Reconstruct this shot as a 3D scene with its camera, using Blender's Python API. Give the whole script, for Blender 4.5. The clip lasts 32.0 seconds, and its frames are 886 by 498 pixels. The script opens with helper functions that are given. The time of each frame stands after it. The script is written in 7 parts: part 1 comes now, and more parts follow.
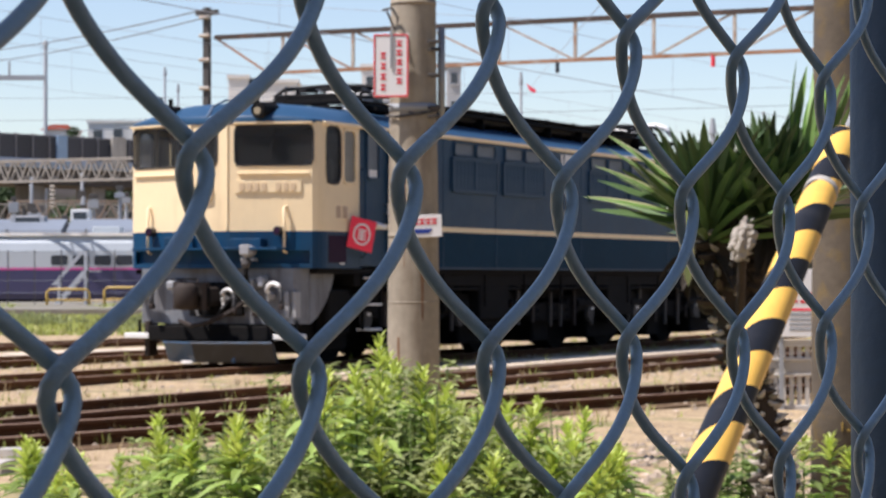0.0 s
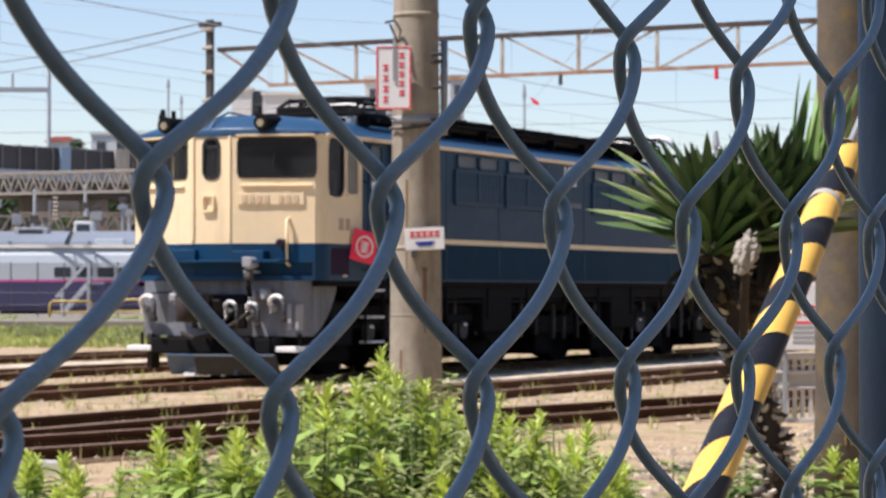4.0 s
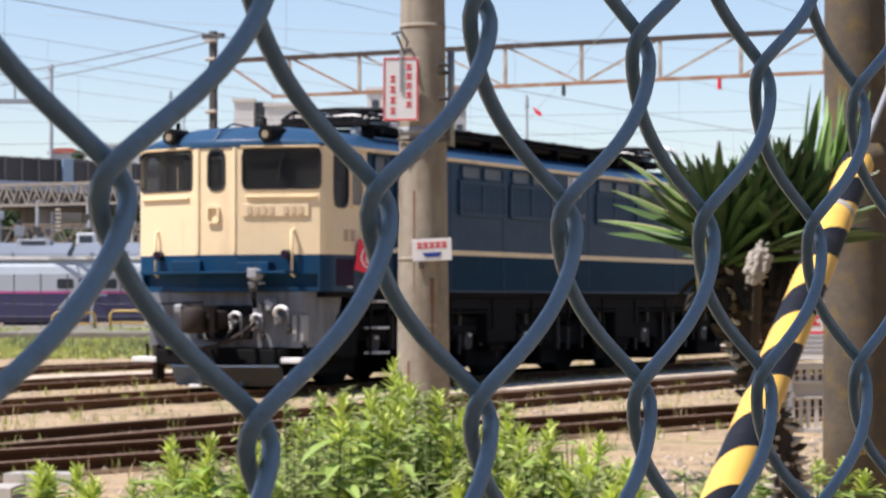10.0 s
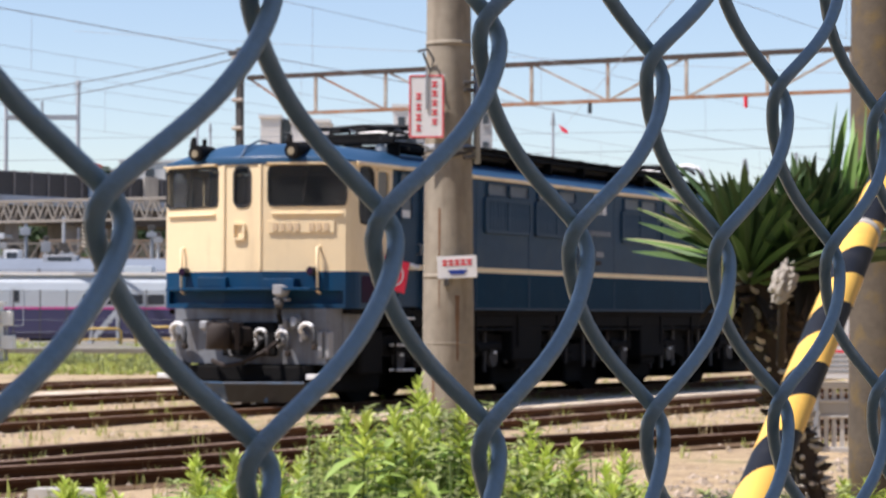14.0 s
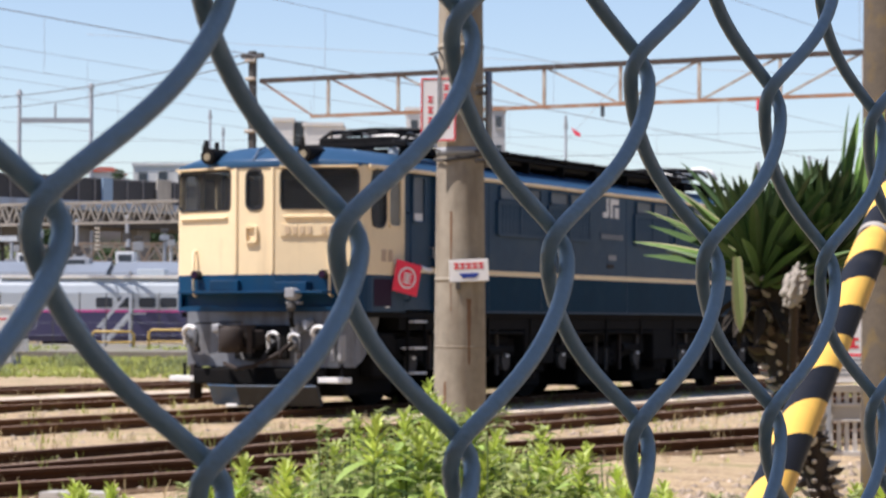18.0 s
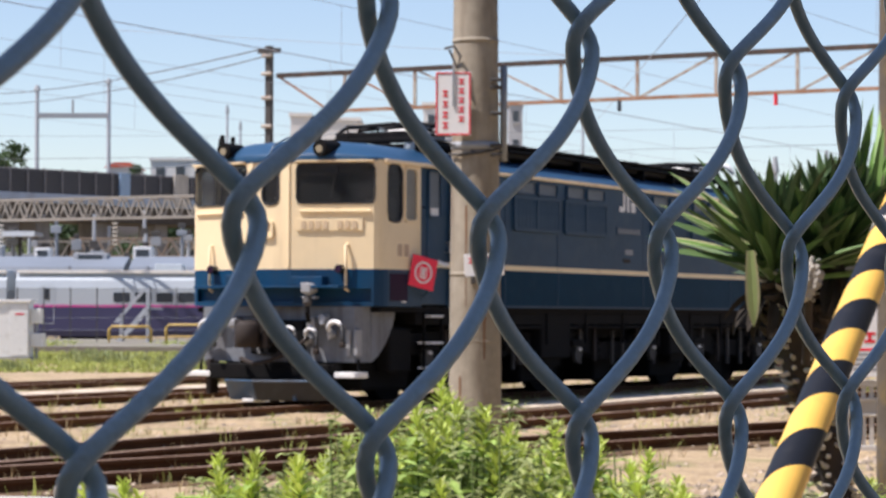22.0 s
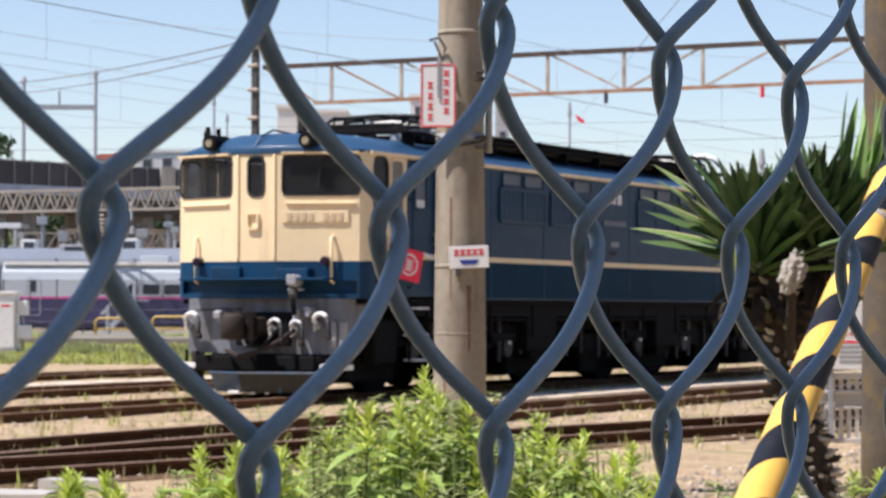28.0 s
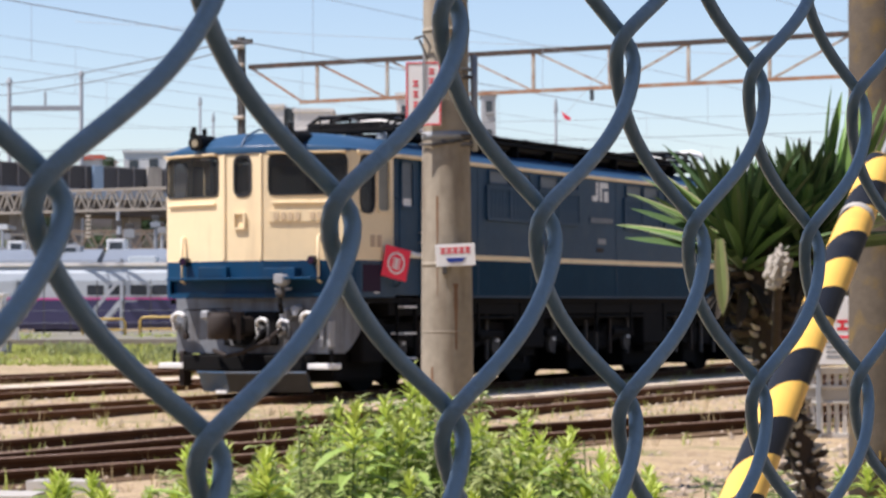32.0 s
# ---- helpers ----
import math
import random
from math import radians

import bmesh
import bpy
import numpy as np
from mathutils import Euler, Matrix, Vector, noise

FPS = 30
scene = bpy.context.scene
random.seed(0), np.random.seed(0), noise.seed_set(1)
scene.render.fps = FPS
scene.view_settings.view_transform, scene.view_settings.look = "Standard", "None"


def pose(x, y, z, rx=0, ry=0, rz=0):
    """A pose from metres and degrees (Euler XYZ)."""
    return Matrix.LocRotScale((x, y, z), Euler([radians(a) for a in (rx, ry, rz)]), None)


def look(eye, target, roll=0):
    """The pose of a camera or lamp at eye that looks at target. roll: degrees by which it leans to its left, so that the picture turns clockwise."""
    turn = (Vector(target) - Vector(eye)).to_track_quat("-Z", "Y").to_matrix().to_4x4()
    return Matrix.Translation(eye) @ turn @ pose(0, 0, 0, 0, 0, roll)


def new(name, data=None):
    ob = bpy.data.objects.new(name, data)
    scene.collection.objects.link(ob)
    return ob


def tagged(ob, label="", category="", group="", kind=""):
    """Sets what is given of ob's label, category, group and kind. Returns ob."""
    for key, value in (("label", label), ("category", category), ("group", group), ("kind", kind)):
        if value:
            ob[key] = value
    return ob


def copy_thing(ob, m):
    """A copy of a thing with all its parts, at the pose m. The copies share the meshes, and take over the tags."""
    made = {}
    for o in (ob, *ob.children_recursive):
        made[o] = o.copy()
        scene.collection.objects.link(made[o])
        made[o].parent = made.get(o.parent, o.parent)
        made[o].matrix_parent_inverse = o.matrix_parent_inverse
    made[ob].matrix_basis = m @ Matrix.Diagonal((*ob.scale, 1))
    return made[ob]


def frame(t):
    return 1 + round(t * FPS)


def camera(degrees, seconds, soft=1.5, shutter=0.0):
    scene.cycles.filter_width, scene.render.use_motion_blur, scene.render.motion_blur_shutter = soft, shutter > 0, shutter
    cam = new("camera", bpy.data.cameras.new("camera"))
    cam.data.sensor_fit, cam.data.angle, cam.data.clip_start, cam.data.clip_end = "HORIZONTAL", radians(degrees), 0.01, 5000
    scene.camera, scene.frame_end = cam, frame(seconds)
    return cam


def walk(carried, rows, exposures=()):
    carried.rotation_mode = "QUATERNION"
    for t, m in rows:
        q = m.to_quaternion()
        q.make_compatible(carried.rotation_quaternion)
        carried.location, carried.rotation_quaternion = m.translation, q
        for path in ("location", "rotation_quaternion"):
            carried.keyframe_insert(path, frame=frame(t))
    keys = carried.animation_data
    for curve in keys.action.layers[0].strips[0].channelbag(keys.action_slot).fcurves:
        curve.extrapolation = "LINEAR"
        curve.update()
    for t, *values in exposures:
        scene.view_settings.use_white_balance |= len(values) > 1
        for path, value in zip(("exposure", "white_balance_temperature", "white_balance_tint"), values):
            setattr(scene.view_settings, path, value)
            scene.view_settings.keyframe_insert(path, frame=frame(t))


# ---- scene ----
# a locomotive in a rail yard, seen by a long lens through a chain-link fence
cam = camera(20.0, 32.0, soft=1.5)
cam.data.dof.use_dof = True
cam.data.dof.focus_distance = 0.75
cam.data.dof.aperture_fstop = 105.0
WALK = [
    (0, pose(0.0177, -0.0386, 1.1439, 90.707, 0.039, -0.977)),
    (0.5, pose(0.0192, -0.0353, 1.1443, 90.779, -0.010, -0.934)),
    (1, pose(0.0197, -0.0333, 1.1442, 90.790, -0.019, -0.874)),
    (1.5, pose(0.0209, -0.0329, 1.1446, 90.767, -0.007, -0.910)),
    (2, pose(0.0206, -0.0331, 1.1451, 90.783, 0.099, -0.918)),
    (2.5, pose(0.0211, -0.0330, 1.1453, 90.768, 0.087, -0.966)),
    (3, pose(0.0213, -0.0384, 1.1463, 90.825, -0.027, -1.003)),
    (3.5, pose(0.0226, -0.0124, 1.1462, 90.965, -0.048, -0.953)),
    (5.5, pose(0.0112, 0.0007, 1.1477, 91.002, 0.118, -0.775)),
    (6, pose(0.0052, -0.0045, 1.1476, 91.002, 0.195, -0.884)),
    (6.5, pose(-0.0003, -0.0093, 1.1475, 91.046, 0.165, -0.953)),
    (7, pose(-0.0048, -0.0113, 1.1473, 91.086, 0.181, -1.016)),
    (7.5, pose(-0.0087, -0.0168, 1.1479, 91.153, 0.071, -1.094)),
    (8, pose(-0.0132, -0.0368, 1.1476, 91.217, -0.018, -1.181)),
    (8.5, pose(-0.0136, -0.0396, 1.1475, 91.243, -0.016, -1.319)),
    (9, pose(-0.0146, -0.0359, 1.1471, 91.268, 0.108, -1.209)),
    (9.5, pose(-0.0133, -0.0319, 1.1471, 91.248, 0.217, -0.976)),
    (10, pose(-0.0121, -0.0325, 1.1472, 91.230, 0.112, -0.856)),
    (10.5, pose(-0.0113, -0.0260, 1.1473, 91.229, 0.161, -0.791)),
    (11, pose(-0.0109, -0.0215, 1.1483, 91.280, 0.123, -0.734)),
    (11.5, pose(-0.0109, -0.0178, 1.1484, 91.286, 0.009, -0.742)),
    (12, pose(-0.0114, -0.0178, 1.1485, 91.238, -0.052, -0.715)),
    (12.5, pose(-0.0107, -0.0175, 1.1482, 91.275, -0.023, -0.663)),
    (13, pose(-0.0106, -0.0162, 1.1483, 91.377, -0.024, -0.583)),
    (13.5, pose(-0.0111, -0.0114, 1.1490, 91.526, -0.123, -0.372)),
    (14, pose(-0.0089, -0.0251, 1.1488, 91.622, -0.108, -0.274)),
    (14.5, pose(-0.0091, -0.0327, 1.1494, 91.717, -0.083, -0.166)),
    (16.5, pose(-0.0038, -0.0131, 1.1494, 91.660, -0.149, -0.152)),
    (17, pose(-0.0006, -0.0098, 1.1505, 91.719, -0.088, -0.200)),
    (17.5, pose(-0.0013, -0.0076, 1.1504, 91.750, -0.150, -0.099)),
    (18, pose(-0.0017, -0.0067, 1.1501, 91.693, -0.155, 0.017)),
    (18.5, pose(-0.0015, -0.0050, 1.1497, 91.621, -0.179, 0.034)),
    (19, pose(0.0000, 0.0000, 1.1500, 91.566, 0.000, 0.001)),
    (19.5, pose(0.0000, 0.0030, 1.1499, 91.586, 0.028, 0.046)),
    (20, pose(0.0009, 0.0027, 1.1497, 91.671, 0.100, 0.114)),
    (20.5, pose(0.0016, 0.0012, 1.1491, 91.618, 0.177, 0.109)),
    (21, pose(0.0041, 0.0071, 1.1489, 91.558, 0.156, 0.135)),
    (21.5, pose(0.0105, 0.0160, 1.1486, 91.540, 0.119, 0.260)),
    (22, pose(0.0144, 0.0233, 1.1486, 91.574, -0.121, 0.417)),
    (22.5, pose(0.0167, 0.0359, 1.1490, 91.561, 0.000, 0.568)),
    (23, pose(0.0170, 0.0441, 1.1490, 91.570, 0.015, 0.502)),
    (23.5, pose(0.0181, 0.0494, 1.1494, 91.648, 0.122, 0.476)),
    (24, pose(0.0241, 0.0573, 1.1481, 91.606, 0.117, 0.428)),
    (24.5, pose(0.0269, 0.0591, 1.1489, 91.553, 0.137, 0.362)),
    (26.5, pose(0.0278, 0.0618, 1.1477, 91.330, 0.010, 0.419)),
    (27, pose(0.0286, 0.0628, 1.1480, 91.247, -0.019, 0.342)),
    (27.5, pose(0.0291, 0.0607, 1.1488, 91.292, -0.116, 0.220)),
    (28, pose(0.0284, 0.0544, 1.1499, 91.393, -0.157, 0.120)),
    (28.5, pose(0.0272, 0.0509, 1.1495, 91.393, -0.243, 0.025)),
    (29, pose(0.0279, 0.0556, 1.1484, 91.253, -0.338, -0.107)),
    (29.5, pose(0.0310, 0.0575, 1.1497, 91.239, -0.239, -0.206)),
    (30, pose(0.0332, 0.0569, 1.1502, 91.424, -0.078, -0.198)),
    (30.5, pose(0.0338, 0.0537, 1.1497, 91.480, 0.190, -0.211)),
    (31, pose(0.0338, 0.0524, 1.1494, 91.447, 0.308, -0.165)),
    (31.5, pose(0.0346, 0.0540, 1.1491, 91.421, 0.335, -0.088)),
    (32, pose(0.0339, 0.0539, 1.1490, 91.353, 0.281, -0.158)),
]

FENCE_TURN, FENCE_W, FENCE_OFF, FENCE_A0, FENCE_Z0 = 26.61, 0.07893, 0.18477, 0.29273, 1.12914
GROUND = -0.07            # the yard's ground; the rails' tops are at RAIL
RAIL = 0.08
TURN = -27.0              # the tracks' direction about z
U = Vector((math.sin(radians(27)), math.cos(radians(27)), 0))    # along the tracks, away
V = Vector((math.cos(radians(27)), -math.sin(radians(27)), 0))   # across, towards the fence
CORNER = Vector((-0.944, 31.0, 0))                               # the locomotive's near front corner


def motions():
    """All that moves is the camera, held in the hand."""
    walk(cam, WALK, EXPOSURES)


EXPOSURES = [(0.0, 0.23, 6360, 19), (32.0, 0.23, 6360, 19)]

# ---- world and sun ----
SUN_TO = Vector((-0.95, -0.34, 1.86)).normalized()   # towards the sun
world = bpy.data.worlds.new("sky")
scene.world = world
world.use_nodes = True
wn = world.node_tree
sky = wn.nodes.new("ShaderNodeTexSky")
sky.sky_type = "NISHITA"
sky.sun_disc = False
sky.sun_elevation = math.asin(SUN_TO.z)
sky.sun_rotation = math.atan2(SUN_TO.x, SUN_TO.y)
sky.air_density, sky.dust_density, sky.ozone_density = 1.0, 0.3, 1.7
wn.nodes["Background"].inputs["Strength"].default_value = 0.124
wn.links.new(sky.outputs["Color"], wn.nodes["Background"].inputs["Color"])
sun = new("sun", bpy.data.lights.new("sun", "SUN"))
sun.data.energy, sun.data.angle, sun.data.color = 5.8, radians(0.55), (1.0, 0.95, 0.86)
sun.matrix_world = look(SUN_TO * 50, (0, 0, 0))

# ---- materials ----
def mat(name, color, rough=0.6, metal=0.0, vary=0.12, scale=6.0, bump=0.0, bscale=60.0, dirt=None, dirt_amount=0.0,
        dirt_scale=2.0, spec=0.5, random_obj=0.0, streak=0.0, rand_island=0.0, coat=0.0, leaf=0.0):
    """A painted or natural surface: colour varied at two scales, stains, fine relief."""
    m = bpy.data.materials.new(name)
    m.use_nodes = True
    nt = m.node_tree
    b = nt.nodes["Principled BSDF"]
    b.inputs["Roughness"].default_value = rough
    b.inputs["Metallic"].default_value = metal
    b.inputs["Specular IOR Level"].default_value = spec
    b.inputs["Coat Weight"].default_value = coat
    tc = nt.nodes.new("ShaderNodeTexCoord")

    def noise_tex(s, detail=4.0, stretch=None):
        n = nt.nodes.new("ShaderNodeTexNoise")
        n.inputs["Scale"].default_value = s
        n.inputs["Detail"].default_value = detail
        if stretch:
            mp = nt.nodes.new("ShaderNodeMapping")
            mp.inputs["Scale"].default_value = stretch
            nt.links.new(tc.outputs["Object"], mp.inputs["Vector"])
            nt.links.new(mp.outputs["Vector"], n.inputs["Vector"])
        else:
            nt.links.new(tc.outputs["Object"], n.inputs["Vector"])
        return n.outputs["Fac"]

    def math_node(op, a, c):
        n = nt.nodes.new("ShaderNodeMath")
        n.operation = op
        for k, x in enumerate((a, c)):
            if isinstance(x, (int, float)):
                n.inputs[k].default_value = x
            else:
                nt.links.new(x, n.inputs[k])
        return n.outputs[0]

    big = noise_tex(scale * 0.25)
    small = noise_tex(scale * 3.0, 6.0)
    f = math_node("ADD", math_node("MULTIPLY", big, 1.2), math_node("MULTIPLY", small, 0.8))
    f = math_node("SUBTRACT", f, 1.0)
    val = math_node("ADD", math_node("MULTIPLY", f, vary * 2.2), 1.0)
    if random_obj:
        oi = nt.nodes.new("ShaderNodeObjectInfo")
        r = math_node("MULTIPLY", math_node("SUBTRACT", oi.outputs["Random"], 0.5), random_obj * 2)
        val = math_node("ADD", val, r)
    if rand_island:
        ge = nt.nodes.new("ShaderNodeNewGeometry")
        r = math_node("MULTIPLY", math_node("SUBTRACT", ge.outputs["Random Per Island"], 0.5), rand_island * 2)
        val = math_node("ADD", val, r)
    mul = nt.nodes.new("ShaderNodeMix")
    mul.data_type, mul.blend_type = "RGBA", "MULTIPLY"
    mul.inputs["Factor"].default_value = 1.0
    mul.inputs["A"].default_value = (*color, 1)
    nt.links.new(val, mul.inputs["B"])
    out = mul.outputs["Result"]
    if dirt:
        d = noise_tex(dirt_scale, 6.0, (1.0, 1.0, 0.18) if streak else None)
        ramp = nt.nodes.new("ShaderNodeValToRGB")
        ramp.color_ramp.elements[0].position = 0.62 - 0.35 * dirt_amount
        ramp.color_ramp.elements[1].position = 0.72
        nt.links.new(d, ramp.inputs["Fac"])
        mx = nt.nodes.new("ShaderNodeMix")
        mx.data_type = "RGBA"
        nt.links.new(math_node("MULTIPLY", ramp.outputs["Color"], min(1.0, dirt_amount * 2)), mx.inputs["Factor"])
        nt.links.new(out, mx.inputs["A"])
        mx.inputs["B"].default_value = (*dirt, 1)
        out = mx.outputs["Result"]
    nt.links.new(out, b.inputs["Base Color"])
    if leaf:
        tr = nt.nodes.new("ShaderNodeBsdfTranslucent")
        nt.links.new(out, tr.inputs["Color"])
        mx2 = nt.nodes.new("ShaderNodeMixShader")
        mx2.inputs[0].default_value = leaf
        nt.links.new(b.outputs[0], mx2.inputs[1])
        nt.links.new(tr.outputs[0], mx2.inputs[2])
        nt.links.new(mx2.outputs[0], nt.nodes["Material Output"].inputs["Surface"])
    if bump:
        bp = nt.nodes.new("ShaderNodeBump")
        bp.inputs["Strength"].default_value = bump
        bp.inputs["Distance"].default_value = 0.01
        nt.links.new(noise_tex(bscale, 6.0), bp.inputs["Height"])
        nt.links.new(bp.outputs["Normal"], b.inputs["Normal"])
    return m


M = {}
M["wire"] = mat("coated_wire", (0.325, 0.425, 0.445), 0.38, vary=0.12, scale=30, bump=0.15, bscale=260, spec=0.9)
M["post"] = mat("post_paint", (0.080, 0.112, 0.136), 0.5, vary=0.3, scale=14, bump=0.1, bscale=200, spec=0.3, dirt=(0.14, 0.165, 0.175), dirt_amount=0.35, dirt_scale=45, streak=1)
M["cream"] = mat("cream_paint", (0.85, 0.685, 0.425), 0.42, vary=0.05, scale=3, dirt=(0.42, 0.30, 0.17), dirt_amount=0.16, dirt_scale=3.0, streak=1)
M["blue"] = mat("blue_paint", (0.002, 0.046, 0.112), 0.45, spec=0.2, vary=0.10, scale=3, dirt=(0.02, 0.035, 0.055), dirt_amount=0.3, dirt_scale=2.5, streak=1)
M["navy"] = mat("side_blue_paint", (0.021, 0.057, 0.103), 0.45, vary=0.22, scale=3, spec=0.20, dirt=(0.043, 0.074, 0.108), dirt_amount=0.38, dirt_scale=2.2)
# Colour of the shade between louvre slats.
M["louvreshade"] = mat("louvre_gap_shade", (0.005, 0.012, 0.022), 0.7, vary=0.2, scale=6, spec=0.1)
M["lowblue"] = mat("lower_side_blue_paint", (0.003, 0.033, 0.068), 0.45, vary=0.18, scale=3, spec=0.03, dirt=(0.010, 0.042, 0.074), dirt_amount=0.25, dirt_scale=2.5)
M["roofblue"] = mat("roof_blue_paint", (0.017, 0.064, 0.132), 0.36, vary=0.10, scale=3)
M["grey"] = mat("pilot_grey_paint", (0.175, 0.19, 0.21), 0.6, vary=0.25, scale=5, dirt=(0.06, 0.05, 0.045), dirt_amount=0.4, dirt_scale=5, streak=1)
M["plow"] = mat("plough_grey_blue", (0.036, 0.075, 0.130), 0.42, vary=0.3, scale=6, dirt=(0.05, 0.045, 0.04), dirt_amount=0.4, dirt_scale=6)
M["black"] = mat("underframe_black", (0.0080, 0.0080, 0.0082), 0.8, vary=0.3, scale=8, spec=0.12, dirt=(0.013, 0.009, 0.007), dirt_amount=0.2, dirt_scale=8)
M["roofgrey"] = mat("roof_dark_grey", (0.022, 0.022, 0.022), 0.75, vary=0.25, scale=8, spec=0.25)
M["brown"] = mat("coupler_rust", (0.022, 0.014, 0.010), 0.8, vary=0.3, scale=12, bump=0.2)
M["rubber"] = mat("rubber_black", (0.02, 0.02, 0.021), 0.6, vary=0.2, scale=10)
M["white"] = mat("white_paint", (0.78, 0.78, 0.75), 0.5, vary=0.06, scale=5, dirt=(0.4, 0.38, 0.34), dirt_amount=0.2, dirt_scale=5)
M["hosewhite"] = mat("worn_white_hose", (0.74, 0.74, 0.72), 0.6, vary=0.2, scale=14, dirt=(0.12, 0.11, 0.10), dirt_amount=0.2, dirt_scale=9)
M["steel"] = mat("bare_steel", (0.42, 0.42, 0.42), 0.38, metal=0.9, vary=0.15, scale=12)
M["silver"] = mat("silver_paint", (0.34, 0.35, 0.36), 0.5, metal=0.3, vary=0.12, scale=12)
M["rail"] = mat("rail_rust", (0.13, 0.066, 0.036), 0.9, vary=0.3, scale=10, bump=0.2, bscale=80, spec=0.1)
M["railtop"] = mat("rail_top_worn", (0.25, 0.155, 0.10), 0.6, metal=0.15, vary=0.2, scale=10)
M["sleeper"] = mat("sleeper_wood", (0.085, 0.062, 0.045), 0.85, vary=0.3, scale=9, bump=0.3, random_obj=0.2)
M["concrete"] = mat("pole_concrete", (0.315, 0.275, 0.21), 0.85, vary=0.30, scale=5, bump=0.3, bscale=90, dirt=(0.16, 0.12, 0.08), dirt_amount=0.36, dirt_scale=9, streak=1)
M["oldconcrete"] = mat("old_pole_concrete", (0.105, 0.084, 0.060), 0.9, vary=0.35, scale=7, bump=0.3, bscale=70, dirt=(0.24, 0.15, 0.02), dirt_amount=0.26, dirt_scale=7)
M["paleconcrete"] = mat("pale_concrete", (0.42, 0.40, 0.36), 0.85, vary=0.14, scale=1.0, dirt=(0.22, 0.20, 0.17), dirt_amount=0.35, dirt_scale=0.8, streak=1)
M["greyconcrete"] = mat("rough_grey_concrete", (0.17, 0.165, 0.155), 0.95, vary=0.25, scale=60, bump=0.6, bscale=250)
M["yellow"] = mat("guard_yellow", (0.90, 0.54, 0.10), 0.45, vary=0.06, scale=12, dirt=(0.35, 0.2, 0.06), dirt_amount=0.12, dirt_scale=12)
M["guardblack"] = mat("guard_black", (0.010, 0.011, 0.014), 0.5, vary=0.2, scale=12, spec=0.3, dirt=(0.05, 0.05, 0.05), dirt_amount=0.12, dirt_scale=15)
M["rust"] = mat("gantry_rust", (0.30, 0.155, 0.085), 0.8, vary=0.3, scale=4, dirt=(0.40, 0.36, 0.30), dirt_amount=0.4, dirt_scale=3)
M["rustpale"] = mat("gantry_pale_paint", (0.42, 0.38, 0.32), 0.75, vary=0.2, scale=4, dirt=(0.25, 0.12, 0.06), dirt_amount=0.5, dirt_scale=4)
M["mast"] = mat("mast_dark_steel", (0.06, 0.055, 0.05), 0.7, vary=0.2, scale=4)
# Pale bluish steel for far masts, with distance haze in the colour.
M["farsteel"] = mat("far_steel_hazed", (0.42, 0.45, 0.48), 0.7, vary=0.1, scale=1)
M["girder"] = mat("deck_girder", (0.05, 0.042, 0.036), 0.8, vary=0.2, scale=1)
M["greysteel"] = mat("grey_steel", (0.30, 0.32, 0.34), 0.6, vary=0.15, scale=2)
M["red"] = mat("sign_red", (0.72, 0.03, 0.05), 0.5, vary=0.06, scale=8)
M["pink"] = mat("marker_red_plastic", (0.94, 0.040, 0.085), 0.5, vary=0.05, scale=8)
M["signwhite"] = mat("sign_white", (0.82, 0.82, 0.80), 0.5, vary=0.03, scale=8, dirt=(0.6, 0.57, 0.52), dirt_amount=0.15, dirt_scale=8)
M["signblue"] = mat("sign_blue", (0.02, 0.05, 0.28), 0.5, vary=0.05)
M["maroon"] = mat("maroon_panel", (0.026, 0.011, 0.030), 0.6, vary=0.1, spec=0.1)
M["glassdark"] = mat("cab_glass", (0.012, 0.014, 0.016), 0.06, vary=0.2, scale=3, spec=0.6)
M["cabin"] = mat("cab_interior", (0.20, 0.205, 0.21), 0.8, vary=0.3, scale=5)
M["lens"] = mat("lamp_lens", (0.32, 0.27, 0.18), 0.2, vary=0.1, scale=10, spec=0.6)
M["weedleaf"] = mat("weed_leaf", (0.295, 0.415, 0.105), 0.55, leaf=0.35, vary=0.15, scale=12, rand_island=0.5, random_obj=0.18)
M["weedtop"] = mat("weed_young_leaf", (0.47, 0.56, 0.11), 0.5, leaf=0.3, vary=0.12, scale=12, rand_island=0.3, random_obj=0.15)
M["weeddark"] = mat("weed_shade_leaf", (0.315, 0.365, 0.14), 0.6, leaf=0.35, vary=0.2, scale=14, rand_island=0.4, random_obj=0.2)
M["stem"] = mat("weed_stem", (0.12, 0.17, 0.05), 0.7, vary=0.2, scale=12)
M["yucca"] = mat("yucca_leaf", (0.083, 0.146, 0.050), 0.42, random_obj=0.45, vary=0.2, scale=8, rand_island=0.35)
M["yuccapale"] = mat("yucca_bent_leaf", (0.42, 0.55, 0.22), 0.4, vary=0.12, scale=8, rand_island=0.2)
M["yuccamid"] = mat("yucca_young_leaf", (0.165, 0.285, 0.075), 0.42, vary=0.2, scale=8, random_obj=0.35)
M["yuccaedge"] = mat("yucca_leaf_margin", (0.46, 0.46, 0.26), 0.5, vary=0.15, scale=12)
M["yuccadry"] = mat("yucca_dry_leaf", (0.045, 0.036, 0.027), 0.9, vary=0.3, scale=20, rand_island=0.6)
M["bark"] = mat("trunk_bark", (0.050, 0.036, 0.026), 0.95, vary=0.3, scale=20, bump=0.6, bscale=80)
M["grass"] = mat("grass_blades", (0.37, 0.42, 0.10), 0.6, leaf=0.25, vary=0.25, scale=0.8, rand_island=0.35)
M["drygrass"] = mat("dry_grass_blades", (0.36, 0.28, 0.14), 0.8, vary=0.2, scale=0.8, rand_island=0.35)
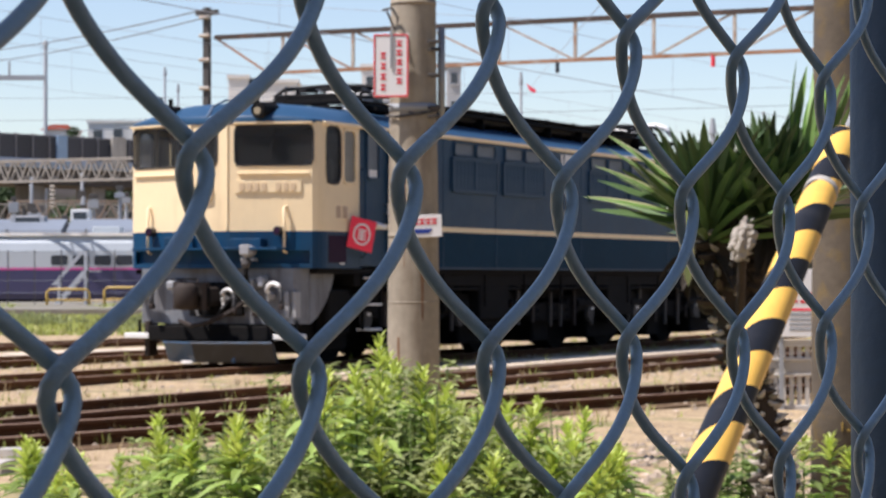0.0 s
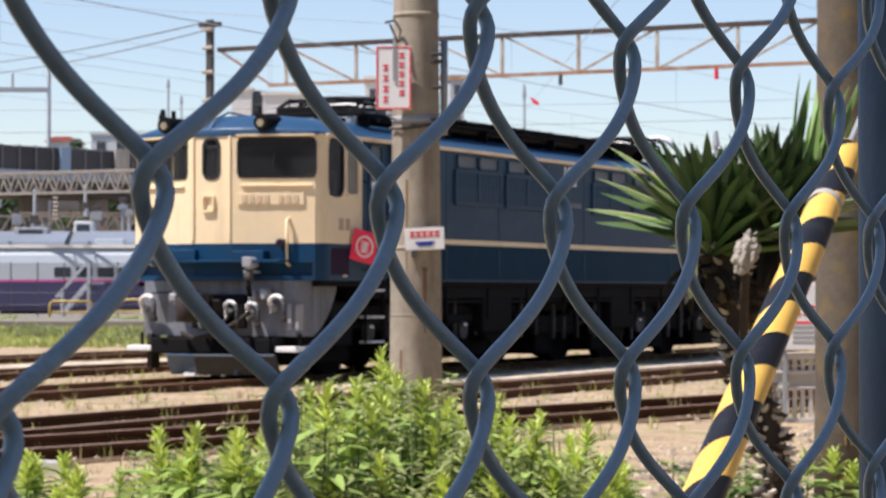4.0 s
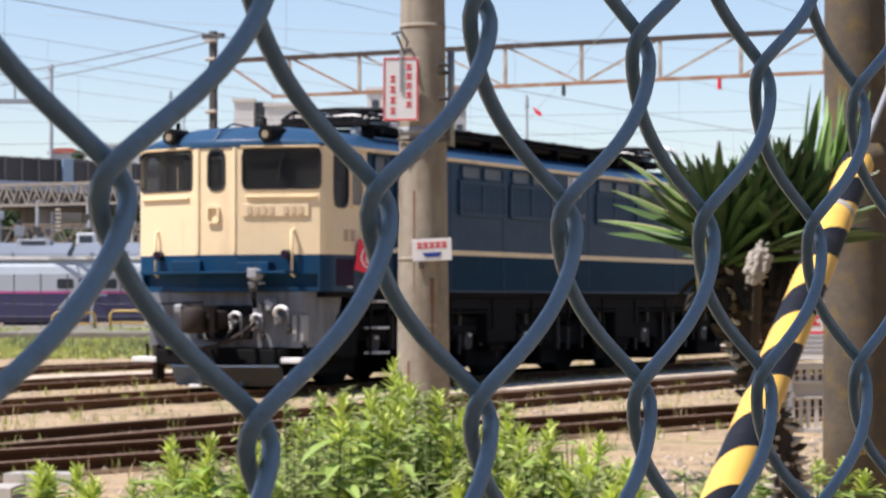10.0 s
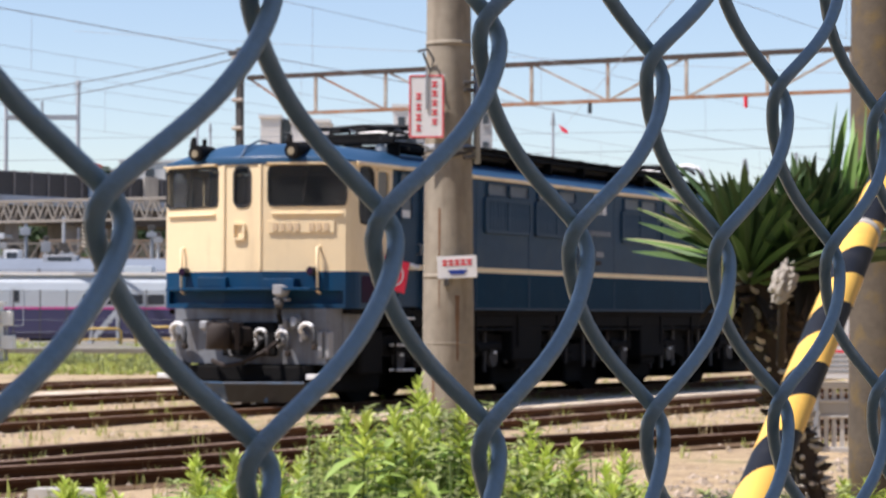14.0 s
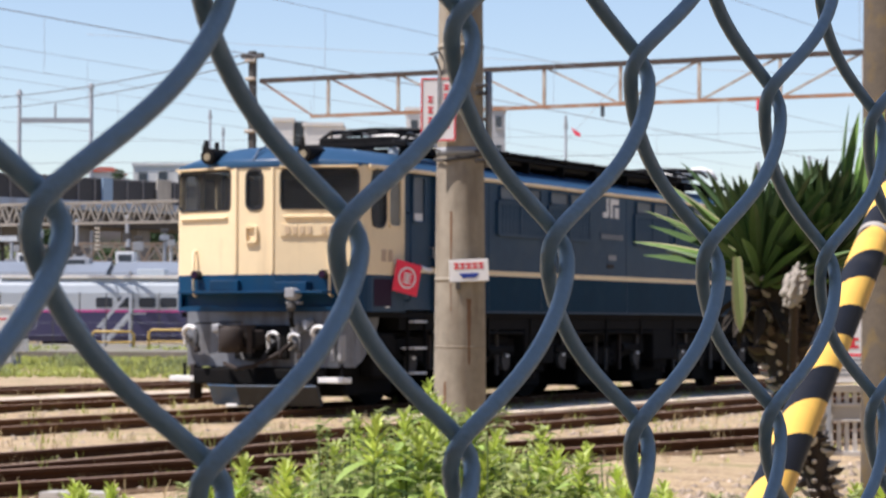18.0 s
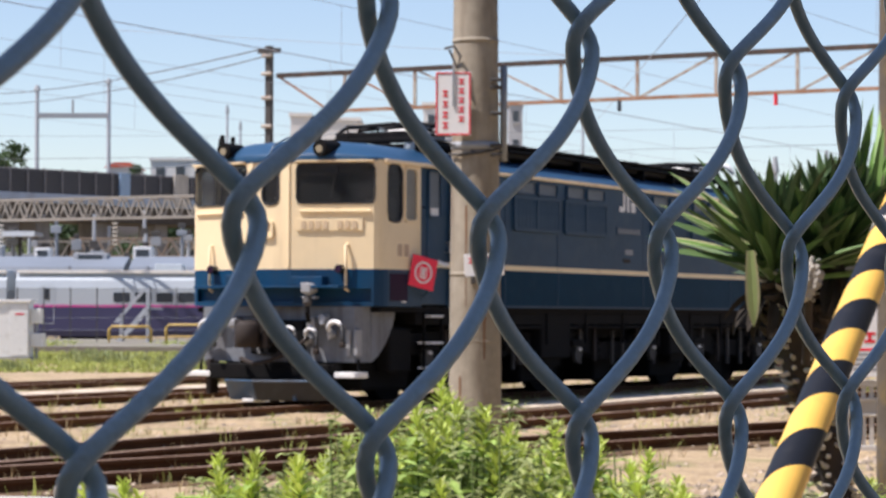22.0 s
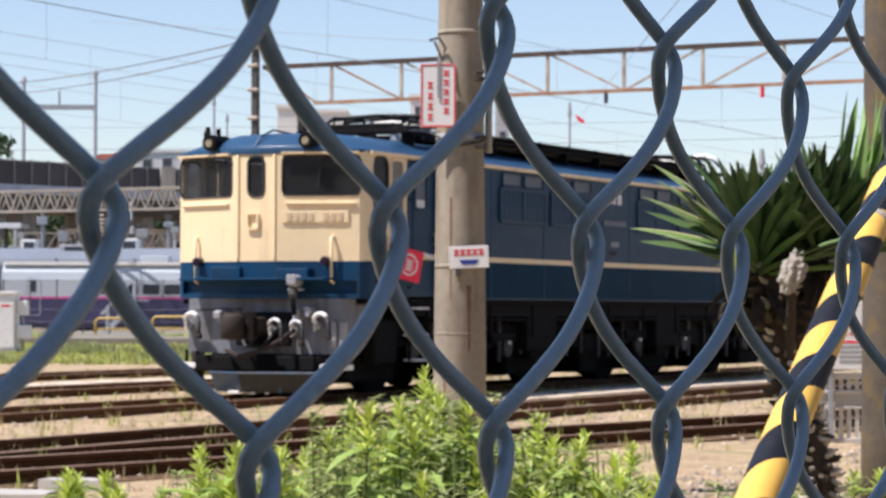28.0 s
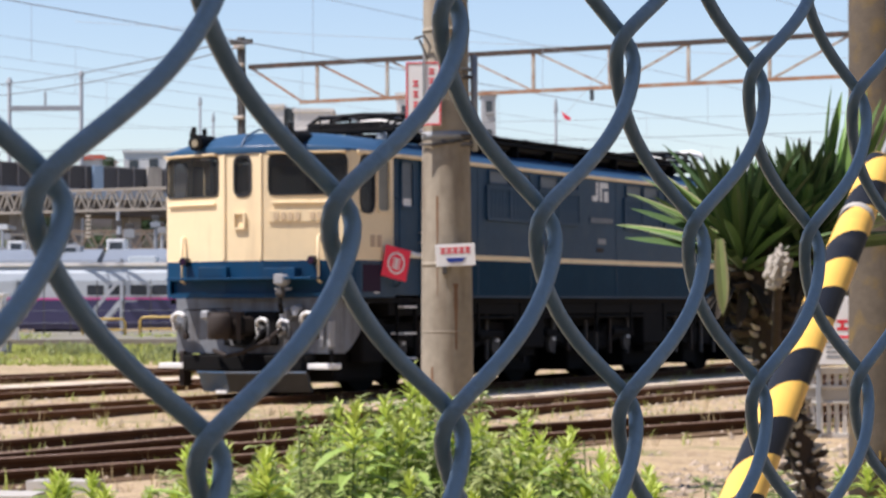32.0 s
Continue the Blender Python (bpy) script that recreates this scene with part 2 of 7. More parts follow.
M["tree"] = mat("far_tree_leaf", (0.045, 0.085, 0.025), 0.7, vary=0.2, scale=1.5, rand_island=0.4)
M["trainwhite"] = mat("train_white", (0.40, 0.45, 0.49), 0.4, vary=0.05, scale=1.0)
M["trainnavy"] = mat("train_navy", (0.038, 0.037, 0.095), 0.35, vary=0.1, scale=1.0)
M["trainpink"] = mat("train_pink_line", (0.55, 0.05, 0.26), 0.4, vary=0.05)
M["trainroof"] = mat("train_roof_blue_grey", (0.18, 0.21, 0.25), 0.6, vary=0.12, scale=1.0)
M["trainglass"] = mat("train_glass", (0.035, 0.042, 0.055), 0.15, vary=0.2)
M["barrier"] = mat("barrier_panel", (0.046, 0.049, 0.058), 0.7, vary=0.25, scale=1.0, random_obj=0.25)
M["barrierpost"] = mat("barrier_post", (0.16, 0.16, 0.17), 0.7, vary=0.15)
M["bluepanel"] = mat("pale_blue_panel", (0.25, 0.37, 0.52), 0.6, vary=0.1)
M["truss"] = mat("portal_grey", (0.27, 0.247, 0.215), 0.7, vary=0.25, scale=2.0)
M["trussbrown"] = mat("portal_brown", (0.26, 0.20, 0.15), 0.75, vary=0.3, scale=2.0)
M["building"] = mat("building_wall", (0.70, 0.68, 0.64), 0.85, vary=0.08, scale=0.6, dirt=(0.35, 0.33, 0.30), dirt_amount=0.25, dirt_scale=0.5, streak=1)
M["buildinggrey"] = mat("grey_building_wall", (0.40, 0.41, 0.42), 0.85, vary=0.1, scale=0.6)
M["redroof"] = mat("red_roof", (0.55, 0.12, 0.07), 0.7, vary=0.15, scale=1.0)
M["winfar"] = mat("far_window", (0.05, 0.06, 0.07), 0.2, vary=0.2)
M["paleblue"] = mat("pale_blue_deck_edge", (0.30, 0.37, 0.48), 0.7, vary=0.12, scale=1.0, dirt=(0.20, 0.21, 0.22), dirt_amount=0.3, dirt_scale=0.6, streak=1)
M["pier"] = mat("grey_pier_concrete", (0.17, 0.17, 0.175), 0.9, vary=0.15, scale=1.0, dirt=(0.09, 0.085, 0.08), dirt_amount=0.4, dirt_scale=0.6, streak=1)
M["bank"] = mat("embankment_earth", (0.034, 0.029, 0.026), 0.95, vary=0.4, scale=0.5, dirt=(0.024, 0.034, 0.013), dirt_amount=0.4, dirt_scale=0.25)
M["hill"] = mat("hill_scrub", (0.055, 0.052, 0.04), 0.9, vary=0.4, scale=0.3, dirt=(0.03, 0.05, 0.018), dirt_amount=0.6, dirt_scale=0.2)
M["cable"] = mat("cable_dark", (0.16, 0.18, 0.20), 0.6, vary=0.1)
M["thinwire"] = mat("bare_wire_grey", (0.34, 0.37, 0.41), 0.6, vary=0.1)
M["yellowrail"] = mat("handrail_yellow", (0.48, 0.32, 0.07), 0.5, vary=0.1)


def ground_material():
    m = bpy.data.materials.new("yard_ground")
    m.use_nodes = True
    nt = m.node_tree
    b = nt.nodes["Principled BSDF"]
    b.inputs["Roughness"].default_value = 0.95
    tc = nt.nodes.new("ShaderNodeTexCoord")

    def nz(s, d=6.0):
        n = nt.nodes.new("ShaderNodeTexNoise")
        n.inputs["Scale"].default_value, n.inputs["Detail"].default_value = s, d
        nt.links.new(tc.outputs["Object"], n.inputs["Vector"])
        return n.outputs["Fac"]

    def mix(fac, a, c):
        x = nt.nodes.new("ShaderNodeMix")
        x.data_type = "RGBA"
        if isinstance(fac, float):
            x.inputs["Factor"].default_value = fac
        else:
            nt.links.new(fac, x.inputs["Factor"])
        for key, val in (("A", a), ("B", c)):
            if isinstance(val, tuple):
                x.inputs[key].default_value = (*val, 1)
            else:
                nt.links.new(val, x.inputs[key])
        return x.outputs["Result"]

    def ramp(f, lo, hi):
        r = nt.nodes.new("ShaderNodeMapRange")
        r.inputs["From Min"].default_value, r.inputs["From Max"].default_value = lo, hi
        nt.links.new(f, r.inputs["Value"])
        return r.outputs["Result"]

    c = mix(ramp(nz(0.5), 0.35, 0.65), (0.45, 0.335, 0.195), (0.35, 0.262, 0.150))
    c = mix(ramp(nz(2.2, 7), 0.46, 0.64), c, (0.25, 0.175, 0.105))
    c = mix(ramp(nz(14, 8), 0.42, 0.7), c, (0.53, 0.405, 0.245))
    c = mix(ramp(nz(45, 8), 0.52, 0.68), c, (0.24, 0.165, 0.105))
    c = mix(ramp(nz(1.3), 0.54, 0.70), c, (0.20, 0.195, 0.075))
    nt.links.new(c, b.inputs["Base Color"])
    bp = nt.nodes.new("ShaderNodeBump")
    bp.inputs["Strength"].default_value, bp.inputs["Distance"].default_value = 0.7, 0.03
    nt.links.new(nz(30, 8), bp.inputs["Height"])
    nt.links.new(bp.outputs["Normal"], b.inputs["Normal"])
    return m


M["ground"] = ground_material()
M["path"] = mat("path_gravel", (0.21, 0.19, 0.155), 0.95, vary=0.3, scale=0.8, dirt=(0.13, 0.14, 0.06), dirt_amount=0.45, dirt_scale=0.35)
M["stairgrey"] = mat("stair_pale_grey", (0.50, 0.51, 0.52), 0.6, vary=0.15, scale=3)
M["chord"] = mat("chord_dark_rust", (0.050, 0.034, 0.026), 0.8, vary=0.3, scale=3, dirt=(0.20, 0.10, 0.06), dirt_amount=0.2, dirt_scale=2)
M["ruststain"] = mat("rust_stain", (0.20, 0.115, 0.065), 0.9, vary=0.3, scale=12)
# Right plough wing: the body's shade is put into the colour, plus dirt.
M["plowshade"] = mat("plough_shade_black", (0.010, 0.013, 0.018), 0.5, vary=0.3, scale=6, dirt=(0.03, 0.035, 0.045), dirt_amount=0.3, dirt_scale=5)
M["broadleaf"] = mat("broad_leaf_green", (0.135, 0.20, 0.050), 0.45, leaf=0.25, vary=0.2, scale=10, rand_island=0.5)
M["tail"] = mat("tail_lamp_black", (0.012, 0.010, 0.010), 0.5, vary=0.2)
M["shrub"] = mat("scrub_leaf", (0.13, 0.165, 0.055), 0.7, vary=0.25, scale=1.0, rand_island=0.5, random_obj=0.25)
M["dryscrub"] = mat("dry_scrub_leaf", (0.17, 0.14, 0.105), 0.8, vary=0.25, scale=1.0, rand_island=0.5, random_obj=0.2)
M["trough"] = mat("trough_sandy_concrete", (0.60, 0.51, 0.39), 0.9, vary=0.2, scale=4, bump=0.3, dirt=(0.25, 0.18, 0.12), dirt_amount=0.4, dirt_scale=3)
M["flower"] = mat("bleached_flower", (0.40, 0.37, 0.32), 0.95, vary=0.3, scale=60, bump=0.8, bscale=120)
M["stubdark"] = mat("leaf_base_dark", (0.075, 0.056, 0.040), 0.9, vary=0.3, scale=20, random_obj=0.3)
M["stubpale"] = mat("leaf_base_bleached", (0.55, 0.50, 0.42), 0.9, vary=0.2, scale=25, random_obj=0.3)
M["seatgrey"] = mat("seat_cover_grey", (0.30, 0.30, 0.29), 0.8, vary=0.1)
M["sideplate"] = mat("side_plate_letters", (0.26, 0.27, 0.28), 0.6, vary=0.1)
M["housefront"] = mat("unseen_wall_grey", (0.30, 0.29, 0.27), 0.9, vary=0.1, scale=0.5, random_obj=0.2)
M["eastfront"] = mat("unseen_wall_dark", (0.085, 0.095, 0.105), 0.9, vary=0.15, scale=0.5, random_obj=0.2)
M["stencil"] = mat("worn_yellow_stencil", (0.36, 0.24, 0.05), 0.8, vary=0.3, scale=40)
M["asphalt"] = mat("unseen_dark_ground", (0.085, 0.078, 0.066), 0.9, vary=0.25, scale=3, bump=0.4, bscale=120)
M["picket"] = mat("picket_old_white", (0.56, 0.54, 0.50), 0.8, vary=0.1, scale=3, dirt=(0.35, 0.31, 0.26), dirt_amount=0.3, dirt_scale=4)
M["infill"] = mat("rusty_ballast", (0.120, 0.078, 0.046), 0.98, spec=0.1, vary=0.35, scale=25, bump=0.8, bscale=40, dirt=(0.30, 0.22, 0.14), dirt_amount=0.3, dirt_scale=3)
M["sidemark"] = mat("faint_stencil", (0.50, 0.36, 0.24), 0.6, vary=0.1)
M["platebar"] = mat("plate_letters", (0.64, 0.49, 0.31), 0.5, vary=0.05)
# Opaque tan pane; the pale reflection is part of its colour.
M["tanglass"] = mat("cab_glass_reflection", (0.20, 0.19, 0.155), 0.3, vary=0.3, scale=3)
# Opaque pale panes; the reflected sky is put into their colour.
M["paleglass"] = mat("sky_sheen_glass", (0.11, 0.135, 0.155), 0.45, vary=0.2, scale=4)


# ---- mesh helpers ----
def link(name, bm, material, smooth=False):
    me = bpy.data.meshes.new(name)
    bm.normal_update()
    bm.to_mesh(me)
    bm.free()
    for mm in (material if isinstance(material, (list, tuple)) else [material]):
        me.materials.append(mm)
    if smooth:
        for p in me.polygons:
            p.use_smooth = True
    return new(name, me)


def part(name, bm, material, parent, label="", smooth=False, at=None):
    """One mesh object under a thing or a part, in the parent's space."""
    ob = link(name, bm, material, smooth)
    ob.parent = parent
    if at is not None:
        ob.matrix_basis = at
    if label:
        ob["label"] = label
    return ob


def share(name, ob, parent, at):
    """Another part on the same mesh."""
    o = new(name, ob.data)
    o.parent = parent
    o.matrix_basis = at
    if "label" in ob:
        o["label"] = ob["label"]
    return o


def thing(name, m, label, category, group="", kind=""):
    e = new(name)
    e.empty_display_size = 0.1
    e.matrix_basis = m
    return tagged(e, label, category, group, kind)


def box(bm, x0, x1, y0, y1, z0, z1, bevel=0.0, mi=0):
    r = bmesh.ops.create_cube(bm, size=1.0)
    vs = r["verts"]
    for v in vs:
        v.co = Vector(((x0 + x1) / 2 + v.co.x * (x1 - x0), (y0 + y1) / 2 + v.co.y * (y1 - y0), (z0 + z1) / 2 + v.co.z * (z1 - z0)))
    fs = {f for v in vs for f in v.link_faces}
    for f in fs:
        f.material_index = mi
    if bevel:
        es = list({e for v in vs for e in v.link_edges})
        r = bmesh.ops.bevel(bm, geom=es, offset=bevel, segments=2, affect="EDGES", profile=0.5)
        for f in r["faces"]:
            f.material_index = mi
    return bm


def bx(*a, **k):
    return box(bmesh.new(), *a, **k)


def tube(bm, pts, r, sides=8, cap=True, closed=False):
    """A round tube along points; r a number or one per point."""
    pts = [Vector(p) for p in pts]
    n = len(pts)
    rs = r if isinstance(r, (list, tuple)) else [r] * n
    rings = []
    d0 = (pts[1] - pts[0]).normalized()
    ref = Vector((0, 0, 1)) if abs(d0.z) < 0.9 else Vector((1, 0, 0))
    nx = d0.cross(ref).normalized()
    for i, p in enumerate(pts):
        a, c = pts[max(i - 1, 0)], pts[min(i + 1, n - 1)]
        d = (c - a).normalized()
        nx = (nx - d * nx.dot(d)).normalized()
        ny = d.cross(nx)
        rings.append([bm.verts.new(p + (nx * math.cos(2 * math.pi * k / sides) + ny * math.sin(2 * math.pi * k / sides)) * rs[i]) for k in range(sides)])
    for i in range(n - 1):
        for k in range(sides):
            bm.faces.new((rings[i][k], rings[i][(k + 1) % sides], rings[i + 1][(k + 1) % sides], rings[i + 1][k]))
    if cap:
        bm.faces.new(list(reversed(rings[0])))
        bm.faces.new(rings[-1])
    return bm


def tb(*a, **k):
    return tube(bmesh.new(), *a, **k)


def disc(bm, c, axis, r, h, sides=20, r2=None):
    """A solid of revolution between two radii, from c along axis by h."""
    a = Vector(axis).normalized()
    return tube(bm, [Vector(c), Vector(c) + a * h], [r, r if r2 is None else r2], sides)


def prism(bm, poly, y0, y1, axis="y"):
    """A polygon (2D) pulled between two planes. axis y: poly in xz; axis x: poly in yz; axis z: poly in xy."""
    def p3(p, d):
        return {"y": (p[0], d, p[1]), "x": (d, p[0], p[1]), "z": (p[0], p[1], d)}[axis]
    a = [bm.verts.new(p3(p, y0)) for p in poly]
    b = [bm.verts.new(p3(p, y1)) for p in poly]
    k = len(poly)
    bm.faces.new(a)
    bm.faces.new(list(reversed(b)))
    for i in range(k):
        bm.faces.new((a[i], b[i], b[(i + 1) % k], a[(i + 1) % k]))
    bmesh.ops.recalc_face_normals(bm, faces=bm.faces[:])
    return bm


def rounded(x0, x1, z0, z1, r, n=4):
    pts = []
    for cx, cz, a0 in ((x1 - r, z1 - r, 0), (x0 + r, z1 - r, 90), (x0 + r, z0 + r, 180), (x1 - r, z0 + r, 270)):
        for k in range(n + 1):
            a = radians(a0 + 90 * k / n)
            pts.append((cx + r * math.cos(a), cz + r * math.sin(a)))
    return pts

# ---- ground, tracks, fence ----
def along(v, u, z=0.0):
    """A place by its distance across (v) and along (u) the tracks from the locomotive's near corner."""
    p = CORNER + V * v + U * u
    return Vector((p.x, p.y, z))


def build_ground():
    bm = bmesh.new()
    xs = [-2500, -600, -150, -60, -30, -15, -8, -4, 0, 4, 8, 15, 30, 60, 150, 600, 2500]
    ys = [-2500, -400, -60, -10, 0, 6, 12, 16, 20, 25, 30, 36, 44, 55, 70, 90, 120, 180, 400, 1000, 3000]
    g = [[bm.verts.new((x, y, GROUND)) for x in xs] for y in ys]
    for j in range(len(ys) - 1):
        for i in range(len(xs) - 1):
            bm.faces.new((g[j][i], g[j][i + 1], g[j + 1][i + 1], g[j + 1][i]))
    return tagged(link("ground", bm, M["ground"]), "dry sandy yard ground with gravel and sparse weeds", "ground", kind="structure")


build_ground()


def unseen_walls():
    """Unseen house walls all round, added to close the place and shape its light."""
    # Added behind the camera; the windscreens reflect these fronts.
    w = thing("wall_south", pose(0, -5.6, GROUND), "added unseen plain grey house fronts behind the camera", "wall", kind="structure")
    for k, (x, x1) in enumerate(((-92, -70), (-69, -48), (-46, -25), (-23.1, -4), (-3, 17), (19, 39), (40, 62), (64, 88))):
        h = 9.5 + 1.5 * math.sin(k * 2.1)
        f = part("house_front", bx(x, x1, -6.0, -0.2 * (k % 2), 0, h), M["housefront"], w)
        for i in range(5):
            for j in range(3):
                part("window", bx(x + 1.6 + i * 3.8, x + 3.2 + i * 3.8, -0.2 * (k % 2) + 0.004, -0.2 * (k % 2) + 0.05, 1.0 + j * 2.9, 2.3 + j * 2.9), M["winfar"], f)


    # Added out of view to close the left side.
    w = thing("wall_west", pose(-105.0, 0, GROUND), "added unseen plain grey house fronts on the left", "wall", kind="structure")
    for k in range(5):
        y = -20 + k * 18
        f = part("house_front", bx(-6.0, -0.2 * (k % 2), y, y + 17.96, 0, 11.5 + 1.5 * math.sin(k * 1.7)), M["housefront"], w)
        for i in range(4):
            for j in range(3):
                part("window", bx(-0.2 * (k % 2) + 0.004, -0.2 * (k % 2) + 0.05, y + 1.6 + i * 4.2, y + 3.2 + i * 4.2, 1.0 + j * 2.9, 2.3 + j * 2.9), M["winfar"], f)


    # Unseen dark fronts added to dim reflections and fill from the right.
    w = thing("wall_east", pose(52.0, 0, GROUND), "added unseen dark grey fronts that dim side reflections", "wall", kind="structure")
    for k in range(6):
        y = -12 + k * 19
        f = part("house_front", bx(0.2 * (k % 2), 6.0, y, y + 18.96, 0, 11.0 + 1.8 * math.sin(k * 1.3)), M["eastfront"], w)
        for i in range(4):
            for j in range(3):
                part("window", bx(0.2 * (k % 2) - 0.05, 0.2 * (k % 2) - 0.004, y + 1.6 + i * 4.4, y + 3.2 + i * 4.4, 1.0 + j * 2.9, 2.3 + j * 2.9), M["winfar"], f)


    # Unseen dark block added to cut sky fill on the poles' right sides.
    w = thing("wall_shed", pose(7.0, 0, GROUND), "added unseen dark block that cuts sky light from the right", "wall", kind="structure")
    part("shed_side", bx(0, 5.0, 8.0, 28.0, 0, 7.6), M["eastfront"], w)
    part("eaves", bx(-0.12, 5.1, 7.9, 28.1, 7.6, 7.75), M["eastfront"], w)

    # Unseen block added left of the camera to keep the sun off the fence.
    w = thing("wall_house", pose(-3.2, 0, GROUND), "added unseen grey block that shades the fence", "wall", kind="structure")
    part("house_side", bx(-5.0, 0, -2.3, 0.35, 0, 9.9), M["housefront"], w)
    part("eaves", bx(-5.1, 0.05, -2.35, 0.40, 9.9, 10.05), M["housefront"], w)


unseen_walls()
# Unseen dark ground added to weaken the bounce light on the wires.
tagged(link("road", prism(bmesh.new(), [(-2.9, -5.55), (60, -5.55), (60, 4.2), (1.9, 4.2)], GROUND + 0.004, GROUND + 0.03, "z"), M["asphalt"]), "added unseen dark ground that dims bounce on the fence", "road", kind="structure")


def ballast_bed():
    """Dirt and ballast heaped between the rails, uneven."""
    bm = bmesh.new()
    vs = [-14.5 + 0.25 * k for k in range(92)]
    us = [-24 + 0.5 * k for k in range(130)]
    g = []
    for u in us:
        row = []
        for v in vs:
            p = along(v, u)
            e = min(1.0, (v + 14.5) / 1.5, (8.25 - v) / 1.6, (u + 24) / 2.0, (40.5 - u) / 2)
            z = 0.044 * max(0.0, e) + 0.022 * noise.noise(Vector((p.x * 1.3, p.y * 1.3, 0))) * max(0, e) + 0.014 * noise.noise(Vector((p.x * 4, p.y * 4, 5))) * max(0, e)
            row.append(bm.verts.new((p.x, p.y, GROUND + 0.004 + z - 0.02 * (e <= 0))))
        g.append(row)
    for j in range(len(us) - 1):
        for i in range(len(vs) - 1):
            bm.faces.new((g[j][i], g[j][i + 1], g[j + 1][i + 1], g[j + 1][i]))
    return tagged(link("ballast_bed", bm, M["ground"], smooth=True), "sandy ballast bed heaped between the rails", "ballast", kind="structure")


ballast_bed()


def rail_mesh(length, name="rail"):
    """A flat-bottomed rail along +y with its top at 0."""
    prof = [(-0.062, -0.150), (0.062, -0.150), (0.062, -0.138), (0.012, -0.120), (0.010, -0.045), (0.033, -0.035), (0.033, -0.006), (0.026, 0.0),
            (-0.026, 0.0), (-0.033, -0.006), (-0.033, -0.035), (-0.010, -0.045), (-0.012, -0.120), (-0.062, -0.138)]
    bm = prism(bmesh.new(), prof, 0.0, length, "y")
    for f in bm.faces:
        if f.normal.z > 0.7 and f.calc_center_median().z > -0.004:
            f.material_index = 1
    ob = link(name, bm, [M["rail"], M["railtop"]])
    return ob


def track(v, u0, u1, turn=0.0, sleepers=True, infill=0, label="rusty yard track with worn rails on wooden sleepers"):
    base = along(v, u0, RAIL)
    t = thing("railway_track", Matrix.Translation(base) @ pose(0, 0, 0, 0, 0, TURN + turn), label, "track", "tracks of the yard", "structure")
    n = u1 - u0
    r = rail_mesh(n)
    r.parent = t
    r.matrix_basis = pose(-0.5675, 0, 0)
    share("rail", r, t, pose(0.5675, 0, 0))
    if sleepers:
        s = part("sleeper", bx(-1.05, 1.05, -0.11, 0.11, -0.29, -0.150, 0.012), M["sleeper"], t)
        if infill:
            part("ballast_infill", bx(-0.95, 0.95, 0, infill, -0.150, -0.092, 0.004), M["infill"], t, "rust-brown ballast between the rails")
        k = 0
        y = 0.3
        while y < n and k < 110:
            if k:
                share("sleeper", s, t, pose(random.uniform(-0.05, 0.05), y, random.uniform(-0.03, 0.010), 0, 0, random.uniform(-1.2, 1.2)))
            else:
                s.matrix_basis = pose(0, y, 0)
            y += 0.68
            k += 1
    return t


track(-1.385, -26, 40)
track(2.85, -24, 40, infill=18.0)
track(-5.4, -22, 50)
track(-10.0, -18, 60)
track(3.6, -16, 24, turn=-12.0, infill=16.0)


def cable_trough(v, u0, n):
    t = thing("cable_trough", Matrix.Translation(along(v, u0, GROUND)) @ pose(0, 0, 0, 0, 0, TURN), "pale concrete cable trough with lids beside the track", "cable trough", "cable troughs", "structure")
    s = None
    for k in range(n):
        m = pose(random.uniform(-0.012, 0.012), k * 1.0, random.uniform(-0.008, 0.004), 0, 0, random.uniform(-0.6, 0.6))
        if s is None:
            s = part("lid", bx(-0.42, 0.42, 0.01, 0.99, -0.05, 0.115, 0.01), M["trough"], t, at=m)
        else:
            share("lid", s, t, m)


cable_trough(1.08, -1.0, 42)
cable_trough(-7.25, -16, 70)


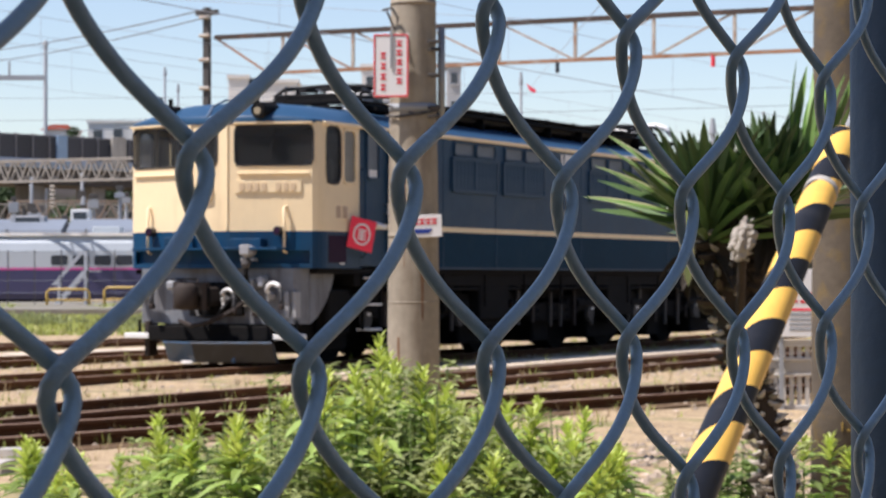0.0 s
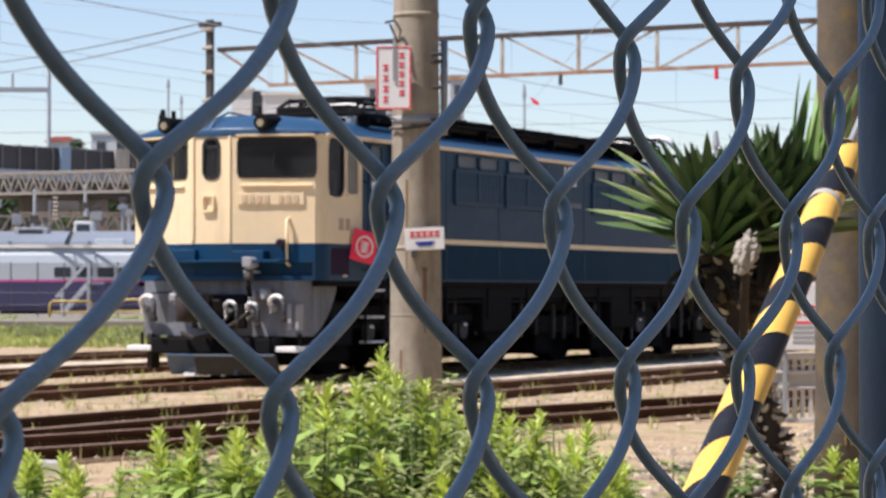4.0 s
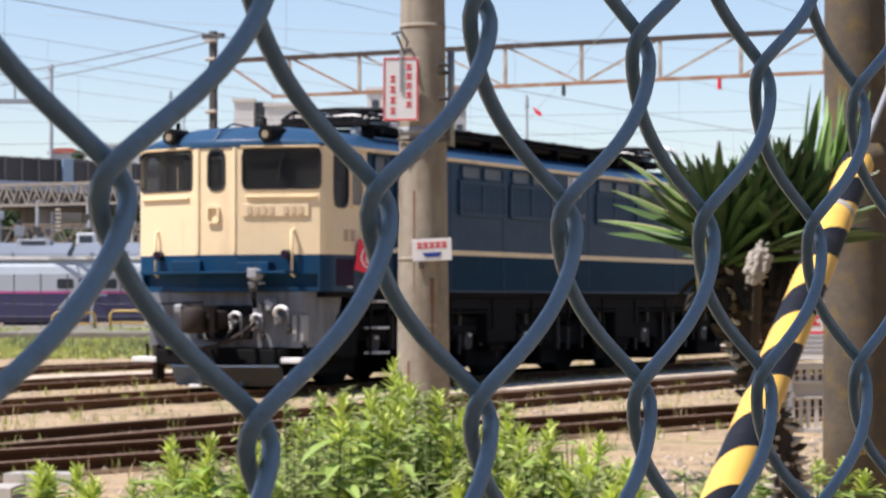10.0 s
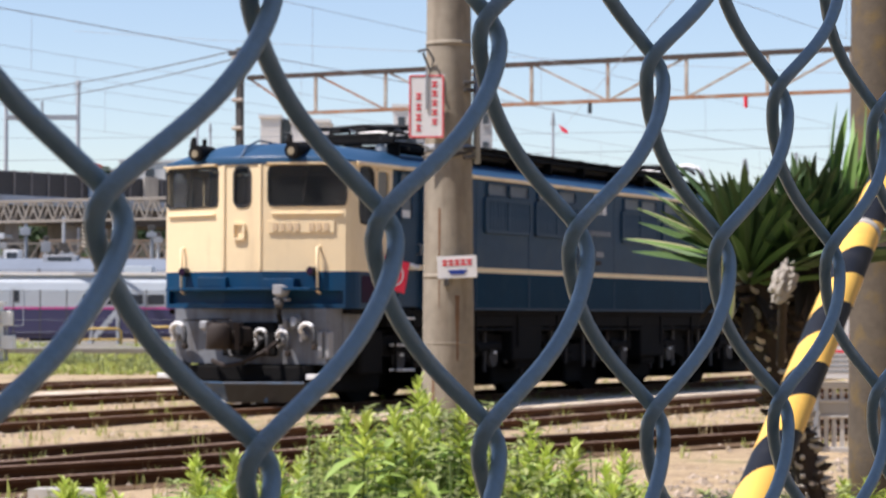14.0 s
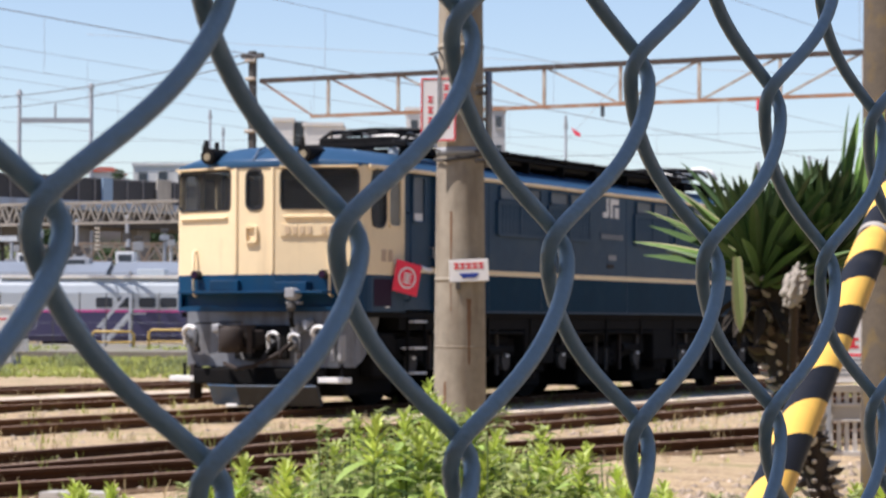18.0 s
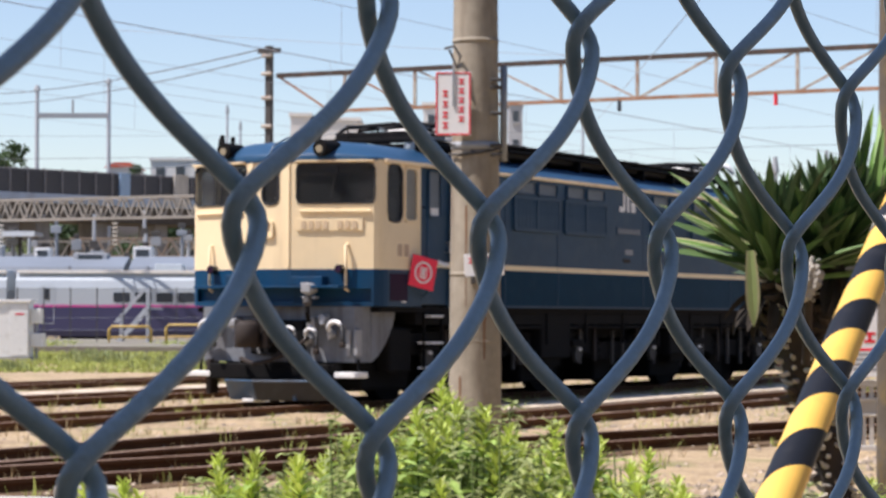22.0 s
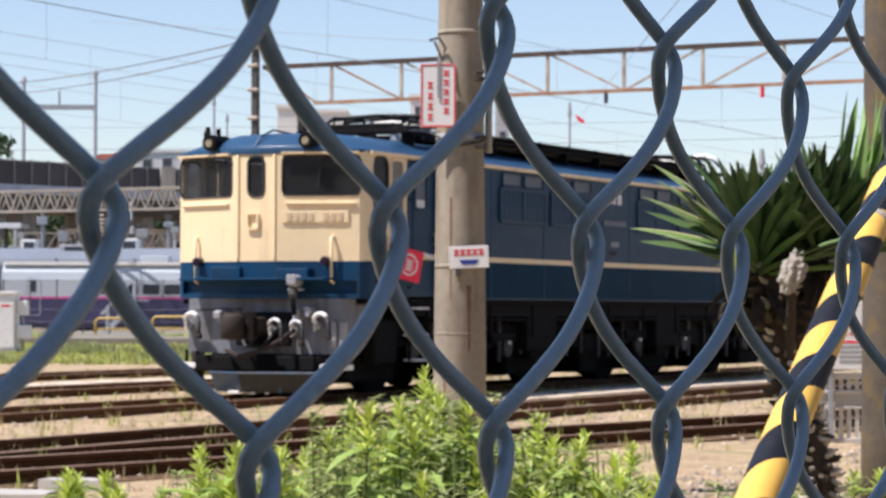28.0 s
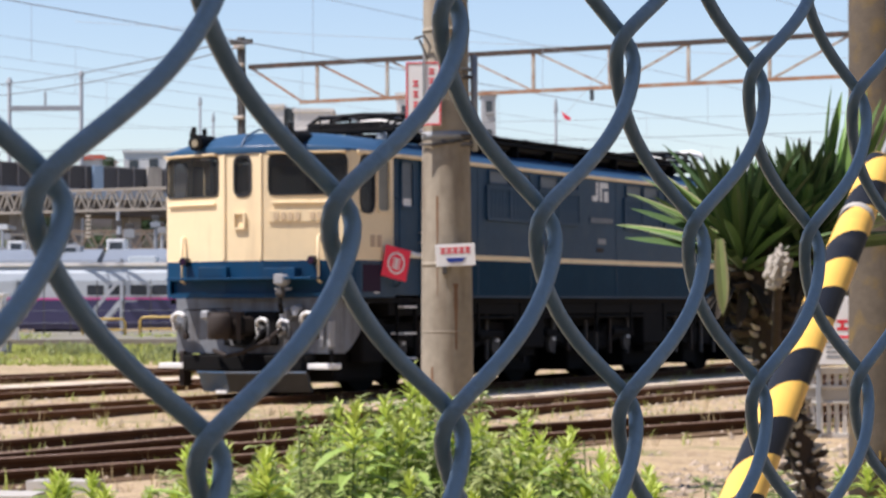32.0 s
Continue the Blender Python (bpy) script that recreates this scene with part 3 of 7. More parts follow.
def build_fence():
    H, P, R, A, wr = 0.072, FENCE_W / 2, 0.0075, FENCE_W / 4 + 0.00303, 0.00148
    al = radians(FENCE_TURN)
    nrm = Vector((math.cos(al), -math.sin(al), 0))
    base = -nrm * FENCE_OFF
    f = thing("chain_link_fence", Matrix.Translation((base.x, base.y, GROUND)) @ pose(0, 0, 0, 0, 0, 90 - FENCE_TURN),
              "chain-link fence of blue-grey plastic-coated wire on a steel post", "fence")
    periods, steps = 26, 36
    pts = []
    for i in range(periods * steps + 1):
        ph = 2 * math.pi * i / steps
        c = math.asin(0.94 * math.cos(ph)) / math.asin(0.94)
        pts.append((-A * c, -0.00505 * math.sin(ph), H * i / steps - 0.0008 * math.sin(ph) ** 2))
    wire = tube(bmesh.new(), pts, wr, 9)
    first = None
    z_low = ((FENCE_Z0 - 0.001 - GROUND) % H)
    for k in range(-40, 46):
        m = pose(FENCE_A0 + (k + 0.5) * P, 0, z_low - H + (H / 2 if k % 2 else 0) + 0.007 * (FENCE_A0 + (k + 0.5) * P - 0.38))
        if first is None:
            first = part("wire", wire, M["wire"], f, smooth=True, at=m)
        else:
            share("wire", first, f, m)
    # the post behind the mesh, and the rails that hold it
    px = 0.954
    post = part("post", tube(bmesh.new(), [(0, 0, 0), (0, 0, 1.98)], 0.030, 32), M["post"], f, "blue-grey painted steel post", smooth=True, at=pose(px, 0.040, 0))
    part("cap", tube(bmesh.new(), [(0, 0, 1.98), (0, 0, 1.995), (0, 0, 2.005)], [0.032, 0.030, 0.012], 24), M["post"], post)
    share("post", post, f, pose(px - 2.0, 0.046, 0))
    share("post", post, f, pose(px + 2.0, 0.046, 0))
    part("top_rail", tb([(px - 2.2, 0.05, 1.90), (px + 2.2, 0.05, 1.90)], 0.018, 14), M["post"], f, smooth=True)
    part("base_rail", tb([(px - 2.2, 0.05, 0.06), (px + 2.2, 0.05, 0.06)], 0.018, 14), M["post"], f, smooth=True)
    return f


build_fence()

# ---- the locomotive ----
GLASS = bpy.data.materials.new("window_glass")
GLASS.use_nodes = True
_b = GLASS.node_tree.nodes["Principled BSDF"]
_b.inputs["Base Color"].default_value = (0.58, 0.60, 0.61, 1)
_b.inputs["Roughness"].default_value = 0.03
_b.inputs["Transmission Weight"].default_value = 0.98
_b.inputs["IOR"].default_value = 1.45
_b.inputs["Specular IOR Level"].default_value = 0.5

# plan of the front, from the middle out: x across, y back
NOSE = [(0.0, -0.41), (0.30, -0.41), (1.30, -0.10), (1.35, -0.05), (1.375, 0.02), (1.385, 0.10)]


def nose_y(x, out=0.0):
    x = abs(x)
    for (a, ya), (c, yc) in zip(NOSE, NOSE[1:]):
        if x <= c:
            return ya + (yc - ya) * (x - a) / (c - a) - out
    return NOSE[-1][1]


def sheet(plan, zs, holes=(), thick=0.03):
    """A wall that follows a plan line, with rectangular openings given as (i0, i1, z0, z1) in the plan's breaks; it has thickness."""
    bm = bmesh.new()
    inn = []
    for i, p in enumerate(plan):
        a, c = Vector(plan[max(i - 1, 0)]), Vector(plan[min(i + 1, len(plan) - 1)])
        d = (c - a).normalized()
        inn.append(Vector(p) + Vector((-d.y, d.x)) * thick)
    o = [[bm.verts.new((p[0], p[1], z)) for p in plan] for z in zs]
    n = [[bm.verts.new((p.x, p.y, z)) for p in inn] for z in zs]

    def solid(i, j):
        if not (0 <= i < len(plan) - 1 and 0 <= j < len(zs) - 1):
            return False
        return not any(h[0] <= i < h[1] and h[2] <= zs[j] + 1e-5 and zs[j + 1] <= h[3] + 1e-5 for h in holes)
    for i in range(len(plan) - 1):
        for j in range(len(zs) - 1):
            if not solid(i, j):
                continue
            bm.faces.new((o[j][i], o[j][i + 1], o[j + 1][i + 1], o[j + 1][i]))
            bm.faces.new((n[j][i], n[j + 1][i], n[j + 1][i + 1], n[j][i + 1]))
            if not solid(i - 1, j):
                bm.faces.new((o[j][i], o[j + 1][i], n[j + 1][i], n[j][i]))
            if not solid(i + 1, j):
                bm.faces.new((o[j][i + 1], n[j][i + 1], n[j + 1][i + 1], o[j + 1][i + 1]))
            if not solid(i, j - 1):
                bm.faces.new((o[j][i], n[j][i], n[j][i + 1], o[j][i + 1]))
            if not solid(i, j + 1):
                bm.faces.new((o[j + 1][i], o[j + 1][i + 1], n[j + 1][i + 1], n[j + 1][i]))
    bmesh.ops.recalc_face_normals(bm, faces=bm.faces[:])
    return bm


def ring(bm, x0, x1, z0, z1, r, w, y0, y1):
    """A flat frame with a rounded opening, in the xz plane, between y0 and y1."""
    inner = rounded(x0, x1, z0, z1, r, 5)
    outer = rounded(x0 - w, x1 + w, z0 - w, z1 + w, r + w, 5)
    k = len(inner)
    vs = [[bm.verts.new((p[0], y, p[1])) for p in pp] for y in (y0, y1) for pp in (inner, outer)]
    for i in range(k):
        j = (i + 1) % k
        bm.faces.new((vs[0][i], vs[0][j], vs[1][j], vs[1][i]))
        bm.faces.new((vs[2][i], vs[3][i], vs[3][j], vs[2][j]))
        bm.faces.new((vs[1][i], vs[1][j], vs[3][j], vs[3][i]))
        bm.faces.new((vs[0][i], vs[2][i], vs[2][j], vs[0][j]))
    bmesh.ops.recalc_face_normals(bm, faces=bm.faces[:])
    return bm


def window(parent, m, w, h, r, name="window", fw=0.035, frame_mat=None, glass=None):
    """A window: rubber seal and pane, its outside towards -y, placed by its middle; the pane is a part of the frame."""
    fr = part(name, ring(bmesh.new(), -w / 2, w / 2, -h / 2, h / 2, r, fw, -0.012, 0.028), frame_mat or M["rubber"], parent, at=m)
    pane = part("pane", prism(bmesh.new(), rounded(-w / 2 - 0.01, w / 2 + 0.01, -h / 2 - 0.01, h / 2 + 0.01, r, 5), 0.010, 0.015, "y"), glass or GLASS, fr, "dark glass pane")
    pane.visible_shadow = False
    return fr


def wheel(parent, x, y, r=0.56):
    s = 1 if x > 0 else -1
    w = part("wheel", disc(bmesh.new(), (0, 0, 0), (s, 0, 0), r, 0.10, 30), M["black"], parent, "blackened steel wheel", at=pose(x, y, r))
    part("tyre", disc(disc(bmesh.new(), (s * 0.002, 0, 0), (s, 0, 0), r + 0.003, 0.096, 36), (-s * 0.03, 0, 0), (s, 0, 0), r + 0.028, 0.03, 36), M["black"], w, "blackened steel tyre")
    part("axle_box", bx(min(s * 0.12, s * 0.30), max(s * 0.12, s * 0.30), -0.17, 0.17, -0.15, 0.17, 0.03), M["black"], w)
    return w


def bogie(loco, yc):
    b = part("bogie", bx(-1.02, 1.02, yc - 1.95, yc + 1.95, 0.78, 0.96, 0.03), M["black"], loco, "black side-framed bogie")
    for s in (-1, 1):
        fr = [(-1.95, 0.62), (-1.95, 0.86), (-0.9, 0.90), (-0.5, 0.72), (0.5, 0.72), (0.9, 0.90), (1.95, 0.86), (1.95, 0.62), (1.1, 0.58), (0.6, 0.46), (-0.6, 0.46), (-1.1, 0.58)]
        part("side_frame", prism(bmesh.new(), [(yc + p[0], p[1]) for p in fr], s * 1.02, s * 1.14, "x"), M["black"], b)
        for yy in (yc - 0.55, yc, yc + 0.55):
            bm = bmesh.new()
            pts = [(s * 1.10 + 0.06 * math.cos(a * 0.9), yy + 0.06 * math.sin(a * 0.9), 0.50 + 0.030 * a * 0.5) for a in range(22)]
            tube(bm, pts, 0.016, 6)
            part("spring", bm, M["black"], b)
        part("brake_cylinder", disc(bmesh.new(), (s * 1.14, yc + 0.86, 0.70), (0, 1, 0), 0.085, 0.34, 14), M["black"], b)
        for yy in (yc - 1.4, yc + 1.4):
            wheel(loco, s * 0.50, yy)
            part("brake_shoe", bx(s * 0.55 - 0.05, s * 0.55 + 0.05, yy + 0.60, yy + 0.68, 0.35, 0.72, 0.015), M["black"], b)
            part("axle_spring", bx(min(s * 1.15, s * 1.22), max(s * 1.15, s * 1.22), yy - 0.24, yy + 0.24, 0.66, 0.76, 0.02), M["black"], b)
    return b


def hose(parent, x, y, z, s=1.0, mat_=None, label="white-painted brake hose", r=0.024):
    """A brake hose: a cock on the beam, a white elbow, and black rubber hanging to its coupling head."""
    pts = [(x, y + 0.02, z + 0.02), (x, y - 0.05, z + 0.06)]
    for k in range(7):
        a = math.pi * (1 - k / 7)
        pts.append((x + s * 0.105 * (1 + math.cos(a)), y - 0.09 - 0.01 * k, z + 0.07 + 0.085 * abs(s) * math.sin(a)))
    h = part("brake_hose", tb(pts, [r * (1.0 if k % 2 else 0.92) for k in range(len(pts))], 9), mat_ or M["hosewhite"], parent, label, smooth=True)
    e = Vector(pts[-1])
    part("rubber_tail", tb([e, e + Vector((s * 0.03, -0.02, -0.07)), e + Vector((s * 0.04, -0.04, -0.15)), e + Vector((s * 0.05, -0.05, -0.22))], r * 0.95, 8), M["rubber"], h, "black rubber hose end", smooth=True)
    part("coupling_head", bx(e.x + s * 0.05 - 0.035, e.x + s * 0.05 + 0.035, e.y - 0.09, e.y - 0.02, e.z - 0.27, e.z - 0.20, 0.015), M["brown"], h)
    part("hose_cock", tube(bmesh.new(), [(x, y + 0.05, z + 0.01), (x, y - 0.03, z + 0.01), (x, y - 0.06, z + 0.04)], [0.045, 0.055, 0.030], 10), M["silver"], h)
    part("cock_handle", bx(x - 0.012, x + 0.012, y - 0.075, y - 0.055, z - 0.06, z + 0.06, 0.005), M["hosewhite"], h)
    return h


def pantograph(loco, y0, y1):
    z = 3.40
    p = part("pantograph", bx(-0.85, 0.85, y0, y0 + 0.07, z, z + 0.06, 0.01), M["black"], loco, "folded dark grey pantograph")
    part("base_beam", bx(-0.85, 0.85, y1 - 0.07, y1, z, z + 0.06, 0.01), M["black"], p)
    for s in (-1, 1):
        part("base_beam", bx(s * 0.62 - 0.03, s * 0.62 + 0.03, y0 + 0.07, y1 - 0.07, z, z + 0.06, 0.01), M["black"], p)
        part("lower_arm", tb([(s * 0.55, y0 + 0.2, z + 0.09), (s * 0.80, (y0 + y1) / 2, z + 0.14)], 0.026, 8), M["roofgrey"], p)
        part("lower_arm", tb([(s * 0.55, y1 - 0.2, z + 0.09), (s * 0.80, (y0 + y1) / 2 + 0.04, z + 0.14)], 0.026, 8), M["roofgrey"], p)
        part("upper_arm", tb([(s * 0.80, (y0 + y1) / 2, z + 0.15), (s * 0.35, y0 + 0.15, z + 0.24), (s * 0.35, (y0 + y1) / 2, z + 0.27)], 0.02, 8), M["roofgrey"], p)
        part("upper_arm", tb([(s * 0.80, (y0 + y1) / 2, z + 0.15), (s * 0.35, y1 - 0.15, z + 0.24), (s * 0.35, (y0 + y1) / 2, z + 0.27)], 0.02, 8), M["silver"], p)
        for yy in (y0 + 0.1, y1 - 0.1):
            bm = bmesh.new()
            prof = [(0.05, -0.13), (0.085, -0.11), (0.05, -0.09), (0.085, -0.07), (0.05, -0.05), (0.085, -0.03), (0.045, 0.0)]
            tube(bm, [(s * 0.62, yy, z + q[1]) for q in prof], [q[0] for q in prof], 14)
            part("insulator", bm, M["white"], p, "white ribbed insulator")
    ym = (y0 + y1) / 2
    for d in (-0.22, 0.22):
        part("collector_strip", tb([(-0.86, ym + d, z + 0.17), (-0.70, ym + d, z + 0.27), (0, ym + d, z + 0.30), (0.70, ym + d, z + 0.27), (0.86, ym + d, z + 0.17)], 0.028, 8), M["roofgrey"], p)
    for k in range(9):
        a, c = math.sin(k * 2.3), math.cos(k * 3.1)
        part("link_rod", tb([(-0.7 + 0.17 * k, ym - 0.5 + 0.3 * a, z + 0.08), (-0.6 + 0.15 * k, ym + 0.3 * c, z + 0.22 + 0.04 * a)], 0.018, 6), M["black"], p)
    part("head_cover", bx(-0.42, 0.42, ym + 0.30, ym + 0.62, z + 0.10, z + 0.30, 0.06), M["white"], p, "white rounded cover")
    # The horn's white holds its sunlit highlight.
    part("end_horn", tb([(0.40, ym + 0.46, z + 0.31), (0.66, ym + 0.46, z + 0.32), (0.82, ym + 0.46, z + 0.27), (0.93, ym + 0.46, z + 0.14)], [0.035, 0.05, 0.05, 0.03], 10), M["white"], p, "curved end horn coloured white as sunlit", smooth=True)
    part("spring_box", bx(-0.55, 0.55, y0 + 0.2, y0 + 0.5, z + 0.02, z + 0.16, 0.03), M["black"], p)
    return p


def build_loco():
    base = CORNER + V * -1.385
    loco = thing("electric_locomotive", pose(base.x, base.y, RAIL, 0, 0, TURN),
                 "parked electric locomotive, cream nose, blue and navy body, red marker plate", "locomotive")
    L = 15.3
    Z0, Z1, Z2 = 1.21, 1.67, 3.03
    # nose: cream above, blue below
    half = [(0.0, 0), (0.105, 0), (0.22, 0), (0.30, 0), (0.37, 0), (1.27, 0), (1.30, 0), (1.325, 0), (1.35, 0), (1.365, 0), (1.375, 0), (1.385, 0)]
    xs = sorted({-h[0] for h in half} | {h[0] for h in half})
    plan = [(x, nose_y(x)) for x in xs]
    ix = {round(x, 4): i for i, x in enumerate(xs)}
    zs = [Z1, 2.10, 2.48, 2.98, Z2]
    holes = [(ix[0.37], ix[1.3], 2.48, 2.98), (ix[-1.3], ix[-0.37], 2.48, 2.98), (ix[-0.105], ix[0.105], 2.48, 2.98)]
    nose = part("nose", sheet(plan, zs, holes), M["cream"], loco, "cream painted nose")
    low = part("lower_nose", sheet(plan, [Z0, 1.27, 1.43, Z1], [(ix[-1.27], ix[1.27], 1.27, 1.43)]), M["blue"], loco, "dark blue lower nose with a recess")
    part("recess_back", sheet([(p[0], p[1] + 0.075) for p in plan if abs(p[0]) < 1.3], [1.215, 1.46]), M["blue"], low)
    part("recess_shelf", prism(bmesh.new(), [(-1.24, 0.02), (-1.24, -0.09), (-0.30, -0.375), (0.30, -0.375), (1.24, -0.09), (1.24, 0.02)], 1.262, 1.270, "z"), M["blue"], low)
    part("recess_top", prism(bmesh.new(), [(-1.24, 0.02), (-1.24, -0.09), (-0.30, -0.375), (0.30, -0.375), (1.24, -0.09), (1.24, 0.02)], 1.431, 1.440, "z"), M["blue"], low)
    ang = math.degrees(math.atan2(0.31, 1.0))
    for s in (-1, 1):
        xm = s * 0.838
        ym = nose_y(xm)
        window(nose, pose(xm, ym, 2.73, 0, 0, s * ang), 0.970, 0.47, 0.07, "windscreen", fw=0.020)
        # visor above the windscreen
        vis = prism(bmesh.new(), [(-0.50, -0.06), (0.49, -0.06), (0.49, 0.03), (-0.50, 0.03)], 0.268, 0.290, "z")
        part("visor", vis, M["cream"], nose, "cream sheet visor", at=pose(xm, ym, 2.73, 0, 0, s * ang))
        # ledge and plate under it
        part("ledge", bx(-0.45, 0.45, -0.035, 0.0, -0.36, -0.33, 0.008), M["cream"], nose, at=pose(xm, ym, 2.73, 0, 0, s * ang))
        part("wiper", tb([(0.05, -0.03, 0.26), (-0.02, -0.045, 0.02), (-0.05, -0.04, -0.17)], 0.008, 6), M["rubber"], nose, at=pose(xm, ym, 2.73, 0, 0, s * ang))
        # handrails and tail lamps
        xh = s * 0.99
        yh = nose_y(xh)
        part("handrail", tb([(xh, yh + 0.01, 1.98), (xh, yh - 0.06, 1.96), (xh, yh - 0.06, 1.42), (xh, yh + 0.01, 1.40)], 0.018, 8), M["cream"], nose, smooth=True)
        xt = s * 0.93
        yt = nose_y(xt)
        tl = part("tail_lamp", disc(bmesh.new(), (xt, yt + 0.02, 1.67), (0, -1, 0), 0.055, 0.14, 18), M["tail"], nose, "black tail lamp housing")
        part("tail_lamp_lens", disc(bmesh.new(), (xt, yt - 0.121, 1.67), (0, -1, 0), 0.042, 0.012, 18), M["maroon"], tl)
        # headlamps in the brow
        xl = s * 0.70
        hl = part("headlamp", tube(bmesh.new(), [(xl, -0.38, 3.165), (xl, -0.36, 3.165), (xl, 0.02, 3.18)], [0.095, 0.105, 0.09], 20), M["black"], loco, "black headlamp barrel with pale lens", at=pose(0, -0.03, 0))
        part("headlamp_lens", disc(bmesh.new(), (xl, -0.372, 3.155), (0, -1, 0), 0.048, 0.016, 20), M["lens"], hl)
        part("headlamp_hood", tube(bmesh.new(), [(xl - 0.05, -0.34, 3.25), (xl - 0.06, -0.30, 3.36)], [0.05, 0.03], 10), M["black"], hl)
    window(nose, pose(0, -0.41, 2.725), 0.205, 0.47, 0.08, "door_window", fw=0.028)
    # gangway door: two raised battens, a bracket
    part("door_edge", bx(-0.285, -0.245, -0.430, -0.410, 1.70, 3.00, 0.006), M["cream"], nose)
    part("door_edge", bx(0.245, 0.285, -0.430, -0.410, 1.70, 3.00, 0.006), M["cream"], nose)
    br = part("emblem_bracket", ring(bmesh.new(), -0.075, 0.045, 2.09, 2.25, 0.01, 0.03, -0.450, -0.411), M["cream"], nose, at=pose(-0.02, 0, 0.0))
    # plate with a row of cut letters that cannot be read
    plate = part("number_plate", bx(-0.42, 0.42, -0.02, -0.004, -0.075, 0.075, 0.004), M["cream"], nose, at=pose(0.77, nose_y(0.77), 2.22, 0, 0, ang))
    for k in range(8):
        if k == 4:
            continue
        part("plate_bar", bx(-0.36 + k * 0.092, -0.30 + k * 0.092, -0.030, -0.020, -0.045, 0.045), M["platebar"], plate)
    # recess, ledge and jumper boxes on the blue band
    part("step_board", bx(-1.05, 1.05, -0.54, -0.30, 1.435, 1.465, 0.006), M["blue"], loco)
    part("jumper_box", bx(-0.62, -0.20, -0.47, -0.30, 1.466, 1.60, 0.01), M["blue"], loco)
    part("jumper_box", bx(0.30, 0.75, -0.42, -0.22, 1.466, 1.58, 0.01), M["blue"], loco)
    jp = part("jumper_socket", tube(bmesh.new(), [(0.605, -0.40, 1.42), (0.605, -0.50, 1.42), (0.605, -0.56, 1.40)], [0.075, 0.085, 0.06], 14), M["silver"], loco, "silver jumper socket")
    part("socket_lid", bx(0.54, 0.67, -0.58, -0.56, 1.38, 1.50, 0.008), M["silver"], jp)
    part("socket_bracket", bx(0.51, 0.70, -0.50, -0.40, 1.30, 1.335, 0.008), M["silver"], jp)
    part("plug", tube(bmesh.new(), [(0.60, -0.50, 1.32), (0.60, -0.52, 1.25), (0.60, -0.52, 1.21)], [0.055, 0.06, 0.04], 12), M["mast"], jp)
    part("jumper_cable", tb([(0.60, -0.52, 1.22), (0.61, -0.54, 1.14), (0.60, -0.48, 1.02)], 0.032, 8), M["black"], jp)
    part("jumper_socket", bx(0.55, 0.65, -0.46, -0.26, 0.94, 1.08, 0.03), M["silver"], loco, "silver jumper socket")
    part("jumper_socket", bx(-0.60, -0.48, -0.46, -0.26, 0.94, 1.06, 0.03), M["silver"], loco, "silver jumper socket")
    # grey pilot with swept ends
    pl = [(-1.20, 1.21), (1.22, 1.21), (1.22, 0.51), (-1.20, 0.51)]
    pil = bmesh.new()
    prism(pil, [(-1.2, 0.0), (-1.1, -0.22), (0, -0.28), (1.1, -0.22), (1.2, 0.0)], 0.52, 1.208, "z")
    pilot = part("pilot", pil, M["grey"], loco, "weathered grey pilot")
    for s in (-1, 1):
        cheek = [(0.0, 1.208), (0.62, 1.208), (0.60, 1.08), (0.51, 0.91), (0.37, 0.75), (0.18, 0.60), (0.0, 0.52)]
        part("cheek_plate", prism(bmesh.new(), cheek, s * 1.19, s * 1.215, "x"), M["grey"], pilot)
        part("pilot_step", bx(s * 1.04 - 0.23, s * 1.04 + 0.23, -0.38, -0.18, 0.33, 0.40, 0.010), M["white"], pilot, "white-edged step")
        part("step_hanger", bx(s * 1.02 - 0.14, s * 1.02 - 0.11, -0.22, -0.19, 0.40, 0.56), M["black"], pilot)
        part("step_hanger", bx(s * 1.02 + 0.11, s * 1.02 + 0.14, -0.22, -0.19, 0.40, 0.56), M["black"], pilot)
    # coupler
    cp = part("coupler", bx(-0.13, 0.13, -0.74, -0.25, 0.74, 0.98, 0.06), M["brown"], loco, "rusty brown knuckle coupler")
    kn = bmesh.new()
    prism(kn, [(-0.20, -0.92), (-0.06, -0.98), (0.02, -0.90), (-0.04, -0.80), (0.10, -0.72), (0.20, -0.90), (0.24, -0.86), (0.17, -0.66), (-0.17, -0.66)], 0.70, 1.04, "z")
    part("knuckle", kn, M["brown"], cp)
    part("knuckle_lobe", tb([(-0.03, -0.90, 0.70), (-0.03, -0.90, 0.75), (-0.03, -0.90, 0.97), (-0.03, -0.90, 1.03)], [0.10, 0.15, 0.15, 0.09], 20), M["brown"], cp, smooth=True)
    part("guard_arm", tb([(0.20, -0.80, 0.74), (0.20, -0.80, 0.78), (0.20, -0.80, 0.94), (0.20, -0.80, 0.98)], [0.04, 0.06, 0.06, 0.04], 14), M["black"], cp, smooth=True)
    part("uncoupling_hose", tb([(0.55, -0.40, 0.82), (0.42, -0.62, 0.66), (0.18, -0.72, 0.54), (-0.12, -0.62, 0.50), (-0.40, -0.45, 0.56)], 0.028, 8), M["brown"], cp, "dark brown sagging hose", smooth=True)
    part("coupler_pocket", bx(-0.34, 0.44, -0.33, -0.26, 0.62, 1.04, 0.02), M["black"], loco)
    part("release_lever", tb([(-0.9, -0.34, 1.06), (-0.2, -0.36, 1.08), (-0.1, -0.5, 1.02)], 0.012, 6), M["brown"], loco)
    hose(loco, -1.06, -0.28, 0.86, 1.1, r=0.030)
    hose(loco, 0.22, -0.36, 0.80, 0.95, r=0.024)
    hose(loco, 0.52, -0.34, 0.79, 0.9, r=0.024)
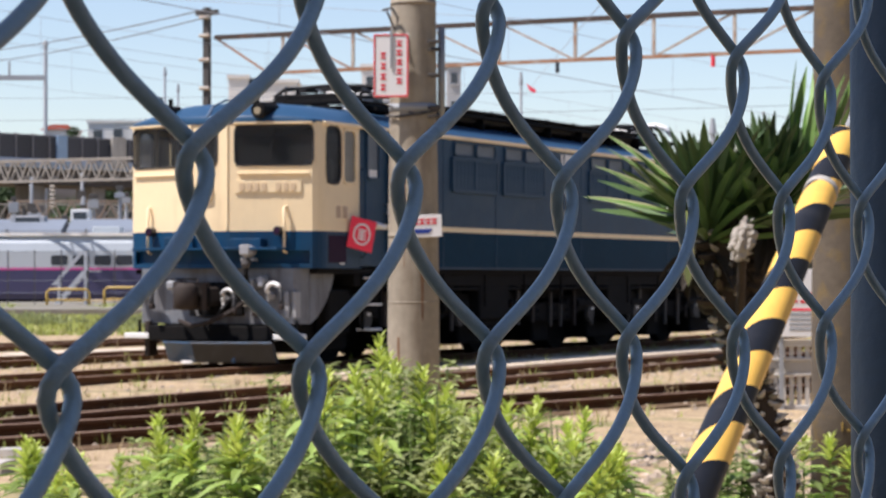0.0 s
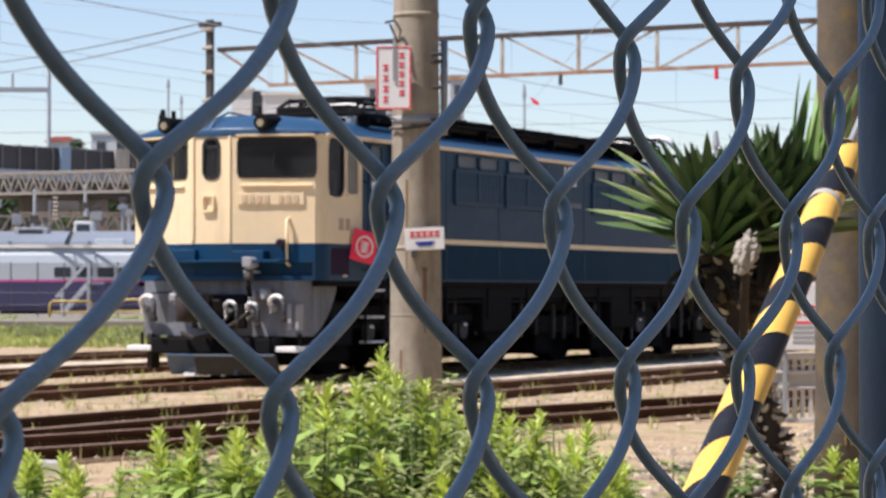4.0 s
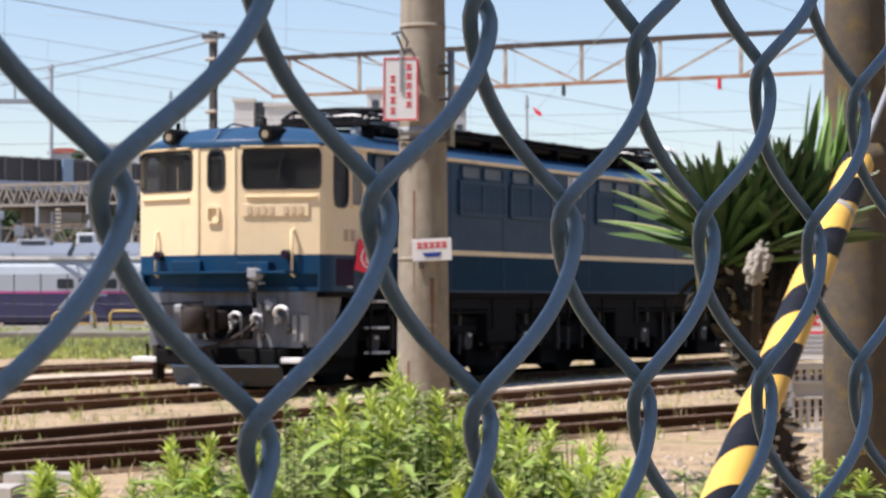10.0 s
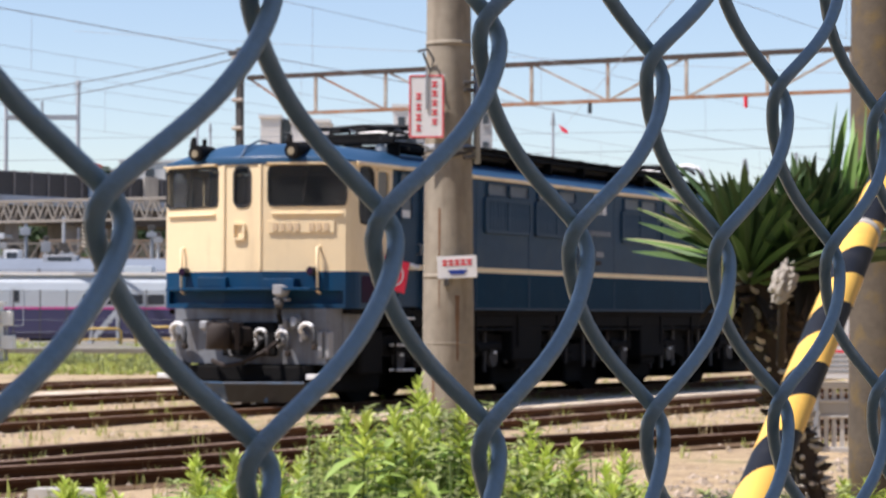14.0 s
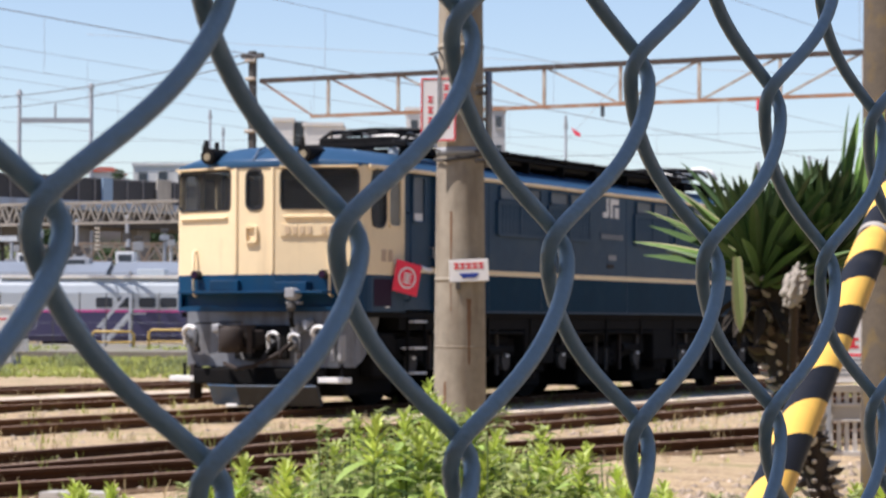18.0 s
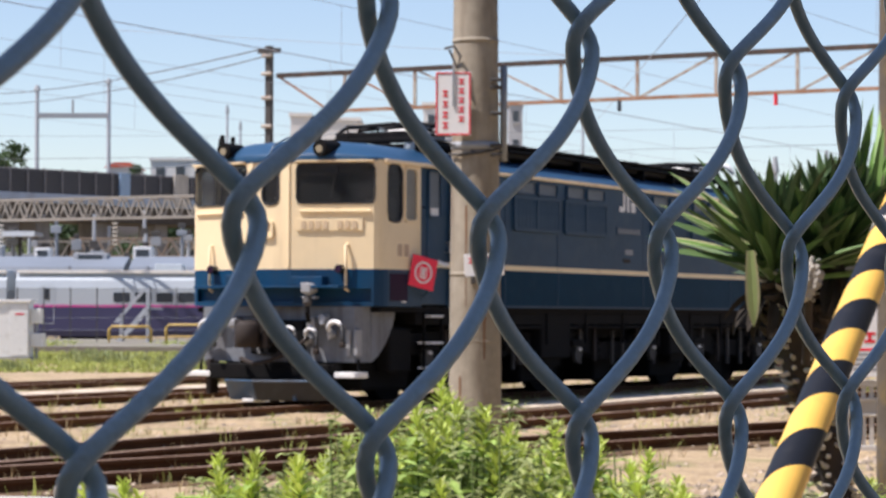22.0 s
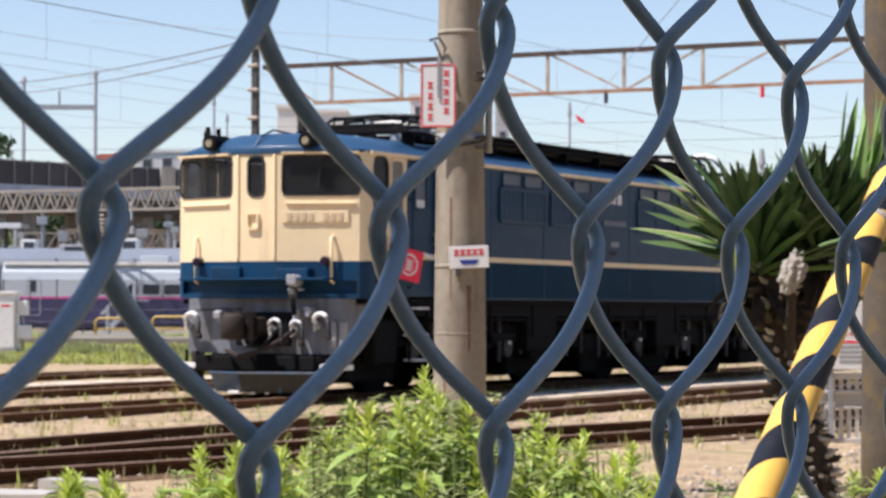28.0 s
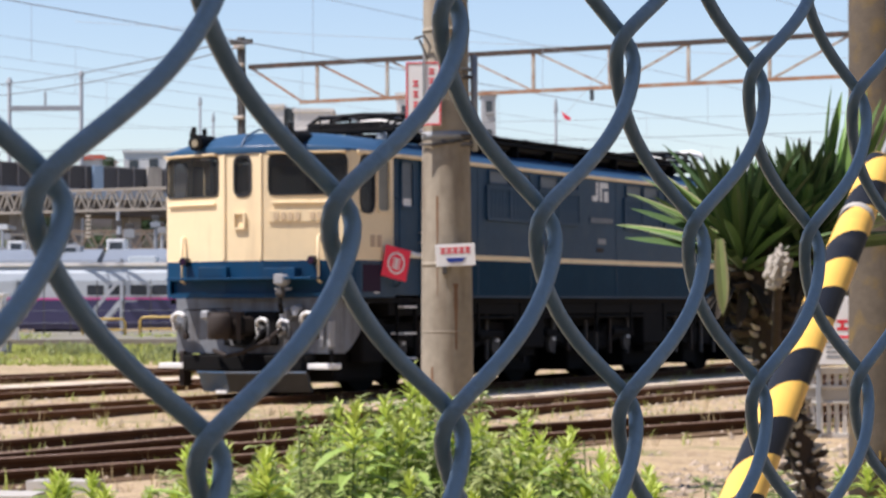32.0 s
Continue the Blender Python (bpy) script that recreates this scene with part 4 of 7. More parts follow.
    part("angle_cock", tb([(0.74, -0.28, 1.08), (0.74, -0.40, 1.06), (0.75, -0.42, 0.98)], [0.05, 0.06, 0.035], 12), M["silver"], loco, "silver angle cock")
    part("angle_cock", tb([(-0.52, -0.28, 1.04), (-0.52, -0.38, 1.02), (-0.52, -0.40, 0.90)], [0.04, 0.05, 0.03], 12), M["silver"], loco, "silver angle cock")
    hose(loco, 0.82, -0.30, 0.86, 1.1, r=0.028)
    part("air_hose", tb([(-0.3, -0.36, 0.95), (-0.1, -0.5, 0.62), (0.15, -0.5, 0.60), (0.3, -0.36, 0.85)], 0.024, 8), M["rubber"], loco, smooth=True)
    part("drain_plate", bx(1.00, 1.06, -0.262, -0.225, 0.60, 0.92, 0.006), M["silver"], loco)
    part("drain_plate", bx(1.10, 1.15, -0.245, -0.12, 0.60, 0.92, 0.006), M["silver"], loco)
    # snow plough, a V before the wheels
    # The right wing's near-black colour stands in for shade under the body.
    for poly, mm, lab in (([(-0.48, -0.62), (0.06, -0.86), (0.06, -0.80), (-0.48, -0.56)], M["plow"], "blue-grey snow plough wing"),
                          ([(0.064, -0.86), (0.98, -0.48), (0.98, -0.42), (0.064, -0.80)], M["plowshade"], "snow plough wing coloured dark for shade, with dirt")):
        bm = bmesh.new()
        prism(bm, poly, 0.05, 0.29, "z")
        for v in bm.verts:
            v.co.y += -0.07 if v.co.z > 0.2 else 0.05
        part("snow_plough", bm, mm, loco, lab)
    part("plough_rib", bx(0.48, 0.52, -0.66, -0.40, 0.05, 0.30), M["plow"], loco)
    part("plough_lip", tb([(-0.48, -0.69, 0.292), (0.06, -0.93, 0.292), (0.98, -0.55, 0.292)], 0.018, 6), M["plow"], loco)
    # Small white blocks paint the glints along the plough's bottom edge.
    for x0, x1 in ((-0.16, 0.0), (0.10, 0.20), (0.30, 0.36)):
        part("chipped_edge", bx(x0, x1, -0.80 + 0.38 * max(x0, 0), -0.77 + 0.38 * max(x0, 0), 0.035, 0.075, 0.006), M["white"], loco, "white painted glint on the lower edge")
    part("plough_stay", bx(-0.08, -0.02, -0.78, -0.30, 0.05, 0.24), M["black"], loco)
    part("guard_iron", bx(-1.02, -0.94, -0.30, -0.10, 0.10, 0.55, 0.02), M["brown"], loco)
    part("plough_bracket", bx(-0.9, 0.9, -0.40, -0.20, 0.30, 0.50, 0.02), M["black"], loco)
    # sides
    for s in (1, -1):
        near = s > 0
        side = [(1.385, 0.10), (1.385, 0.12), (1.385, 0.46), (1.385, 0.55), (1.385, 0.88), (1.385, 0.98)]
        hl = [(1, 2, 2.27, 2.97), (3, 4, 2.27, 2.97)]
        cab = part("cab_side", sheet(side, [Z1, 2.27, 2.97, Z2], hl), M["cream"], loco, "cream cab side", at=Matrix.Diagonal((s, 1, 1, 1)) if s < 0 else Matrix.Identity(4))
        rot = pose(0, 0, 0, 0, 0, 90 * s)
        window(cab, pose(1.385, 0.29, 2.62) @ pose(0, 0, 0, 0, 0, 90), 0.33, 0.68, 0.12, "cab_window", fw=0.03)
        window(cab, pose(1.385, 0.715, 2.62) @ pose(0, 0, 0, 0, 0, 90), 0.30, 0.64, 0.06, "cab_window", fw=0.03, frame_mat=M["cream"], glass=M["tanglass"])
        part("cab_side_low", bx(min(s * 1.34, s * 1.385), max(s * 1.34, s * 1.385), 0.10, 0.98, Z0, Z1), M["navy"], loco)
        # the door, set back
        door = part("cab_door", bx(min(s * 1.31, s * 1.34), max(s * 1.31, s * 1.34), 1.0, 1.83, 1.24, 2.99, 0.005), M["navy"], loco, "dark blue recessed cab door")
        part("door_frame", bx(min(s * 1.30, s * 1.387), max(s * 1.30, s * 1.387), 0.98, 1.005, Z0, Z2), M["navy"], loco)
        part("door_frame", bx(min(s * 1.30, s * 1.387), max(s * 1.30, s * 1.387), 1.825, 1.85, Z0, Z2), M["navy"], loco)
        if near:
            dw = window(door, pose(1.357, 1.41, 2.66) @ pose(0, 0, 0, 0, 0, 90), 0.30, 0.56, 0.05, "door_window", fw=0.03, frame_mat=M["navy"], glass=M["paleglass"])
            part("notice", bx(1.348, 1.352, 1.31, 1.53, 2.36, 2.48, 0.001), M["white"], door, "white notice")
            part("door_handle", tb([(1.34, 1.74, 2.05), (1.40, 1.74, 2.05), (1.40, 1.74, 1.92), (1.34, 1.74, 1.92)], 0.012, 8), M["steel"], door)
            for yy in (1.02, 1.81):
                part("grab_rail", tb([(1.39, yy, 1.35), (1.45, yy, 1.38), (1.45, yy, 2.45), (1.39, yy, 2.48)], 0.016, 8), M["navy"], door, smooth=True)
            for zz in (1.09, 0.75, 0.43):
                st = part("step", bx(1.22, 1.42, 1.20, 1.54, zz - 0.015, zz + 0.015, 0.005), M["white"], loco, "white-edged footstep")
            for yy in (1.19, 1.67):
                part("step_rail", bx(1.30, 1.33, yy, yy + 0.03, 0.42, 1.22), M["black"], loco)
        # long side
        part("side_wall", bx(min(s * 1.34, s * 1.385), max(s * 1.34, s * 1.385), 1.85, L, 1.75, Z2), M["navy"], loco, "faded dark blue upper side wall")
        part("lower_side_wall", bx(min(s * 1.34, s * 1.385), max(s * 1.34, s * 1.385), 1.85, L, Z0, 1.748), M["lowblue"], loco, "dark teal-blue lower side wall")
        part("waist_stripe", bx(min(s * 1.386, s * 1.391), max(s * 1.386, s * 1.391), 0.98, L, 1.715, 1.785), M["cream"], loco, "cream waist stripe")
        part("gutter", bx(min(s * 1.38, s * 1.415), max(s * 1.38, s * 1.415), 0.02, L, 2.985, 3.035, 0.01), M["cream"], loco, "cream rain gutter")
        if near:
            for y0 in (3.62, 5.28, 8.46, 10.12):
                lo = part("louvre_panel", ring(bmesh.new(), -0.70, 0.70, -0.20, 0.20, 0.01, 0.045, -0.018, 0.02), M["navy"], loco, "louvred air intake", at=pose(1.400, y0 + 0.77, 2.51) @ pose(0, 0, 0, 0, 0, 90))
                # Near-black sheet that paints the shade in the slat gaps.
                part("backing", bx(-0.71, 0.71, 0.004, 0.014, -0.21, 0.21), M["louvreshade"], lo)
                sl = None
                for k in range(12):
                    m = pose(-0.645 + k * 0.1173, -0.003, 0, 0, 0, -5)
                    if sl is None:
                        sl = part("slat", bx(-0.046, 0.046, -0.003, 0.003, -0.20, 0.20), M["navy"], lo, at=m)
                    else:
                        share("slat", sl, lo, m)
                part("mullion", bx(-0.03, 0.03, -0.022, 0.01, -0.20, 0.20, 0.004), M["navy"], lo)
                for k in (0, 1):
                    window(loco, pose(1.403, y0 + 0.42 + k * 0.70, 2.86) @ pose(0, 0, 0, 0, 0, 90), 0.60, 0.15, 0.03, "skylight_window", fw=0.02, frame_mat=M["navy"], glass=M["paleglass"])
            for y0 in (3.05, 12.25):
                disc_ = part("porthole", disc(bmesh.new(), (1.385, y0, 2.80), (1, 0, 0), 0.14, 0.012, 22), M["rubber"], loco)
                part("pane", disc(bmesh.new(), (1.3975, y0, 2.80), (1, 0, 0), 0.115, 0.006, 22), M["glassdark"], disc_)
            # white mark of two plain shapes
            wm = part("white_mark", prism(bmesh.new(), [(7.300, 2.66), (7.480, 2.66), (7.520, 2.70), (7.520, 2.95), (7.440, 2.95), (7.440, 2.74), (7.300, 2.74)], 1.386, 1.390, "x"), M["white"], loco, "plain white mark")
            part("mark_bar", prism(bmesh.new(), [(7.580, 2.66), (7.670, 2.66), (7.670, 2.86), (7.900, 2.86), (7.900, 2.95), (7.580, 2.95)], 1.386, 1.390, "x"), M["white"], wm)
            part("mark_bar", prism(bmesh.new(), [(7.740, 2.66), (7.900, 2.66), (7.900, 2.82), (7.740, 2.82)], 1.386, 1.390, "x"), M["white"], wm)
            np_ = part("side_number_plate", bx(1.386, 1.394, 7.18, 8.10, 2.31, 2.43, 0.002), M["navy"], loco)
            for k in range(8):
                part("plate_bar", bx(1.3945, 1.402, 7.24 + k * 0.105, 7.30 + k * 0.105, 2.335, 2.41), M["sideplate"], np_)
            part("maker_plate", bx(1.386, 1.392, 7.50, 7.80, 2.02, 2.10, 0.002), M["sideplate"], loco)
            part("maker_plate", bx(1.386, 1.392, 7.45, 7.70, 1.90, 1.96, 0.002), M["brown"], loco)
            for k in range(2):
                part("side_mark", bx(1.386, 1.389, 0.36 + k * 0.17, 0.48 + k * 0.17, 1.84, 1.99), M["sidemark"], loco, "faint brown painted mark")
            part("side_mark", bx(1.386, 1.389, 0.42, 0.60, 1.39, 1.42), M["white"], loco)
            part("side_mark", bx(1.386, 1.389, 0.46, 0.58, 1.26, 1.35), M["white"], loco)
            part("red_plate", bx(1.386, 1.390, 0.16, 0.62, 1.28, 1.62), M["maroon"], loco, "dark maroon panel")
            for yy in (3.4, 5.1, 8.2, 11.9, 13.9):
                part("panel_joint", bx(1.386, 1.390, yy, yy + 0.02, 1.25, 2.96), M["navy"], loco)
            part("lower_rail", bx(1.386, 1.398, 1.86, L, 1.21, 1.235), M["navy"], loco)
    part("end_wall", bx(-1.34, 1.34, L - 0.05, L, Z0, Z2), M["navy"], loco)
    part("floor", bx(-1.33, 1.33, 0.0, L - 0.06, 1.14, 1.205), M["black"], loco)
    part("cab_bulkhead", bx(-1.33, 1.33, 1.88, 1.93, 1.21, 3.0), M["cabin"], loco)
    desk = part("driver_desk", bx(-1.15, 1.15, 0.0, 0.40, 1.21, 2.30, 0.03), M["cabin"], loco)
    for s in (-1, 1):
        st = part("driver_seat", bx(s * 0.72 - 0.22, s * 0.72 + 0.22, 1.05, 1.15, 1.85, 2.62, 0.05), M["seatgrey"], loco)
        part("seat_cushion", bx(s * 0.72 - 0.22, s * 0.72 + 0.22, 0.70, 1.12, 1.72, 1.84, 0.04), M["cabin"], st)
    # roof
    bm = bmesh.new()
    ss = [-1, -0.985, -0.96, -0.92, -0.86, -0.76, -0.6, -0.4, -0.2, 0, 0.2, 0.4, 0.6, 0.76, 0.86, 0.92, 0.96, 0.985, 1]
    ds = [0.0, 0.02, 0.06, 0.12, 0.2, 0.32, 0.5, 0.8, 1.2, 2.0, L - 0.2]
    rows = []
    for d in ds:
        row = []
        rise = 0.045 + 0.215 * (1 - (1 - min(d / 0.75, 1.0)) ** 2.6)
        for s in ss:
            x = 1.395 * s
            y = nose_y(min(abs(x), 1.384), 0.035) + d
            row.append(bm.verts.new((x, y, 3.036 + rise * (1 - abs(s) ** 4.2) * 0.99 + 0.005)))
        rows.append(row)
    for j in range(len(ds) - 1):
        for i in range(len(ss) - 1):
            bm.faces.new((rows[j][i], rows[j][i + 1], rows[j + 1][i + 1], rows[j + 1][i]))
    low_v = [bm.verts.new((v.co.x * 0.985, v.co.y + 0.02, 3.0)) for v in rows[0]]
    for i in range(len(ss) - 1):
        bm.faces.new((low_v[i], low_v[i + 1], rows[0][i + 1], rows[0][i]))
    part("roof", bm, M["roofblue"], loco, "bright blue painted roof", smooth=True)
    part("roof_seam", tb([(0.0, -0.44, 3.09), (0, -0.32, 3.22), (0, 0.0, 3.33), (0, 0.6, 3.30)], 0.014, 6), M["plow"], loco)
    part("whistle", tb([(-0.75, -0.1, 3.22), (-0.75, -0.1, 3.36)], 0.03, 8), M["black"], loco)
    # dark deck and ventilator housing on the roof
    vent = part("roof_ventilator", bx(-1.04, 1.04, 4.1, 11.2, 3.30, 3.44, 0.03), M["roofgrey"], loco, "dark grey roof ventilator housing")
    part("ventilator_lid", bx(-1.10, 1.10, 4.0, 11.3, 3.44, 3.475, 0.01), M["roofgrey"], vent)
    for k in range(7):
        part("lid_seam", bx(-1.105, 1.105, 4.6 + k * 1.0, 4.63 + k * 1.0, 3.43, 3.485), M["black"], vent)
    for s in (-1, 1):
        part("walkway", bx(s * 1.06 - 0.10, s * 1.06 + 0.10, 1.4, 14.0, 3.36, 3.385, 0.004), M["black"], loco)
        for k in range(11):
            part("walkway_bracket", bx(s * 1.06 - 0.09, s * 1.06 + 0.09, 1.6 + k * 1.2, 1.63 + k * 1.2, 3.20, 3.36), M["black"], loco)
    for y0, y1 in ((2.6, 4.0), (11.4, 12.6)):
        part("roof_box", bx(-0.8, 0.8, y0, y1, 3.32, 3.42, 0.02), M["black"], loco)
    pantograph(loco, 2.0, 3.9)
    pantograph(loco, 11.8, 13.8)
    part("bus_bar", tb([(0.3, 3.4, 3.52), (0.3, 5.0, 3.58), (0.3, 10, 3.58), (0.3, 11.9, 3.52)], 0.015, 6), M["steel"], loco)
    # running gear
    for yc in (2.95, 7.65, 12.35):
        bogie(loco, yc)
    for yc in (2.95, 7.65, 12.35):
        for yy in (yc - 0.72, yc + 0.72):
            part("traction_motor", bx(-0.46, 0.46, yy - 0.60, yy + 0.60, 0.16, 0.80, 0.10), M["black"], loco)
        part("brake_rigging", bx(-0.95, 0.95, yc - 0.30, yc + 0.30, 0.14, 0.60, 0.04), M["black"], loco)
    for yc in (0.75, 5.3, 10.0, 14.6):
        part("drag_box", bx(-1.0, 1.0, yc - 0.62, yc + 0.62, 0.16, 0.98, 0.04), M["black"], loco)
        part("sand_box", bx(1.02, 1.22, yc - 0.30, yc + 0.30, 0.38, 0.95, 0.04), M["black"], loco)
    rr = random.Random(5)
    for k in range(24):
        y0 = 2.0 + k * 0.54 + rr.uniform(-0.1, 0.1)
        part("hanger", bx(1.16, 1.20, y0, y0 + rr.uniform(0.03, 0.07), rr.uniform(0.30, 0.5), rr.uniform(0.85, 1.05)), M["mast"] if k % 3 else M["brown"], loco)
    for yc in (2.95, 7.65, 12.35):
        for yy in (yc - 1.4, yc + 1.4):
            part("axle_box_mark", bx(1.222, 1.226, yy - 0.05, yy + 0.05, 0.60, 0.64), M["white"], loco)
            part("axle_box_cover", disc(bmesh.new(), (1.14, yy, 0.55), (1, 0, 0), 0.13, 0.06, 14), M["mast"], loco)
    part("sole_bar", bx(-1.30, 1.30, 1.0, L - 0.3, 0.98, 1.14, 0.01), M["black"], loco)
    for y0, y1 in ((4.75, 5.75), (9.5, 10.5)):
        part("equipment_box", bx(0.95, 1.30, y0, y1, 0.50, 1.0, 0.03), M["black"], loco)
    for k in range(9):
        part("side_pipe", bx(1.29, 1.32, 2.2 + k * 1.35, 2.24 + k * 1.35, 0.70, 1.14), M["black"], loco)
    part("brake_pipe", tb([(1.27, 1.9, 0.94), (1.27, 14.5, 0.94)], 0.025, 8), M["black"], loco)
    # red marker plate hung on a white rod by the cab door
    fl = part("marker_plate", bx(-0.20, 0.20, -0.006, 0.006, -0.20, 0.20, 0.004), M["pink"], loco, "red square marker plate with white ring", at=pose(1.50, 0.82, 1.64) @ pose(0, 0, 0, 0, 12, 65))
    part("marker_ring", ring(bmesh.new(), -0.115, 0.115, -0.115, 0.115, 0.114, 0.024, -0.010, -0.0065), M["signwhite"], fl)
    for k in range(4):
        part("marker_bar", bx(-0.060, 0.060, -0.010, -0.0065, 0.045 - k * 0.038, 0.064 - k * 0.038), M["signwhite"], fl)
    part("marker_bar", bx(-0.011, 0.011, -0.0112, -0.0066, -0.08, 0.058), M["signwhite"], fl)
    part("marker_rod", tb([(-0.19, 0.022, 0.17), (0.42, 0.06, 0.20)], 0.014, 8), M["white"], fl, "white rod")
    part("rod_grip", tb([(0.23, 0.05, 0.185), (0.38, 0.06, 0.175)], 0.034, 10), M["white"], fl)
    return loco


build_loco()

# ---- poles, signs, guard, plants ----
def bars(parent, x0, x1, y, z0, z1, rows, cols, material, gap=0.25, name="character_bar", depth=0.002):
    """Writing that cannot be read: a grid of plain strokes."""
    w, h = (x1 - x0) / cols, (z1 - z0) / rows
    for r in range(rows):
        for c in range(cols):
            cx, cz = x0 + (c + 0.5) * w, z0 + (r + 0.5) * h
            bm = bmesh.new()
            hw, hh = w * (1 - gap) / 2, h * (1 - gap) / 2
            box(bm, cx - hw, cx + hw, y - depth, y, cz + hh * 0.45, cz + hh)
            box(bm, cx - hw, cx + hw, y - depth, y, cz - hh, cz - hh * 0.45)
            box(bm, cx - hw * 0.3, cx + hw * 0.3, y - depth, y, cz - hh * 0.449, cz + hh * 0.449)
            part(name, bm, material, parent)


def concrete_pole(name, x, y, r0, taper, h, material, label):
    p = thing(name, pose(x, y, GROUND), label, "pole")
    n = 14
    pts = [(0, 0, h * k / n) for k in range(n + 1)]
    part("shaft", tb(pts, [r0 - taper * h * k / n for k in range(n + 1)], 40), material, p, smooth=True)
    return p


pole = concrete_pole("utility_pole", 0.105, 16.5, 0.180, 0.0105, 8.5, M["concrete"], "weathered beige concrete pole with rust streaks and signs")
for z, w in ((3.02, 0.03), (2.32, 0.05), (1.49, 0.03), (1.06, 0.012), (3.6, 0.03)):
    r = 0.180 - 0.0105 * z + (0.0035 if z > 2 else 0.0012)
    part("band", tb([(0, 0, z), (0, 0, z + w)], r, 40), M["greysteel"] if 2 < z < 3 else M["concrete"], pole, smooth=True)
for z, yy in ((2.77, -0.05), (2.55, -0.10), (2.34, -0.06), (2.28, -0.12), (2.72, 0.0)):
    part("band_bolt", tb([(0.10, -0.13 + yy * 0.2, z), (0.17, -0.10 + yy * 0.2, z + 0.005)], 0.013, 8), M["mast"], pole)
part("strap", tb([(-0.17, -0.06, 2.29), (-0.10, -0.155, 2.28), (0.05, -0.162, 2.30), (0.16, -0.06, 2.33)], 0.010, 6), M["mast"], pole)
part("strap", tb([(-0.17, -0.06, 2.36), (0.0, -0.165, 2.30), (0.16, -0.06, 2.28)], 0.008, 6), M["mast"], pole)
part("conduit", tb([(0.185, 0.02, 2.25), (0.185, 0.02, 2.88)], 0.024, 12), M["greysteel"], pole, "grey steel conduit", smooth=True)
part("cable_hook", tb([(-0.20, -0.10, 2.98), (-0.14, -0.15, 2.99), (-0.10, -0.17, 2.92), (-0.12, -0.19, 2.84), (-0.17, -0.19, 2.96)], 0.009, 6), M["mast"], pole, "dark wire hook")

for a0, z0, z1, w in ((-70, 0.95, 1.38, 0.034), (-112, 1.3, 1.95, 0.016), (-125, 0.3, 0.84, 0.020)):
    bm = bmesh.new()
    rows = []
    for k in range(9):
        z = z0 + (z1 - z0) * k / 8
        r = 0.180 - 0.0105 * z + 0.0022
        ww = w * (0.35 + 0.65 * (k / 8)) * random.uniform(0.75, 1.2) / 0.17
        row = []
        for j in range(4):
            a = radians(a0) + ww * (j / 3 - 0.5)
            row.append(bm.verts.new((r * math.cos(a), r * math.sin(a), z)))
        rows.append(row)
    for q, p in zip(rows, rows[1:]):
        for j in range(3):
            bm.faces.new((q[j], q[j + 1], p[j + 1], p[j]))
    part("rust_stain", bm, M["ruststain"], pole, "brown rust stain", smooth=True)

sg = thing("warning_sign", pose(-0.041, 16.300, 2.540, 0, 0, -4), "white enamel warning sign with red border on the pole", "sign")
part("board", bx(-0.115, 0.115, 0.0, 0.006, -0.207, 0.207, 0.002), M["signwhite"], sg)
part("border", ring(bmesh.new(), -0.103, 0.103, -0.195, 0.195, 0.004, 0.010, -0.003, -0.0005), M["red"], sg, "red border")
bars(sg, 0.022, 0.085, -0.0006, -0.13, 0.175, 5, 1, M["red"], 0.42)
bars(sg, -0.080, -0.022, -0.0006, -0.175, 0.10, 4, 1, M["red"], 0.42)
part("hanger", bx(-0.005, 0.010, -0.010, -0.004, -0.02, 0.25), M["greysteel"], sg, "grey metal hanger strip")

sl = thing("notice_sign", pose(0.161, 16.306, 1.494, 0, -2.5, 0), "small white notice with red writing and blue mark on the pole", "sign")
part("board", bx(-0.128, 0.128, 0.0, 0.006, -0.072, 0.072, 0.002), M["signwhite"], sl)
bars(sl, -0.10, 0.10, -0.0006, 0.008, 0.052, 1, 5, M["red"], 0.18)
part("blue_mark", prism(bmesh.new(), [(-0.065, -0.018), (0.065, -0.018), (0.042, -0.048), (-0.042, -0.048)], -0.003, -0.0006, "y"), M["signblue"], sl)
part("bracket", bx(-0.09, -0.06, -0.02, 0.03, -0.12, -0.074), M["mast"], sl)

pr = concrete_pole("utility_pole", 2.29, 12.76, 0.179, 0.0088, 8.0, M["oldconcrete"], "old brown concrete pole with yellow paint stains")
part("paint_band", tb([(0, 0, 1.86), (0, 0, 2.02)], 0.1655, 40), M["oldconcrete"], pr, smooth=True)
for k, (w, h) in enumerate(((0.006, 0.045), (0.018, 0.008), (0.006, 0.045), (0.022, 0.040))):
    part("stencil_bar", bx(-0.050 + k * 0.026, -0.050 + k * 0.026 + w, -0.181, -0.170, 0.452, 0.452 + h), M["stencil"], pr, "faint yellow stencil stroke")

# a grey stake beside the mesh
st = thing("concrete_stake", pose(-0.544, 2.62, GROUND, 0, 0.4, 12), "rough grey concrete stake behind the fence", "post")
bm = bmesh.new()
tube(bm, [(0, 0, 0.12 * k) for k in range(21)], [0.062 + 0.003 * math.sin(k * 2.3) + random.uniform(-0.0025, 0.0025) for k in range(21)], 24)
part("shaft", bm, M["greyconcrete"], st)


